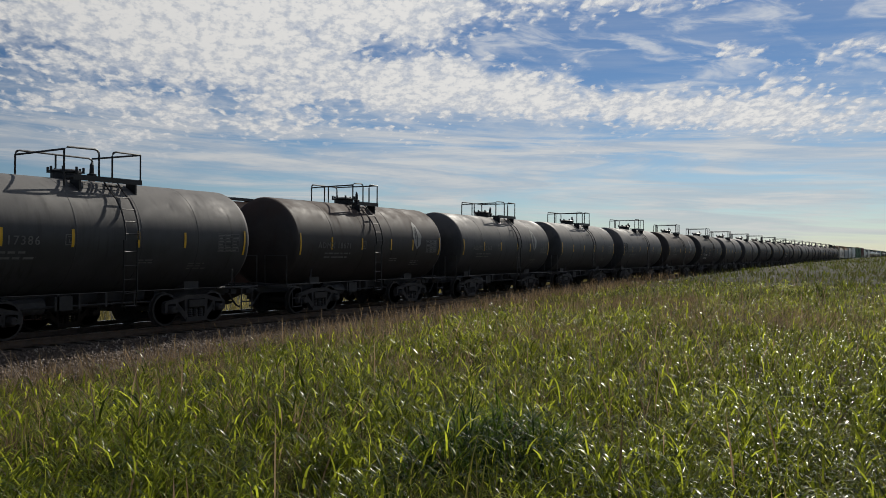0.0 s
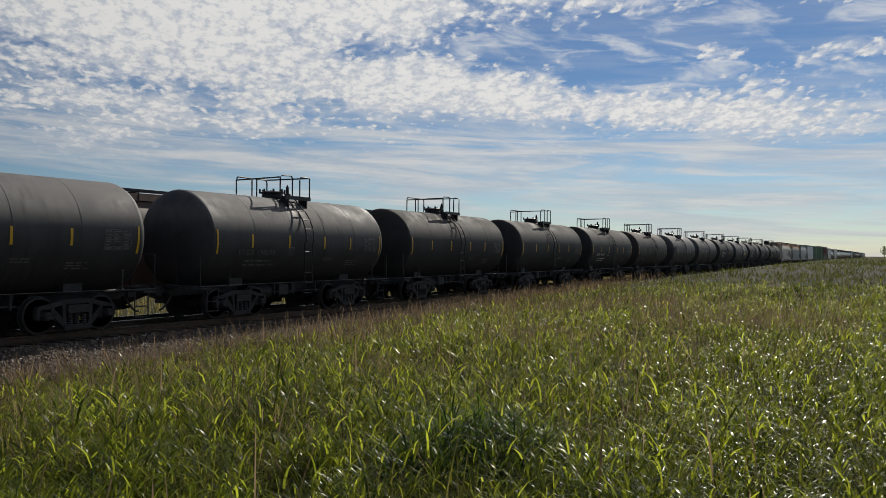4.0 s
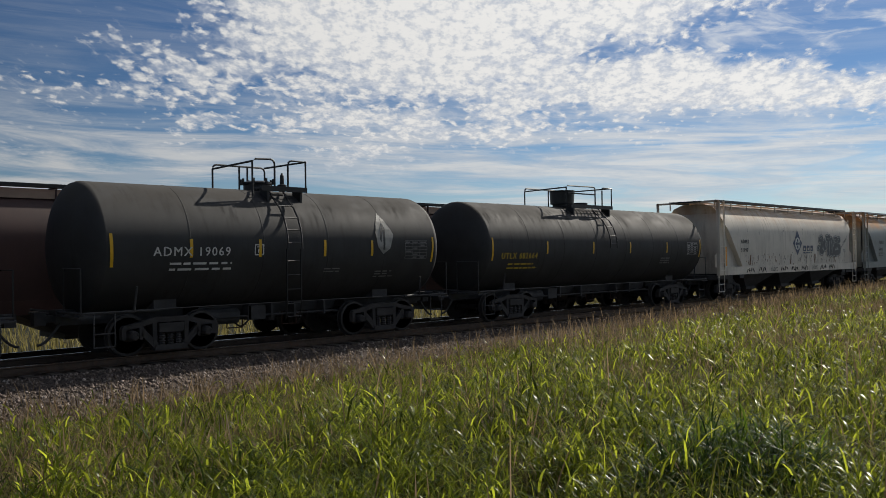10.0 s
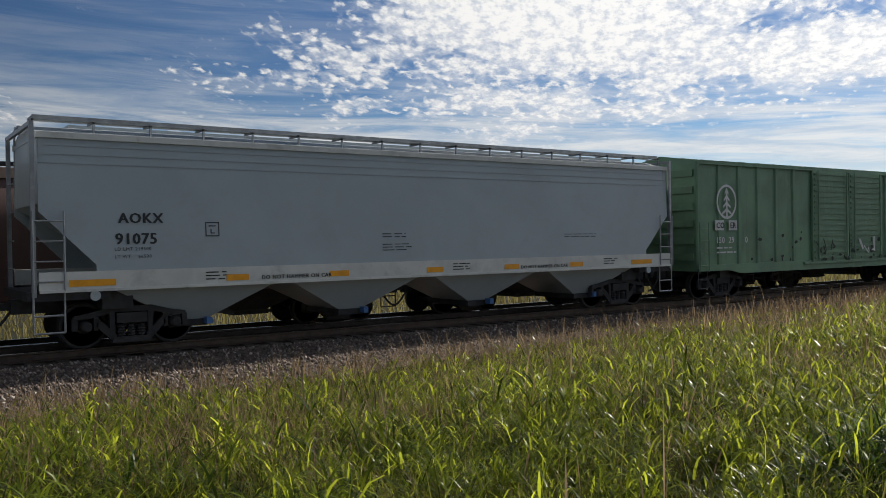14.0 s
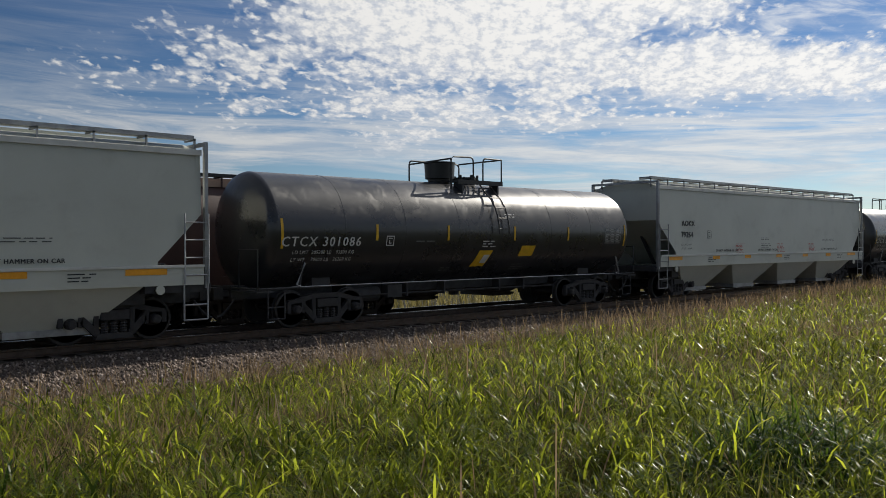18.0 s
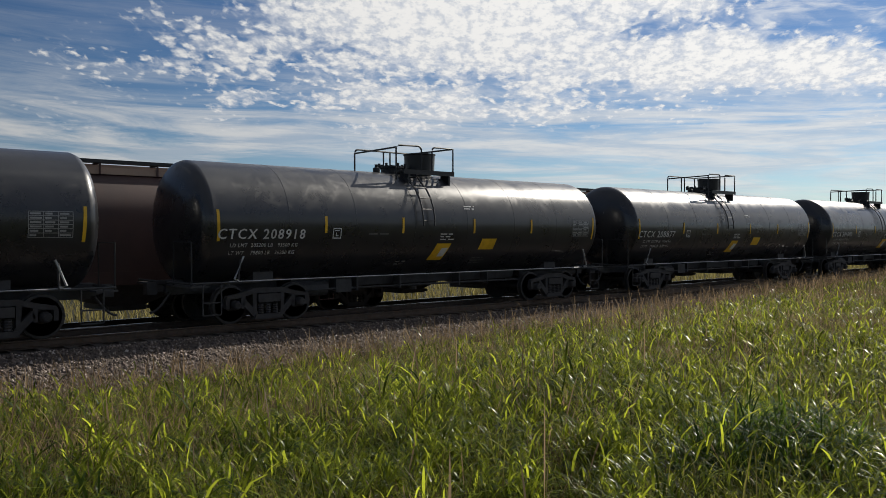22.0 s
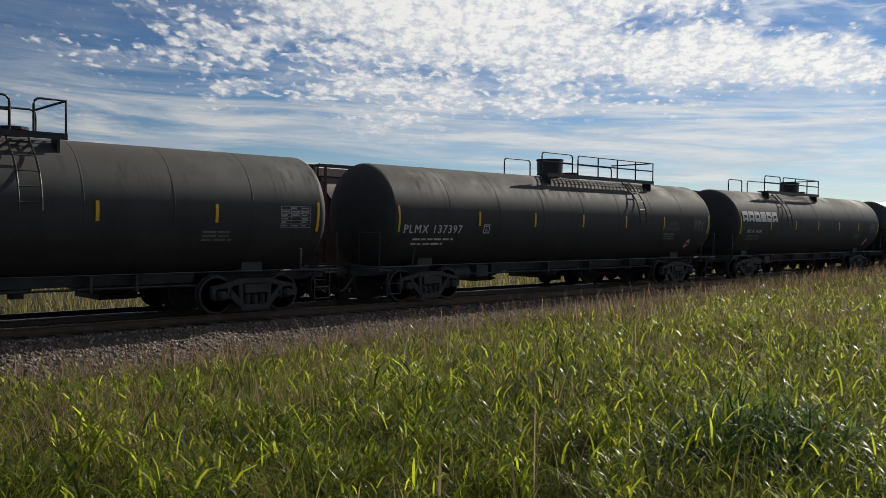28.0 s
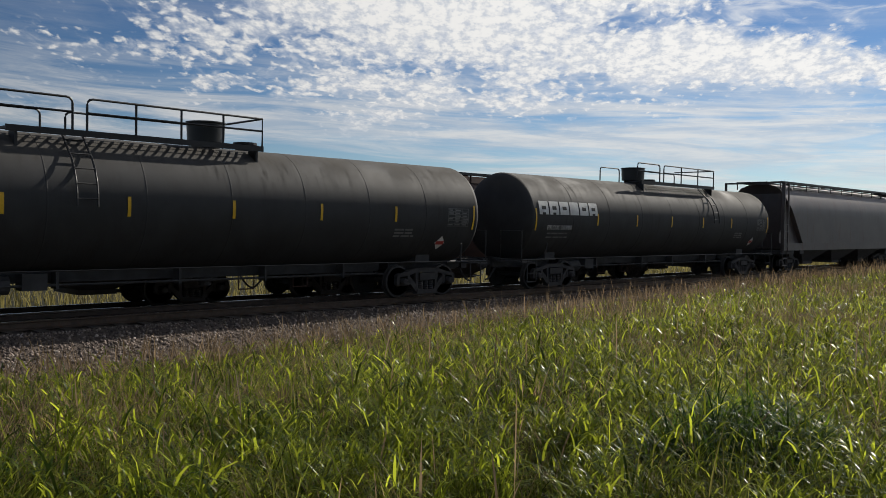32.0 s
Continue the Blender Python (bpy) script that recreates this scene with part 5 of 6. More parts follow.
def build_long_tanks():
    for a, b, text, style, big, deck, dx in (
        (619.1, 635.6, "PLMX 137397", "long", 0, (-1.6, 4.9), -0.05), (638.1, 653.8, "PROX 34402", "two_part", 1, (-4.6, 1.15), 0.0),
        (656.4, 672.3, "CBTX 785018", "long", 0, (-0.75, 4.1), -0.15), (674.8, 690.4, "SHQX 50467", "long", 0, (-1.5, 5.1), -0.4),
        (692.8, 709.3, "CBTX 781530", "two_part", 0, (-5.0, 1.1), 0.1), (712.0, 729.1, "PROX 30980", "long", 1, (-1.75, 4.2), -0.6)):
        u, n = mid(a, b)
        skin = GLOSS if text == "CBTX 785018" else BLACK
        car = add(tank_car(u, n, skin=skin, style=style, marks="" if big else text, deck=deck, dome_x=dx, label="long black pressure tank car with a railed walkway on top"))
        on = UT_SIDE
        if big:
            # wide block letters of an owner's name as plain blocks
            x = -n / 2 + 0.28
            for k in range(6):
                w = 0.48
                sticker("name_block", car, rect(x + k * 0.55, 2.50, w, 0.44), LETTER, on, 0.012, "white painted block lettering")
                if k in (0, 1, 2, 4, 5):
                    sticker("name_block", car, rect(x + k * 0.55 + 0.13, 2.66, 0.22, 0.12), skin, on, 0.016)
                if k in (0, 1, 5):
                    sticker("name_block", car, rect(x + k * 0.55 + 0.16, 2.50, 0.16, 0.07), skin, on, 0.016)
            mark("car_number", car, text, -n / 2 + 0.73, 2.0, 0.22, LETTER, on, spacing=1.15)
            bars("weight_table", car, -n / 2 + 0.8, 1.85, 1.3, 2, FADED, on, 0.13, 0.05, 41)
        if text == "CBTX 785018":
            sticker("notice_plate", car, rect(0.7, 2.12, 0.65, 0.34), YELLOW, on, label="yellow notice")
            sticker("notice_plate", car, rect(5.6, 1.68, 0.4, 0.3, 0.06), LETTER, on, label="white notice")
        if text == "SHQX 50467":
            sticker("notice_plate", car, rect(0.6, 1.9, 0.75, 0.22, 0.05), YELLOW, on, label="yellow notice")
            mark("stencil", car, "LIQUEFIED PETROLEUM GAS", 3.1, 2.02, 0.17, LETTER, on)
            mark("stencil", car, "NON ODORIZED", 3.1, 1.82, 0.15, LETTER, on)
        if text == "PLMX 137397":
            for k, word in enumerate(("LIQUEFIED", "PETROLEUM", "GAS")):
                mark("stencil", car, word, n / 2 - 3.4, 2.25 - 0.17 * k, 0.2, FADED, on)


STROKES = {"2": [(-0.15, 0.85), (0.1, 0.9), (0.12, 0.65), (-0.12, 0.35), (0.16, 0.3)], "O": [(0.0, 0.72), (0.1, 0.6), (0.0, 0.45), (-0.1, 0.6), (0.0, 0.72)], "T": [(-0.18, 0.86), (0.2, 0.86), (0.04, 0.84), (0.02, 0.25)],
           "A": [(-0.14, 0.2), (0.0, 0.8), (0.14, 0.2), (0.07, 0.45), (-0.07, 0.45)], "E": [(0.18, 0.85), (-0.08, 0.8), (-0.04, 0.56), (0.12, 0.56), (-0.06, 0.5), (-0.1, 0.25), (0.18, 0.22)], "S": [(0.16, 0.85), (-0.1, 0.82), (-0.1, 0.62), (0.14, 0.5), (0.12, 0.28), (-0.16, 0.25)],
           "N": [(-0.14, 0.2), (-0.12, 0.85), (0.12, 0.25), (0.14, 0.9)], "B": [(-0.12, 0.2), (-0.1, 0.88), (0.12, 0.72), (-0.08, 0.55), (0.15, 0.36), (-0.12, 0.2)], "K": [(-0.12, 0.2), (-0.1, 0.88), (-0.1, 0.5), (0.15, 0.85), (-0.08, 0.52), (0.17, 0.2)],
           "C": [(0.16, 0.78), (-0.02, 0.86), (-0.14, 0.55), (-0.02, 0.25), (0.18, 0.32)], "U": [(-0.14, 0.88), (-0.12, 0.35), (0.02, 0.22), (0.14, 0.38), (0.16, 0.9)], "L": [(-0.1, 0.9), (-0.12, 0.26), (0.18, 0.28)]}


def smoothed(pts, n=5):
    """Points along a smooth line through the given ones."""
    out = []
    for i in range(len(pts) - 1):
        p = [Vector(pts[max(0, min(len(pts) - 1, i + k))]) for k in (-1, 0, 1, 2)]
        for j in range(n):
            t = j / n
            out.append(0.5 * (2 * p[1] + (p[2] - p[0]) * t + (2 * p[0] - 5 * p[1] + 4 * p[2] - p[3]) * t * t + (3 * p[1] - p[0] - 3 * p[2] + p[3]) * t ** 3))
    return out + [Vector(pts[-1])]


def ribbon(bm, pts, half, on, lift):
    """A painted stroke with round ends: overlapping discs and links that follow the side."""
    for i, p in enumerate(pts):
        y = lift + 0.00002 * i
        bm.faces.new([bm.verts.new((a, on(b) - y, b)) for a, b in ellipse(p[0], p[1], half, half, 12)])
        if i:
            q = pts[i - 1]
            d = Vector((p[0] - q[0], p[1] - q[1]))
            if d.length > 1e-4:
                d = Vector((-d.y, d.x)).normalized() * half
                y += 0.00001
                bm.faces.new([bm.verts.new((a, on(b) - y, b)) for a, b in ((q[0] - d.x, q[1] - d.y), (p[0] - d.x, p[1] - d.y), (p[0] + d.x, p[1] + d.y), (q[0] + d.x, q[1] + d.y))])


def bubbles(car, text, x, z, w, high, on, layers, line, label, blot=False, thick=0.012, fat=0.115):
    """Swollen graffiti letters: layers of (growth, paint), the widest first, then thin inner lines."""
    n = len(text)
    k = w / n / 0.5
    for i, (grow, m, *between) in enumerate(layers):
        bm = bmesh.new()
        for j, c in enumerate(text):
            if c == " ":
                continue
            cx, top = x + w * (j + 0.5) / n, high * (1 - 0.04 * abs(j - (n - 1) / 2))
            pts = smoothed([(cx + a * k * 1.05, z + (b - 0.2) * 1.12 * top + 0.12 * high) for a, b in STROKES[c]], 4)
            if between:
                pts = [p for p in pts if between[0] < (p[1] - z) / high < between[1]]
            for q, run in enumerate([pts] if not between else [[p] for p in pts]):
                ribbon(bm, run, fat * k + grow, on, 0.010 + 0.005 * i + 0.0004 * j + 0.00004 * q)
        if blot:
            ribbon(bm, [(x - 0.2, z + 0.40), (x - 0.1, z + 0.46)], 0.05 + grow, on, 0.010 + 0.005 * i)
        tagged(part("graffiti", bm, m, car, label), kind="stuff")
    for j, c in enumerate(text):
        if c != " " and thick:
            bm = bmesh.new()
            cx = x + w * (j + 0.5) / n
            pts = smoothed([(cx + a * k * 0.9, z + (b - 0.2) * 1.05 * high + 0.14 * high) for a, b in STROKES[c][:3]], 3)
            ribbon(bm, pts, thick * 0.7, on, 0.028)
            tagged(part("graffiti_line", bm, line, car), kind="stuff")


def drips(name, car, rng, n, x0, x1, levels, material, on, label):
    """Small rust or paint runs, each a narrow drop that hangs from a chip."""
    bm = bmesh.new()
    for i in range(n):
        x, z = rng.uniform(x0, x1), rng.choice(levels) + rng.uniform(-0.14, 0.14)
        w, h = rng.uniform(0.010, 0.03), rng.uniform(0.04, 0.20)
        bm.faces.new([bm.verts.new((a, on(b) - 0.011 - 0.00002 * i, b)) for a, b in ((x - w, z), (x - w * 0.5, z - h * 0.7), (x, z - h), (x + w * 0.4, z - h * 0.6), (x + w, z), (x + w * 0.3, z + w), (x - w * 0.6, z + w * 0.8))])
    return tagged(part(name, bm, material, car, label), kind="stuff")


def build_hoppers():
    on = curved_side
    flat = lambda z: -1.54
    # cream car
    u, n = mid(250.5, 267.3)
    car = add(curved_hopper(u, n, WHITEH, rungs=9, label="cream covered hopper car with rust stains and black graffiti"))
    mark("car_mark", car, "ADMX", -6.29, 2.55, 0.25, INK, on, spacing=1.25, fat=0.013)
    mark("car_number", car, "51197", -6.3, 2.16, 0.25, INK, on, spacing=1.2, fat=0.013)
    sticker("diamond_sign", car, [(-0.5, 2.58), (0.05, 1.97), (0.62, 2.58), (0.38, 2.80), (0.08, 3.26), (-0.26, 2.80)], NAVY, on, 0.012, "dark blue diamond emblem")
    sticker("diamond_sign", car, ellipse(0.06, 2.55, 0.33, 0.33, 8), LETTER, on, 0.016)
    for a in range(5):
        sticker("diamond_sign", car, ellipse(0.06 + (0.17 * math.cos(a * 1.571) if a < 4 else 0), 2.55 + (0.17 * math.sin(a * 1.571) if a < 4 else 0), 0.085, 0.085, 8), NAVY, on, 0.02)
    for k in range(3):
        sticker("name_block", car, rect(0.78 + 0.47 * k, 2.18, 0.34, 0.28), NAVY, on, 0.012, "dark blue block lettering")
        sticker("name_block", car, rect(0.88 + 0.47 * k, 2.24, 0.13, 0.11), WHITEH, on, 0.016)
    bars("notice", car, 0.78, 2.06, 1.4, 1, NAVY, on, 0.08, 0.06, 51)
    body = paint("dark_spray_paint", (0.03, 0.035, 0.045), 0.5, vary=0.3, scale=4.0)
    bubbles(car, "2OTAES", 2.92, 1.9, 2.94, 1.12, on, ((0.085, INK), (0.045, LETTER), (0.015, body)), LETTER, "dark balloon letters outlined in white", True, fat=0.145)
    mark("graffiti", car, "2OTAES", n / 2 - 2.45, 2.22, 0.25, INK, on, "thin black tag", 1.1, 0.004, 0.2, 0.012, 0.62)
    rng = random.Random(4)
    for k in range(9):
        bm = bmesh.new()
        x = -n / 2 + 2.6 + k * 1.25
        if k % 4 == 2:
            mark("scrawl", car, "DOPE", x + 0.1, 1.22, 0.27, INK, flat, "thin black scrawled tag", 1.15, 0.0, 0.25)
            continue
        pts = smoothed([(x + 0.07 * j + 0.07 * math.sin(j * 2.1), 1.31 + (0.10 if j % 2 else -0.08) + rng.uniform(-0.05, 0.05)) for j in range(13)], 4)
        pipe(bm, [(p[0], flat(0) - 0.012, p[1]) for p in pts], 0.008, 4)
        part("scrawl", bm, INK, car, "thin black scrawled tag")
    rusty = paint("rust_stain", (0.17, 0.085, 0.035), 0.8, vary=0.35, scale=4.0)
    drips("rust_runs", car, rng, 120, -n / 2 + 2.6, n / 2 - 1.7, (1.62, 1.75, 1.85, 2.0), rusty, on, "brown rust runs along the lower side")
    drips("paint_chips", car, rng, 70, -n / 2 + 2.5, n / 2 - 1.9, (1.7, 1.8, 1.9, 2.0, 3.2), INK, on, "small black paint chips")
    for x in (-n / 2 + 2.95, -0.9, 2.2, 4.9):
        sticker("rust_stain", car, rect(x, 1.55, 0.10, 0.48, 0.10), rusty, on, 0.011, "slanted rust-coloured patch")
    mark("graffiti", car, "VA", n / 2 - 2.0, 2.1, 0.25, INK, on)
    sticker("reflector", car, rect(-n / 2 + 0.75, 1.55, 0.16, 0.85), ORANGE, lambda z: -1.425, label="orange reflective strip")
    # grey car with a rusty crown
    u, n = mid(268.8, 285.9)
    car = add(curved_hopper(u, n, GREYH, walk_mat=GALV, label="grey covered hopper car with an orange rust-streaked top"))
    mark("car_mark", car, "NAMX", -6.07, 2.58, 0.27, INK, on, spacing=1.1, fat=0.013)
    mark("car_number", car, "60861", -6.13, 2.16, 0.27, INK, on, spacing=1.1, fat=0.013)
    bars("weight_table", car, -6.1, 1.98, 0.9, 2, INK, on, 0.13, 0.05, 61)
    bubbles(car, "CULT", -2.95, 1.24, 3.1, 0.92, on, ((0.03, INK), (0.0, paint("silver_spray_paint", (0.28, 0.30, 0.29), 0.5, vary=0.15, scale=3.0))), INK, "silver balloon letters outlined in black")
    sticker("reflector", car, rect(n / 2 - 3.4, 2.0, 0.1, 0.55), ORANGE, on, label="orange reflective strip")
    sticker("placard", car, rect(n / 2 - 0.85, 1.3, 0.22, 1.0), SILL, lambda z: -1.56, label="white panel at the end")
    bm = bmesh.new()
    pipe(bm, [(-6.0, -1.36, 0.98), (-5.8, -1.36, 1.03), (5.0, -1.36, 1.03), (5.2, -1.36, 0.98)], 0.085, 8)
    part("outlet_pipe", bm, FRAME, car, "long dark pipe slung under the side sill")
    # pale grey car
    u, n = mid(287.1, 303.5)
    car = add(curved_hopper(u, n, PALEH, label="pale grey covered hopper car with line graffiti"))
    mark("car_mark", car, "ADMX", -5.75, 2.48, 0.26, INK, on, spacing=1.15, fat=0.013)
    mark("car_number", car, "51036", -5.85, 2.02, 0.27, INK, on, spacing=1.1, fat=0.013, shear=0.1)
    bars("weight_table", car, -5.85, 1.85, 0.9, 2, INK, on, 0.13, 0.05, 62)
    bubbles(car, "SNB SNK", -2.8, 1.3, 4.3, 0.98, on, ((0.03, INK), (0.0, paint("pale_spray_paint", (0.39, 0.41, 0.40), 0.5, vary=0.15, scale=3.0))), INK, "pale balloon letters outlined in black")
    bubbles(car, "SKES", 2.2, 1.42, 2.9, 0.85, on, ((0.10, paint("lime_halo_paint", (0.19, 0.225, 0.12), 0.5, vary=0.25, scale=3.0)), (0.03, paint("lime_dark", (0.06, 0.08, 0.025))), (0.0, paint("lime_spray_paint", (0.165, 0.195, 0.07), 0.5, vary=0.2, scale=3.0))), INK, "lime green balloon letters with dark outlines", thick=0.0)
    sticker("reflector", car, rect(-n / 2 + 0.95, 1.55, 0.13, 0.9), ORANGE, lambda z: -1.425, label="orange reflective strip")
    # newer straight-sided cars
    for a, b, skin, nums, low in ((305.0, 323.1, GREYN, ("AOKX", "91075"), False), (379.3, 397.2, BEIGEN, ("AOKX", "79260"), True), (414.7, 432.6, BEIGEN, ("AOKX", "79254"), True), (565.6, 583.4, GREYN, ("AOKX", "91049"), False)):
        u, n = mid(a, b)
        add(modern_hopper(u, n, skin, marks=nums, bays_low=low, lines=0 if low else 3, label=("pale stone" if low else "new grey") + " covered hopper car with a white sill and orange strips"))
    # tail of the train
    x = 730.6
    for k, (skin, kind) in enumerate(((DARKH, 0), (STATIC, 0), (PALEH, 0), (GREYN, 1), (GREYN, 1), (DARKH, 0))):
        n = 16.4
        f = curved_hopper if kind == 0 else modern_hopper
        add(f(x + n / 2, n, skin, label="covered hopper car near the end of the train"))
        x += n + 1.4


def tree_sign(car, x, z, on):
    """A white ring with a stylised tree."""
    def ring(r0, r1, z0):
        bm = bmesh.new()
        n = 28
        a = [bm.verts.new((x + 0.92 * r0 * math.cos(math.tau * k / n), on(0) - 0.07, z0 + r0 * math.sin(math.tau * k / n))) for k in range(n)]
        b = [bm.verts.new((x + 0.92 * r1 * math.cos(math.tau * k / n), on(0) - 0.07, z0 + r1 * math.sin(math.tau * k / n))) for k in range(n)]
        for k in range(n):
            bm.faces.new((a[k], a[(k + 1) % n], b[(k + 1) % n], b[k]))
        return bm
    part("tree_sign", ring(0.57, 0.49, z), LETTER, car, "white ring emblem with a tree shape")
    f = lambda q: on(q) - 0.06
    sticker("tree_sign", car, rect(x - 0.035, z - 0.5, 0.07, 0.92), LETTER, f, 0.018)
    for k in range(4):
        w, zz = 0.10 + 0.05 * k, z + 0.36 - 0.22 * k
        sticker("tree_sign", car, [(x - w, zz - 0.14), (x - w, zz - 0.06), (x, zz + 0.10), (x + w, zz - 0.06), (x + w, zz - 0.14), (x, zz)], LETTER, f, 0.012 + 0.0005 * k)


def build_boxcars():
    on = lambda z: -1.46
    f = lambda z: -1.52
    for a, b, seed in ((324.4, 341.4, 1), (342.8, 359.4, 2), (585.2, 601.1, 3)):
        u, n = mid(a, b)
        h = n / 2
        car = add(boxcar(u, n, GREENB, 4.52, 0.84, doors=((-2.08, 2.4), (0.37, 2.37)), ribs=16, label="faded green ribbed boxcar with double sliding doors"))
        tree_sign(car, -7.05 if n > 16.5 else -6.6, 3.22, on)
        for x, word, w in ((-h + 0.84, "CO", 0.46), (-h + 1.56, "ER", 0.44)):
            sticker("owner_panel", car, rect(x, 2.28, w, 0.33), LETTER, f, 0.006, "white panel behind dark letters")
            mark("owner_mark", car, word, x + 0.06, 2.35, 0.27, INK, f, fat=0.006, lift=0.014)
        mark("car_number", car, "150  29", -h + 0.86, 1.86, 0.29, LETTER, f, spacing=1.1, fat=0.007)
        mark("car_number", car, "0", -h + 2.42, 1.86, 0.29, LETTER, f, fat=0.007)
        bars("weight_table", car, -h + 0.9, 1.68, 1.1, 2, LETTER, f, 0.15, 0.05, seed)
        # scuffed patches along the doors and lower side, and loose pale scrawls
        rng = random.Random(70 + seed)
        scuff = paint("dark_scuffed_paint", (0.035, 0.045, 0.035), 0.8, vary=0.5, scale=3.0)
        bm = bmesh.new()
        for k in range(46):
            x, z = rng.uniform(-h + 2.6, h - 0.5), 1.15 + abs(rng.gauss(0, 0.45))
            y = (-1.605 if -2.1 < x < 2.75 else -1.525) - 0.0002 * k
            a, b = rng.uniform(0.03, 0.16), rng.uniform(0.02, 0.10)
            bm.faces.new([bm.verts.new((x + p * rng.uniform(0.6, 1.2), y, z + q * rng.uniform(0.6, 1.2))) for p, q in ellipse(0, 0, a, b, 9)])
        tagged(part("scuffs", bm, scuff, car, "dark scuffs and worn patches"), kind="stuff")
        for x0, m, n_run in ((-1.9, scuff, 3), (0.9, LETTER if seed % 2 else FADED, 3), (3.3, FADED, 4)):
            bm = bmesh.new()
            for k in range(n_run):
                y = -1.612 if x0 < 2.0 else -1.53
                pts = smoothed([(x0 + 0.42 * k + rng.uniform(-0.05, 0.35), 1.35 + rng.uniform(0, 0.65)) for _ in range(5)], 5)
                ribbon(bm, pts, 0.028, lambda q: y, 0.003 * k)
            tagged(part("graffiti_line", bm, m, car, "faded graffiti strokes"), kind="stuff")
        sticker("notice_plate", car, rect(h - 1.15, 1.1, 0.45, 0.32), INK, f, 0.01, "small dark notice with a pale edge")
        sticker("reflector", car, rect(h - 0.55, 1.05, 0.3, 0.14), ORANGE, f, 0.01, "orange reflective strip")
    u, n = mid(360.8, 377.9)
    h = n / 2
    car = add(boxcar(u, n, REDB, 4.74, 0.70, doors=((-1.61, 3.33),), ribs=11, label="oxide red ribbed boxcar covered with colourful graffiti along the bottom"))
    mark("owner_mark", car, "NK   CR", -7.43, 2.42, 0.29, LETTER, f, spacing=1.25, fat=0.008)
    mark("car_number", car, "66   220", -7.35, 2.0, 0.29, LETTER, f, spacing=1.2, fat=0.008)
    # two long painted pieces: clouds of colour, then letter shapes and outlines
    VIOLET = paint("violet_spray_paint", (0.19, 0.175, 0.25), 0.6, vary=0.4, scale=1.5, dirt=(0.12, 0.06, 0.07), dirt_amount=0.6)
    GOLD = paint("gold_spray_paint", (0.42, 0.33, 0.10), 0.5, vary=0.3, scale=1.5)
    CREAM = paint("cream_spray_paint", (0.24, 0.24, 0.20), 0.6, vary=0.45, scale=1.6, dirt=(0.10, 0.09, 0.07), dirt_amount=0.7)
    LIME = paint("green_spray_paint", (0.06, 0.17, 0.06), 0.5, vary=0.3, scale=2.0)
    TEAL = paint("teal_spray_paint", (0.03, 0.13, 0.12), 0.5, vary=0.3, scale=2.0)
    PLUM = paint("plum_outline_paint", (0.035, 0.022, 0.045), 0.5, vary=0.2, scale=3.0)
    g = lambda z: -1.53
    gd = lambda z: -1.60
    rng = random.Random(9)

    def cloud(x0, x1, z0, z1, m, lift, side=g, label=""):
        pts, k = [], 14
        for i in range(k + 1):
            pts.append((x0 + (x1 - x0) * i / k, z0 + rng.uniform(0, 0.08)))
        for i in range(k + 1):
            w = (x1 - x0) / k
            top = z1 - rng.uniform(0.05, 0.35)
            xc = x1 - w * (i + 0.0)
            pts += [(xc + w * 0.25, top - 0.10), (xc, top), (xc - w * 0.25, top - 0.02)] if 0 < i < k else [(xc, top - 0.3)]
        sticker("graffiti", car, pts, m, side, lift, label)

    cloud(-7.96, -3.9, 0.76, 2.25, VIOLET, 0.004, g, "violet and gold graffiti piece")
    cloud(-7.3, -4.5, 0.90, 1.95, GOLD, 0.008)
    cloud(-3.8, -1.7, 0.80, 2.15, CREAM, 0.004, g, "cream and teal graffiti piece")
    cloud(-1.6, 1.7, 0.95, 2.2, TEAL, 0.006, gd)
    rust = paint("faded_orange_spray_paint", (0.26, 0.13, 0.04), 0.6, vary=0.4, scale=2.0)
    for k in range(26):
        sticker("graffiti", car, ellipse(1.9 + 5.2 * k / 25, rng.choice((1.0, 1.15, 2.05, 2.2, 2.3)) + rng.uniform(-0.1, 0.1), rng.uniform(0.06, 0.2), rng.uniform(0.05, 0.16), 9), rust, g, 0.006 + 0.0001 * k, "faded orange spray patch")
    PALEGOLD = paint("pale_gold_spray_paint", (0.40, 0.32, 0.13), 0.6, vary=0.5, scale=1.4, dirt=(0.24, 0.20, 0.20), dirt_amount=0.8)
    LILAC = paint("pale_lilac_spray_paint", (0.30, 0.28, 0.31), 0.6, vary=0.35, scale=1.6, dirt=(0.16, 0.10, 0.12), dirt_amount=0.6)
    MINT = paint("mint_spray_paint", (0.08, 0.24, 0.09), 0.6, vary=0.5, scale=1.5, dirt=(0.04, 0.11, 0.05), dirt_amount=0.7)
    bubbles(car, "OSE", -7.5, 0.92, 3.4, 1.25, g, ((0.02, PLUM), (-0.012, LILAC), (-0.03, PALEGOLD, 0.28, 0.62)), PLUM, "lilac and gold graffiti letters with plum outlines", thick=0.0, fat=0.085)
    bubbles(car, "CS", -3.85, 0.9, 2.1, 1.2, g, ((0.03, PLUM), (0.008, CREAM)), PLUM, "cream graffiti letters with plum outlines", thick=0.015, fat=0.1)
    bubbles(car, "SES", -1.5, 1.0, 3.1, 1.05, gd, ((0.04, PLUM), (0.02, CREAM)), PLUM, "cream graffiti letters with plum outlines", thick=0.02, fat=0.085)
    bubbles(car, "BENA", 1.95, 0.98, 3.9, 1.2, g, ((0.07, TEAL), (0.0, LIME), (-0.045, MINT)), PLUM, "green graffiti letters with dark outlines", thick=0.0, fat=0.10)
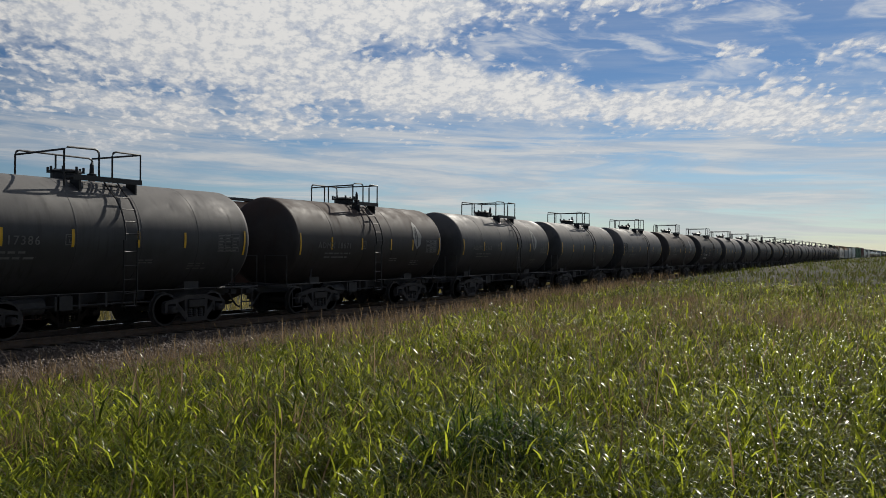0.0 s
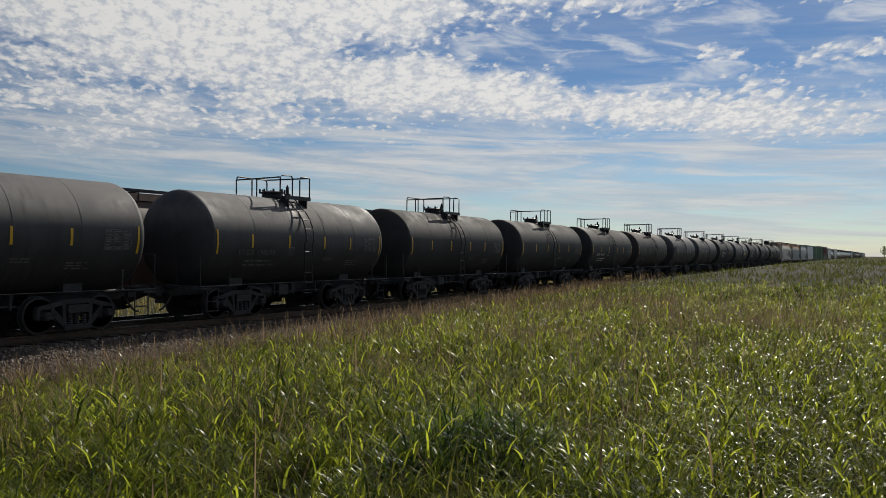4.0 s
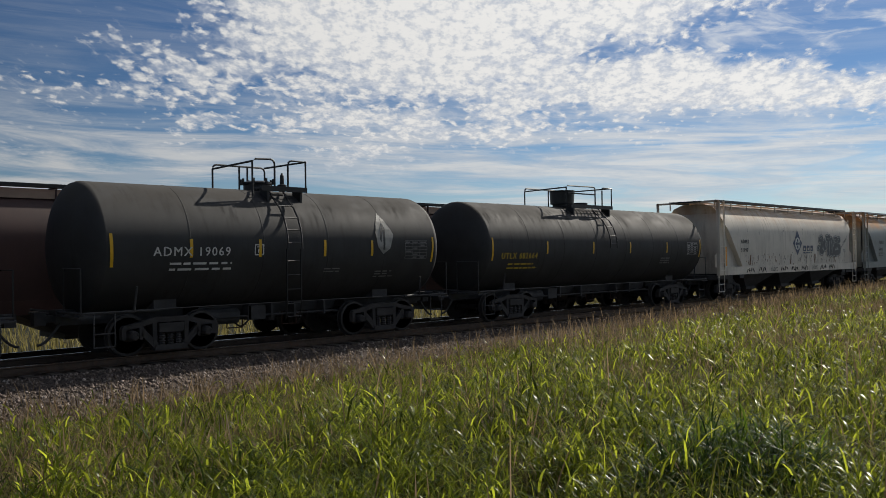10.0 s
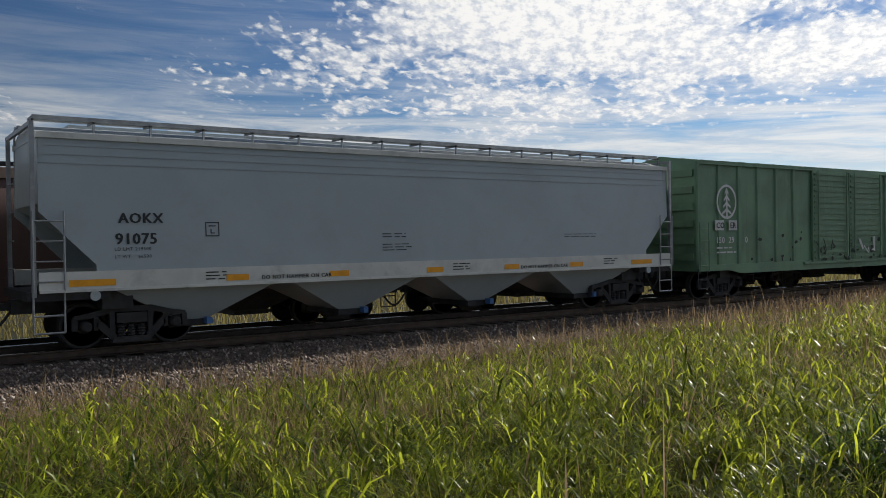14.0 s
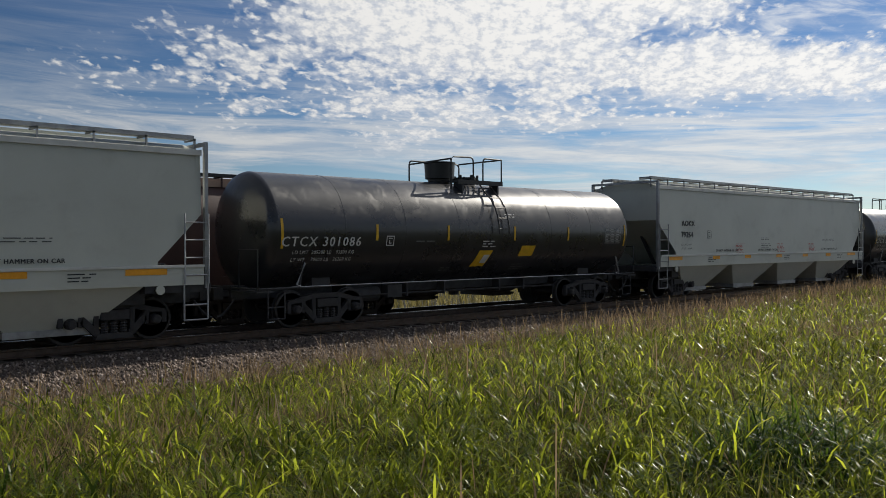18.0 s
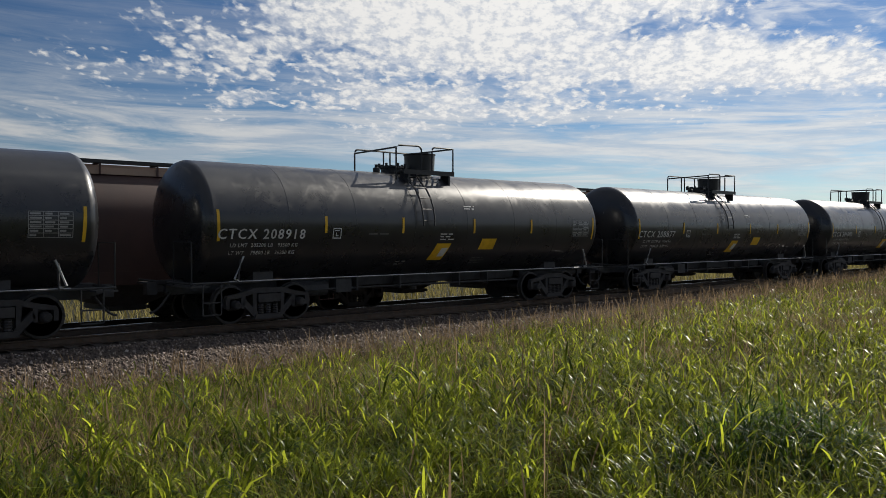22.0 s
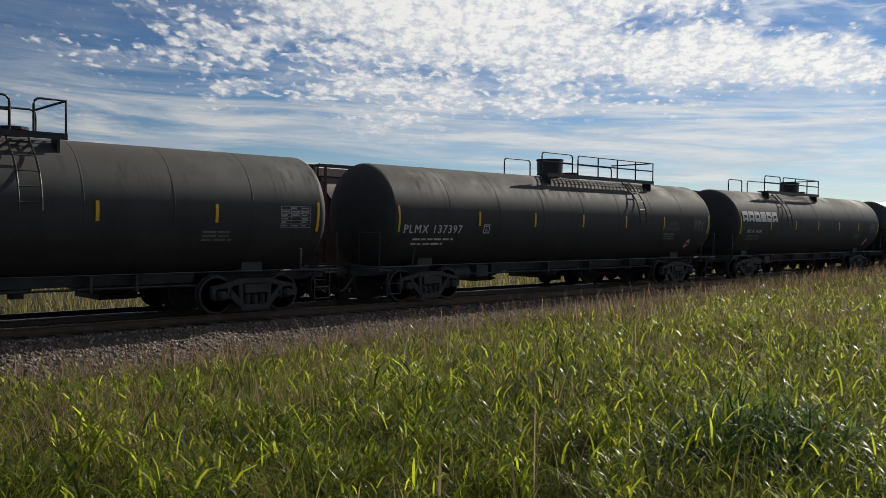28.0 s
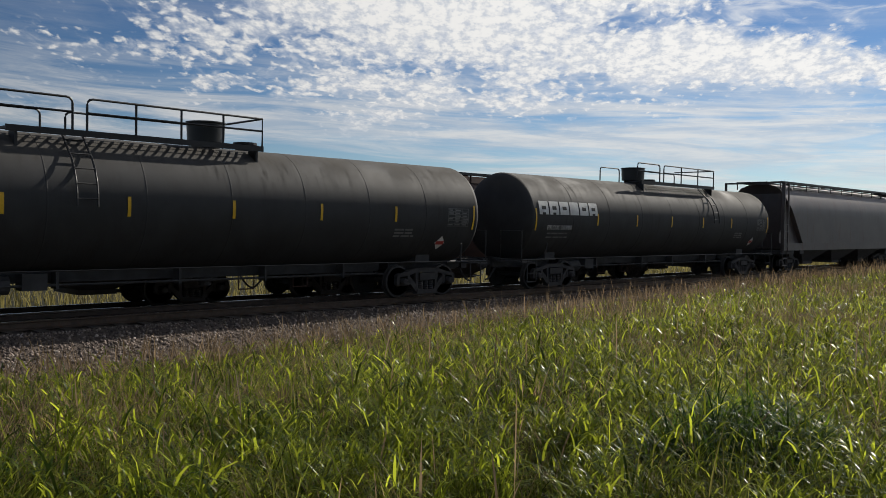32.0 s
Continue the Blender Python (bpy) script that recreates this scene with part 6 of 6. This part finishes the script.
    bubbles(car, "UL", 5.85, 0.92, 1.4, 0.95, g, ((0.05, PLUM), (0.0, TEAL)), PLUM, "teal graffiti letters", thick=0.0)
    # faded upright owner's lettering as plain blocks, and small stencilled squares
    for k in range(6):
        sticker("owner_block", car, rect(-5.52, 2.5 + 0.27 * k, 0.17, 0.15), paint("faded_pink_lettering", (0.24, 0.105, 0.09), 0.6, vary=0.3, scale=2.0), g, 0.006, "faded block lettering up the side")
    for x, z, w in ((-4.55, 2.62, 0.24), (-4.53, 2.24, 0.22), (-7.9, 1.3, 0.2)):
        for a, b, c, d in ((0, 0, w, 0.025), (0, w, w, 0.025), (0, 0, 0.025, w), (w - 0.02, 0, 0.025, w), (w * 0.35, w * 0.35, w * 0.3, w * 0.3)):
            sticker("stencil_square", car, rect(x + a, z + b, c, d), LETTER, g, 0.03 if b or c < 0.1 else 0.028)
    for x, z in ((-1.1, 3.05), (0.55, 3.05), (0.55, 2.75), (0.8, 3.7)):
        bars("notice", car, x, z, 0.6, 1, LETTER, gd, 0.08, 0.03, int(40 + x * 3))
    sticker("notice_plate", car, rect(0.2, 2.05, 0.26, 0.24), LETTER, gd, 0.01, "white notice")
    sticker("notice_plate", car, rect(5.55, 1.62, 0.42, 0.34), LETTER, g, 0.03, "white framed notice")
    sticker("reflector", car, rect(-h + 0.3, 1.15, 0.14, 0.55), ORANGE, g, label="orange reflective strip")


build_shorts()
build_first_longer()
build_domes()
build_long_tanks()
build_hoppers()
build_boxcars()


# ---------------------------------------------------------------- the train standing on the far track
def build_standing():
    first = curved_hopper(0, 16.6, STATIC, name="standing_hopper", group="cars of the standing train", label="dark brown covered hopper car standing on the far track", roof_mat=TANPAINT)
    bm = bmesh.new()
    box(bm, -7.9, 7.9, -1.08, -1.02, 4.12, 4.30)
    part("roof_edge", bm, TANPAINT, first, "dusty tan roof edge")
    first.matrix_basis = pose(14.2 + 9.0, FAR_Y, FAR_Z)
    first.scale = (1, 1, 0.977)
    for k in range(-4, 22):
        if k:
            copy_thing(first, pose(14.2 + 9.0 + 18.0 * k, FAR_Y, FAR_Z))


build_standing()

# ---------------------------------------------------------------- grass
def blades(name, x, y, length, width, first, bend, material, label, rng, seg=3, kind="stuff", turn=None, head=0.0, lift=0.0):
    """Tapered blades of grass that start at an angle to the upright and curl over; first, bend: (least, most) degrees; lift: height of the base over the soil."""
    n = len(x)
    turn = rng.uniform(0, math.tau, n) if turn is None else turn
    face = turn + math.pi / 2 + rng.normal(0, 0.4, n)
    a0, a1 = np.radians(rng.uniform(*first, n)), np.radians(rng.uniform(*bend, n))
    verts = np.zeros((n, seg * 2 + 1, 3))
    out, up = np.zeros(n), soil(x, y) - 0.02 + lift
    for k in range(seg + 1):
        a = k / seg
        if k:
            angle = a0 + a1 * ((k - 0.5) / seg) ** 1.25
            out, up = out + length / seg * np.sin(angle), up + length / seg * np.cos(angle)
        cx, cy = x + np.cos(turn) * out, y + np.sin(turn) * out
        w = width * (1 - a ** 1.5) * 0.5 * (0.75 + 0.5 * min(1, a * 3))
        if head:        # a thin stalk that carries a feathery head
            w = width * (0.22 if a < 0.55 else head * (1.25 - a)) * 0.5
        if k < seg:
            verts[:, 2 * k] = np.stack([cx + np.cos(face) * w, cy + np.sin(face) * w, up], -1)
            verts[:, 2 * k + 1] = np.stack([cx - np.cos(face) * w, cy - np.sin(face) * w, up], -1)
        else:
            verts[:, 2 * k] = np.stack([cx, cy, up], -1)
    tri = []
    for k in range(seg - 1):
        tri += [(2 * k, 2 * k + 1, 2 * k + 3), (2 * k, 2 * k + 3, 2 * k + 2)]
    tri.append((2 * seg - 2, 2 * seg - 1, 2 * seg))
    tri = np.array(tri)
    faces = (np.arange(n)[:, None, None] * (seg * 2 + 1) + tri[None]).reshape(-1, 3)
    me = from_arrays(name, verts.reshape(-1, 3), faces, material)
    me.shade_smooth()
    return tagged(new(name, me), label, "grass", kind=kind)


def leafy(rng, x, y, tall, d, per):
    """Leaves set one over the other on upright stalks: for each leaf its base, its way out, the height of its base, the stalk's height and the distance."""
    n = len(x)
    h = np.repeat(tall, per) * np.tile((np.arange(per) + 0.6) / per, n) * rng.uniform(0.8, 1.15, n * per)
    turn = np.repeat(rng.uniform(0, math.tau, n), per) + np.tile(np.arange(per) * 2.6, n) + rng.normal(0, 0.5, n * per)
    lean = np.repeat(rng.normal(0, 0.10, n), per), np.repeat(rng.normal(0, 0.10, n), per)
    return np.repeat(x, per) + lean[0] * h, np.repeat(y, per) + lean[1] * h, turn, h, np.repeat(tall, per), np.repeat(d, per)


def patchy(x, y, size, seed):
    """Smooth random patches of a given size, 0 to 1."""
    r = np.random.default_rng(seed)
    out = 0.0
    for k in range(7):
        a, p = r.uniform(0, math.tau), r.uniform(0, math.tau)
        f = math.tau / size * r.uniform(0.6, 1.5)
        out = out + np.sin((x * math.cos(a) + y * math.sin(a)) * f + p)
    return smooth01(0.5 + out / 5.2)


def tufts(rng, n, d0, d1, spread=0.09, per=12, gaps=0.96, fall=1.0):
    """Blades in tufts that lean out from their middle, over the meadow between two distances; thinner with distance.
    Gives x, y, the way out, a number for each tuft and the distance."""
    m = n // per
    u = rng.uniform(0, 1, m)
    d = d0 * (d1 / d0) ** (u ** fall)
    az = radians(-2) + radians(95) * rng.uniform(0, 1, m)
    cx, cy = d * np.sin(az), d * np.cos(az)
    keep = (rng.uniform(0, 1, m) < 1 - gaps + 1.15 * gaps * patchy(cx, cy, 0.75, 5) * (0.45 + 0.75 * patchy(cx, cy, 2.2, 15))) & (cy < 13.9)
    cx, cy, d = cx[keep], cy[keep], d[keep]
    m = len(cx)
    turn = rng.uniform(0, math.tau, m * per)
    r = np.abs(rng.normal(0, spread, m * per)) * np.repeat(rng.uniform(0.6, 1.7, m) * (0.7 + d / 20), per)
    return np.repeat(cx, per) + np.cos(turn) * r, np.repeat(cy, per) + np.sin(turn) * r, turn + rng.normal(0, 0.8, m * per), np.repeat(rng.uniform(0, 1, m), per), np.repeat(d, per)


def in_view(x, y, margin=0.06):
    """Keeps what lies within the fan of bearings that the camera sweeps over."""
    a = np.arctan2(x, y)
    d = np.hypot(x, y)
    return (a > radians(0.5) - margin) & (a < radians(92)) & (d > 3.2)


DRY_SPOTS = ((9.6, 6.2, 1.0), (6.0, 5.6, 0.75), (6.7, 8.6, 0.9), (10.2, 3.0, 0.8), (4.0, 6.1, 0.5), (14.5, 5.5, 1.6), (9.0, 10.0, 1.3), (16.0, 10.0, 1.8), (20.0, 3.0, 2.4), (2.2, 6.6, 0.7), (26.0, 8.0, 3.0), (5.4, 4.1, 0.45))


def dryness(x, y):
    """How much of the grass has dried, 0 to 1."""
    d = 0.0
    for cx, cy, r in DRY_SPOTS:
        d = d + np.exp(-((x - cx) ** 2 + (y - cy) ** 2) / (r * r))
    return np.clip(d * 0.9 + 0.30 * patchy(x, y, 3.2, 9) - 0.10, 0, 1)


def hollow(x, y):
    """Hollows where the grass stands lower."""
    return 1 - 0.6 * np.exp(-(((x - 3.65) / 0.5) ** 2 + ((y - 5.7) / 0.35) ** 2)) - 0.45 * np.exp(-(((x - 7.2) / 0.6) ** 2 + ((y - 2.6) / 0.4) ** 2))


def build_grass():
    rng = np.random.default_rng(3)
    fine = leaf("fine_green_grass", (0.009, 0.015, 0.003), (0.12, 0.16, 0.018), (0.18, 0.13, 0.065), 0.45, 0.46, (0.28, 0.34, 0.03), spec=0.08)
    lush = leaf("lush_green_grass", (0.016, 0.040, 0.006), (0.15, 0.185, 0.022), None, 0.30, 0.50, (0.62, 0.68, 0.05), spec=0.09)
    deep = leaf("dark_green_grass", (0.014, 0.040, 0.010), (0.055, 0.095, 0.014), None, 0.34, 0.42, (0.17, 0.26, 0.02), spec=0.08)
    straw = leaf("dry_grass", (0.11, 0.08, 0.045), (0.29, 0.21, 0.14), None, 0.6, 0.4, (0.34, 0.24, 0.13), spec=0.1)
    far = leaf("far_green_grass", (0.018, 0.030, 0.006), (0.085, 0.11, 0.014), (0.13, 0.10, 0.05), 0.5, 0.38, (0.17, 0.22, 0.012), spec=0.04)
    # meadow in front: fine grass at the bottom, and leafy stalks whose broad blades arch over
    x, y, turn, q, d = tufts(rng, 310000, 4.2, 36, 0.10, 10)
    dry = dryness(x, y)
    k = in_view(x, y) & (y < 14.0) & (rng.uniform(0, 1, len(x)) > dry * 0.4)
    x, y, turn, q, d = x[k], y[k], turn[k], q[k], d[k]
    tall = np.interp(y, [0, 10, 13.6], [1, 0.95, 0.6]) * (0.5 + 0.75 * patchy(x, y, 1.3, 7)) * (0.5 + 0.75 * q)
    blades("meadow_grass", x, y, rng.uniform(0.18, 0.56, len(x)) * tall * hollow(x, y), rng.uniform(0.004, 0.010, len(x)) * (0.75 + d / 14), (3, 35), (15, 105), fine, "green meadow grass mixed with dry stems", rng, 3, turn=turn)
    x, y, _, q, d = tufts(rng, 76000, 4.2, 46, 0.12, 5, 0.9)
    k = in_view(x, y) & (y < 13.6) & (rng.uniform(0, 1, len(x)) > dryness(x, y) * 0.9)
    x, y, q, d = x[k], y[k], q[k], d[k]
    tall = rng.uniform(0.16, 0.44, len(x)) * hollow(x, y) * (0.6 + 0.55 * q) * (0.25 + 1.15 * patchy(x, y, 0.85, 7)) * np.interp(y, [0, 11, 13.6], [1, 0.95, 0.55])
    x, y, turn, h, t, d = leafy(rng, x, y, tall, d, 5)
    size = rng.uniform(0.15, 0.40, len(x)) * (0.55 + 1.2 * np.clip(t, 0, 0.4))
    blades("broad_grass", x, y, size, rng.uniform(0.006, 0.019, len(x)) * (0.8 + d / 26), (12, 50), (55, 150), lush, "broad bright green grass blades arching from leafy stalks", rng, 4, turn=turn, lift=h)
    # middle distance, coarser
    x, y, turn, q, d = tufts(rng, 110000, 30, 150, 0.16, 10, 0.7)
    k = in_view(x, y) & (y < 14.0)
    x, y, turn, q, d = x[k], y[k], turn[k], q[k], d[k]
    blades("far_meadow_grass", x, y, rng.uniform(0.25, 0.60, len(x)) * (0.6 + 0.6 * q), rng.uniform(0.014, 0.030, len(x)) * (1 + d / 60), (5, 35), (20, 100), far, "green meadow grass with pale tips", rng, 3, turn=turn)
    x, y, turn, q, d = tufts(rng, 60000, 130, 600, 0.5, 8, 0.5)
    k = in_view(x, y) & (y < 14.0)
    x, y, turn, q, d = x[k], y[k], turn[k], q[k], d[k]
    blades("distant_meadow_grass", x, y, rng.uniform(0.3, 0.55, len(x)), rng.uniform(0.05, 0.09, len(x)) * (1 + x / 250), (5, 30), (10, 70), far, "distant green meadow grass", rng, 2, turn=turn)
    # the meadow goes on round the place where the camera stands
    m = 30000
    d, a = 11 * np.sqrt(rng.uniform(0.0004, 1, m)), rng.uniform(0, math.tau, m)
    x, y = d * np.sin(a), d * np.cos(a)
    k = (y < 13.8) & ~in_view(x, y)
    x, y = x[k], y[k]
    blades("trodden_meadow_grass", x, y, rng.uniform(0.16, 0.42, len(x)) * (0.6 + 0.5 * patchy(x, y, 1.3, 7)), rng.uniform(0.014, 0.034, len(x)), (5, 45), (20, 110), far, "shorter green meadow grass beside the viewpoint", rng, 3)
    # dry seed heads along the stones and in patches
    x = 46 * rng.uniform(0, 1, 36000) ** 1.3
    y = 13.4 + rng.normal(0, 0.7, len(x))
    k = rng.uniform(0, 1, len(x)) < 0.12 + 0.75 * patchy(x, y, 0.9, 21)
    x, y = x[k], y[k]
    px, py = rng.uniform(0.2, 4.2, 3500), rng.uniform(5.0, 13.2, 3500)
    x, y = np.concatenate([x, px]), np.concatenate([y, py])
    px, py = rng.uniform(0, 30, 220000), rng.uniform(0.5, 13.4, 220000)
    k = rng.uniform(0, 1, len(px)) < dryness(px, py) ** 1.4 * 0.5 + 0.02
    x, y = np.concatenate([x, px[k]]), np.concatenate([y, py[k]])
    k = (y < 15.0) & in_view(x, y)
    x, y = x[k], y[k]
    blades("dry_grass", x, y, rng.uniform(0.26, 0.60, len(x)) * (0.6 + 0.5 * patchy(x, y, 0.8, 11)), rng.uniform(0.005, 0.011, len(x)), (2, 24), (5, 60), straw, "dry straw grass with seed heads along the ballast and in patches", rng, 4, head=1.6)
    # tall single stems, most of them towards the stones
    x = np.concatenate([rng.uniform(1, 40, 900), 2 + 50 * rng.uniform(0, 1, 1500) ** 1.3])
    y = np.concatenate([rng.uniform(0.5, 13.4, 900), 13.6 - np.abs(rng.normal(0, 1.6, 1500))])
    k = in_view(x, y)
    x, y = x[k], y[k]
    blades("tall_grass_stems", x, y, rng.uniform(0.5, 0.95, len(x)), rng.uniform(0.010, 0.020, len(x)), (2, 14), (5, 50), straw, "tall single grass stems with seed heads", rng, 5, head=1.3)
    # a dark clump of long drooping blades
    cx, cy, r, n = 5.45, 2.65, 0.62, 900
    a, d = rng.uniform(0, math.tau, n), r * np.sqrt(rng.uniform(0, 1, n))
    x, y = cx + np.cos(a) * d * 1.25, cy + np.sin(a) * d * 0.9
    x, y, turn, h, t, d = leafy(rng, x, y, rng.uniform(0.18, 0.5, n) * (1.1 - 0.5 * d / r), d, 4)
    blades("grass_clump", x, y, rng.uniform(0.22, 0.5, len(x)), rng.uniform(0.007, 0.016, len(x)), (10, 50), (55, 150), deep, "dense dark green clump of grass in the meadow", rng, 5, turn=turn, lift=h)
    # field behind the tracks
    x = rng.uniform(-20, 160, 40000)
    y = 28.5 + 40 * rng.uniform(0, 1, len(x)) ** 1.6
    blades("far_field_grass", x, y, rng.uniform(0.4, 0.9, len(x)), rng.uniform(0.03, 0.06, len(x)), (2, 20), (5, 50), leaf("yellow_field_grass", (0.15, 0.13, 0.05), (0.33, 0.28, 0.12), None, 0.6, 0.4, (0.30, 0.26, 0.08), spec=0.1), "tall yellow-green grass beyond the tracks", rng, 2)


build_grass()


def build_stones():
    rng = np.random.default_rng(8)
    n = 34000
    x = -2 + 46 * rng.uniform(0, 1, n) ** 1.4
    y = rng.uniform(NEAR_Y - 4.9, NEAR_Y - 1.2, n)
    base = np.interp(y - NEAR_Y, [-5.0, -3.3, -1.85, -1.4], [-1.0, -0.84, -0.38, -0.22])
    z = np.maximum(base, soil(x, y)) + 0.005
    r = rng.uniform(0.018, 0.048, n)
    octa = np.array([(1, 0, 0), (-1, 0, 0), (0, 1, 0), (0, -1, 0), (0, 0, 1), (0, 0, -1)], float)
    tri = np.array([(0, 2, 4), (2, 1, 4), (1, 3, 4), (3, 0, 4), (2, 0, 5), (1, 2, 5), (3, 1, 5), (0, 3, 5)])
    v = octa[None] * r[:, None, None] * rng.uniform(0.6, 1.3, (n, 6, 1)) + rng.normal(0, 0.25, (n, 6, 3)) * r[:, None, None]
    v += np.stack([x, y, z], -1)[:, None]
    f = (np.arange(n)[:, None, None] * 6 + tri[None]).reshape(-1, 3)
    tagged(new("ballast_stones", from_arrays("ballast_stones", v.reshape(-1, 3), f, STONE)), "loose crushed pink-grey ballast stones", "gravel", kind="stuff")


build_stones()


# ---------------------------------------------------------------- far trees at the end of the field
def build_trees():
    rng = np.random.default_rng(12)
    m = leaf("far_tree_leaves", (0.018, 0.03, 0.01), (0.05, 0.07, 0.02), None, 0.6, 0.3)
    for k, (x, y, hgt, wid) in enumerate(((820, 4, 9, 7), (835, -4, 8, 8), (860, -14, 10, 8), (900, -26, 9, 9), (960, -8, 11, 8), (1010, -40, 10, 10), (780, -18, 7, 6), (1080, -30, 12, 10))):
        tree = tagged(new("tree"), "small dark green tree far off at the field's edge", "tree", "far trees")
        z0 = float(soil(x, y))
        tree.location = (x, y, z0)
        bm = bmesh.new()
        lathe(bm, [(-0.3, 0.32), (0.5, 0.24), (hgt * 0.5, 0.14), (hgt * 0.8, 0.05)], 7, "z")
        for j in range(5):
            a = j * 1.3 + k
            pipe(bm, [(0, 0, hgt * (0.28 + 0.08 * j)), (math.cos(a) * wid * 0.3, math.sin(a) * wid * 0.3, hgt * (0.45 + 0.09 * j))], 0.07, 5)
        part("trunk", bm, TIMBER, tree)
        n = 420
        a, r, q = rng.uniform(0, math.tau, n), rng.uniform(0, 1, n) ** 0.5, rng.uniform(0, 1, n)
        prof = np.sin(np.pi * (0.12 + 0.82 * q)) ** 0.7 * (0.75 + 0.35 * np.sin(3 * a + k + 5 * q))
        c = np.stack([np.cos(a) * r * wid * 0.5 * prof, np.sin(a) * r * wid * 0.5 * prof, hgt * (0.22 + 0.8 * q)], -1)
        v = c[:, None] + rng.normal(0, 0.33, (n, 3, 3))
        f = np.arange(n * 3).reshape(n, 3)
        part("crown", from_arrays("crown", v.reshape(-1, 3), f, m), m, tree)


build_trees()


# ---------------------------------------------------------------- motion of the train
def motions():
    for car in TRAIN:
        u = car["u"]
        del car["u"]
        walk(car, [(t, pose(u - SPEED * t, NEAR_Y, 0)) for t in (0, 8, 16, 24, 32)])


motions()
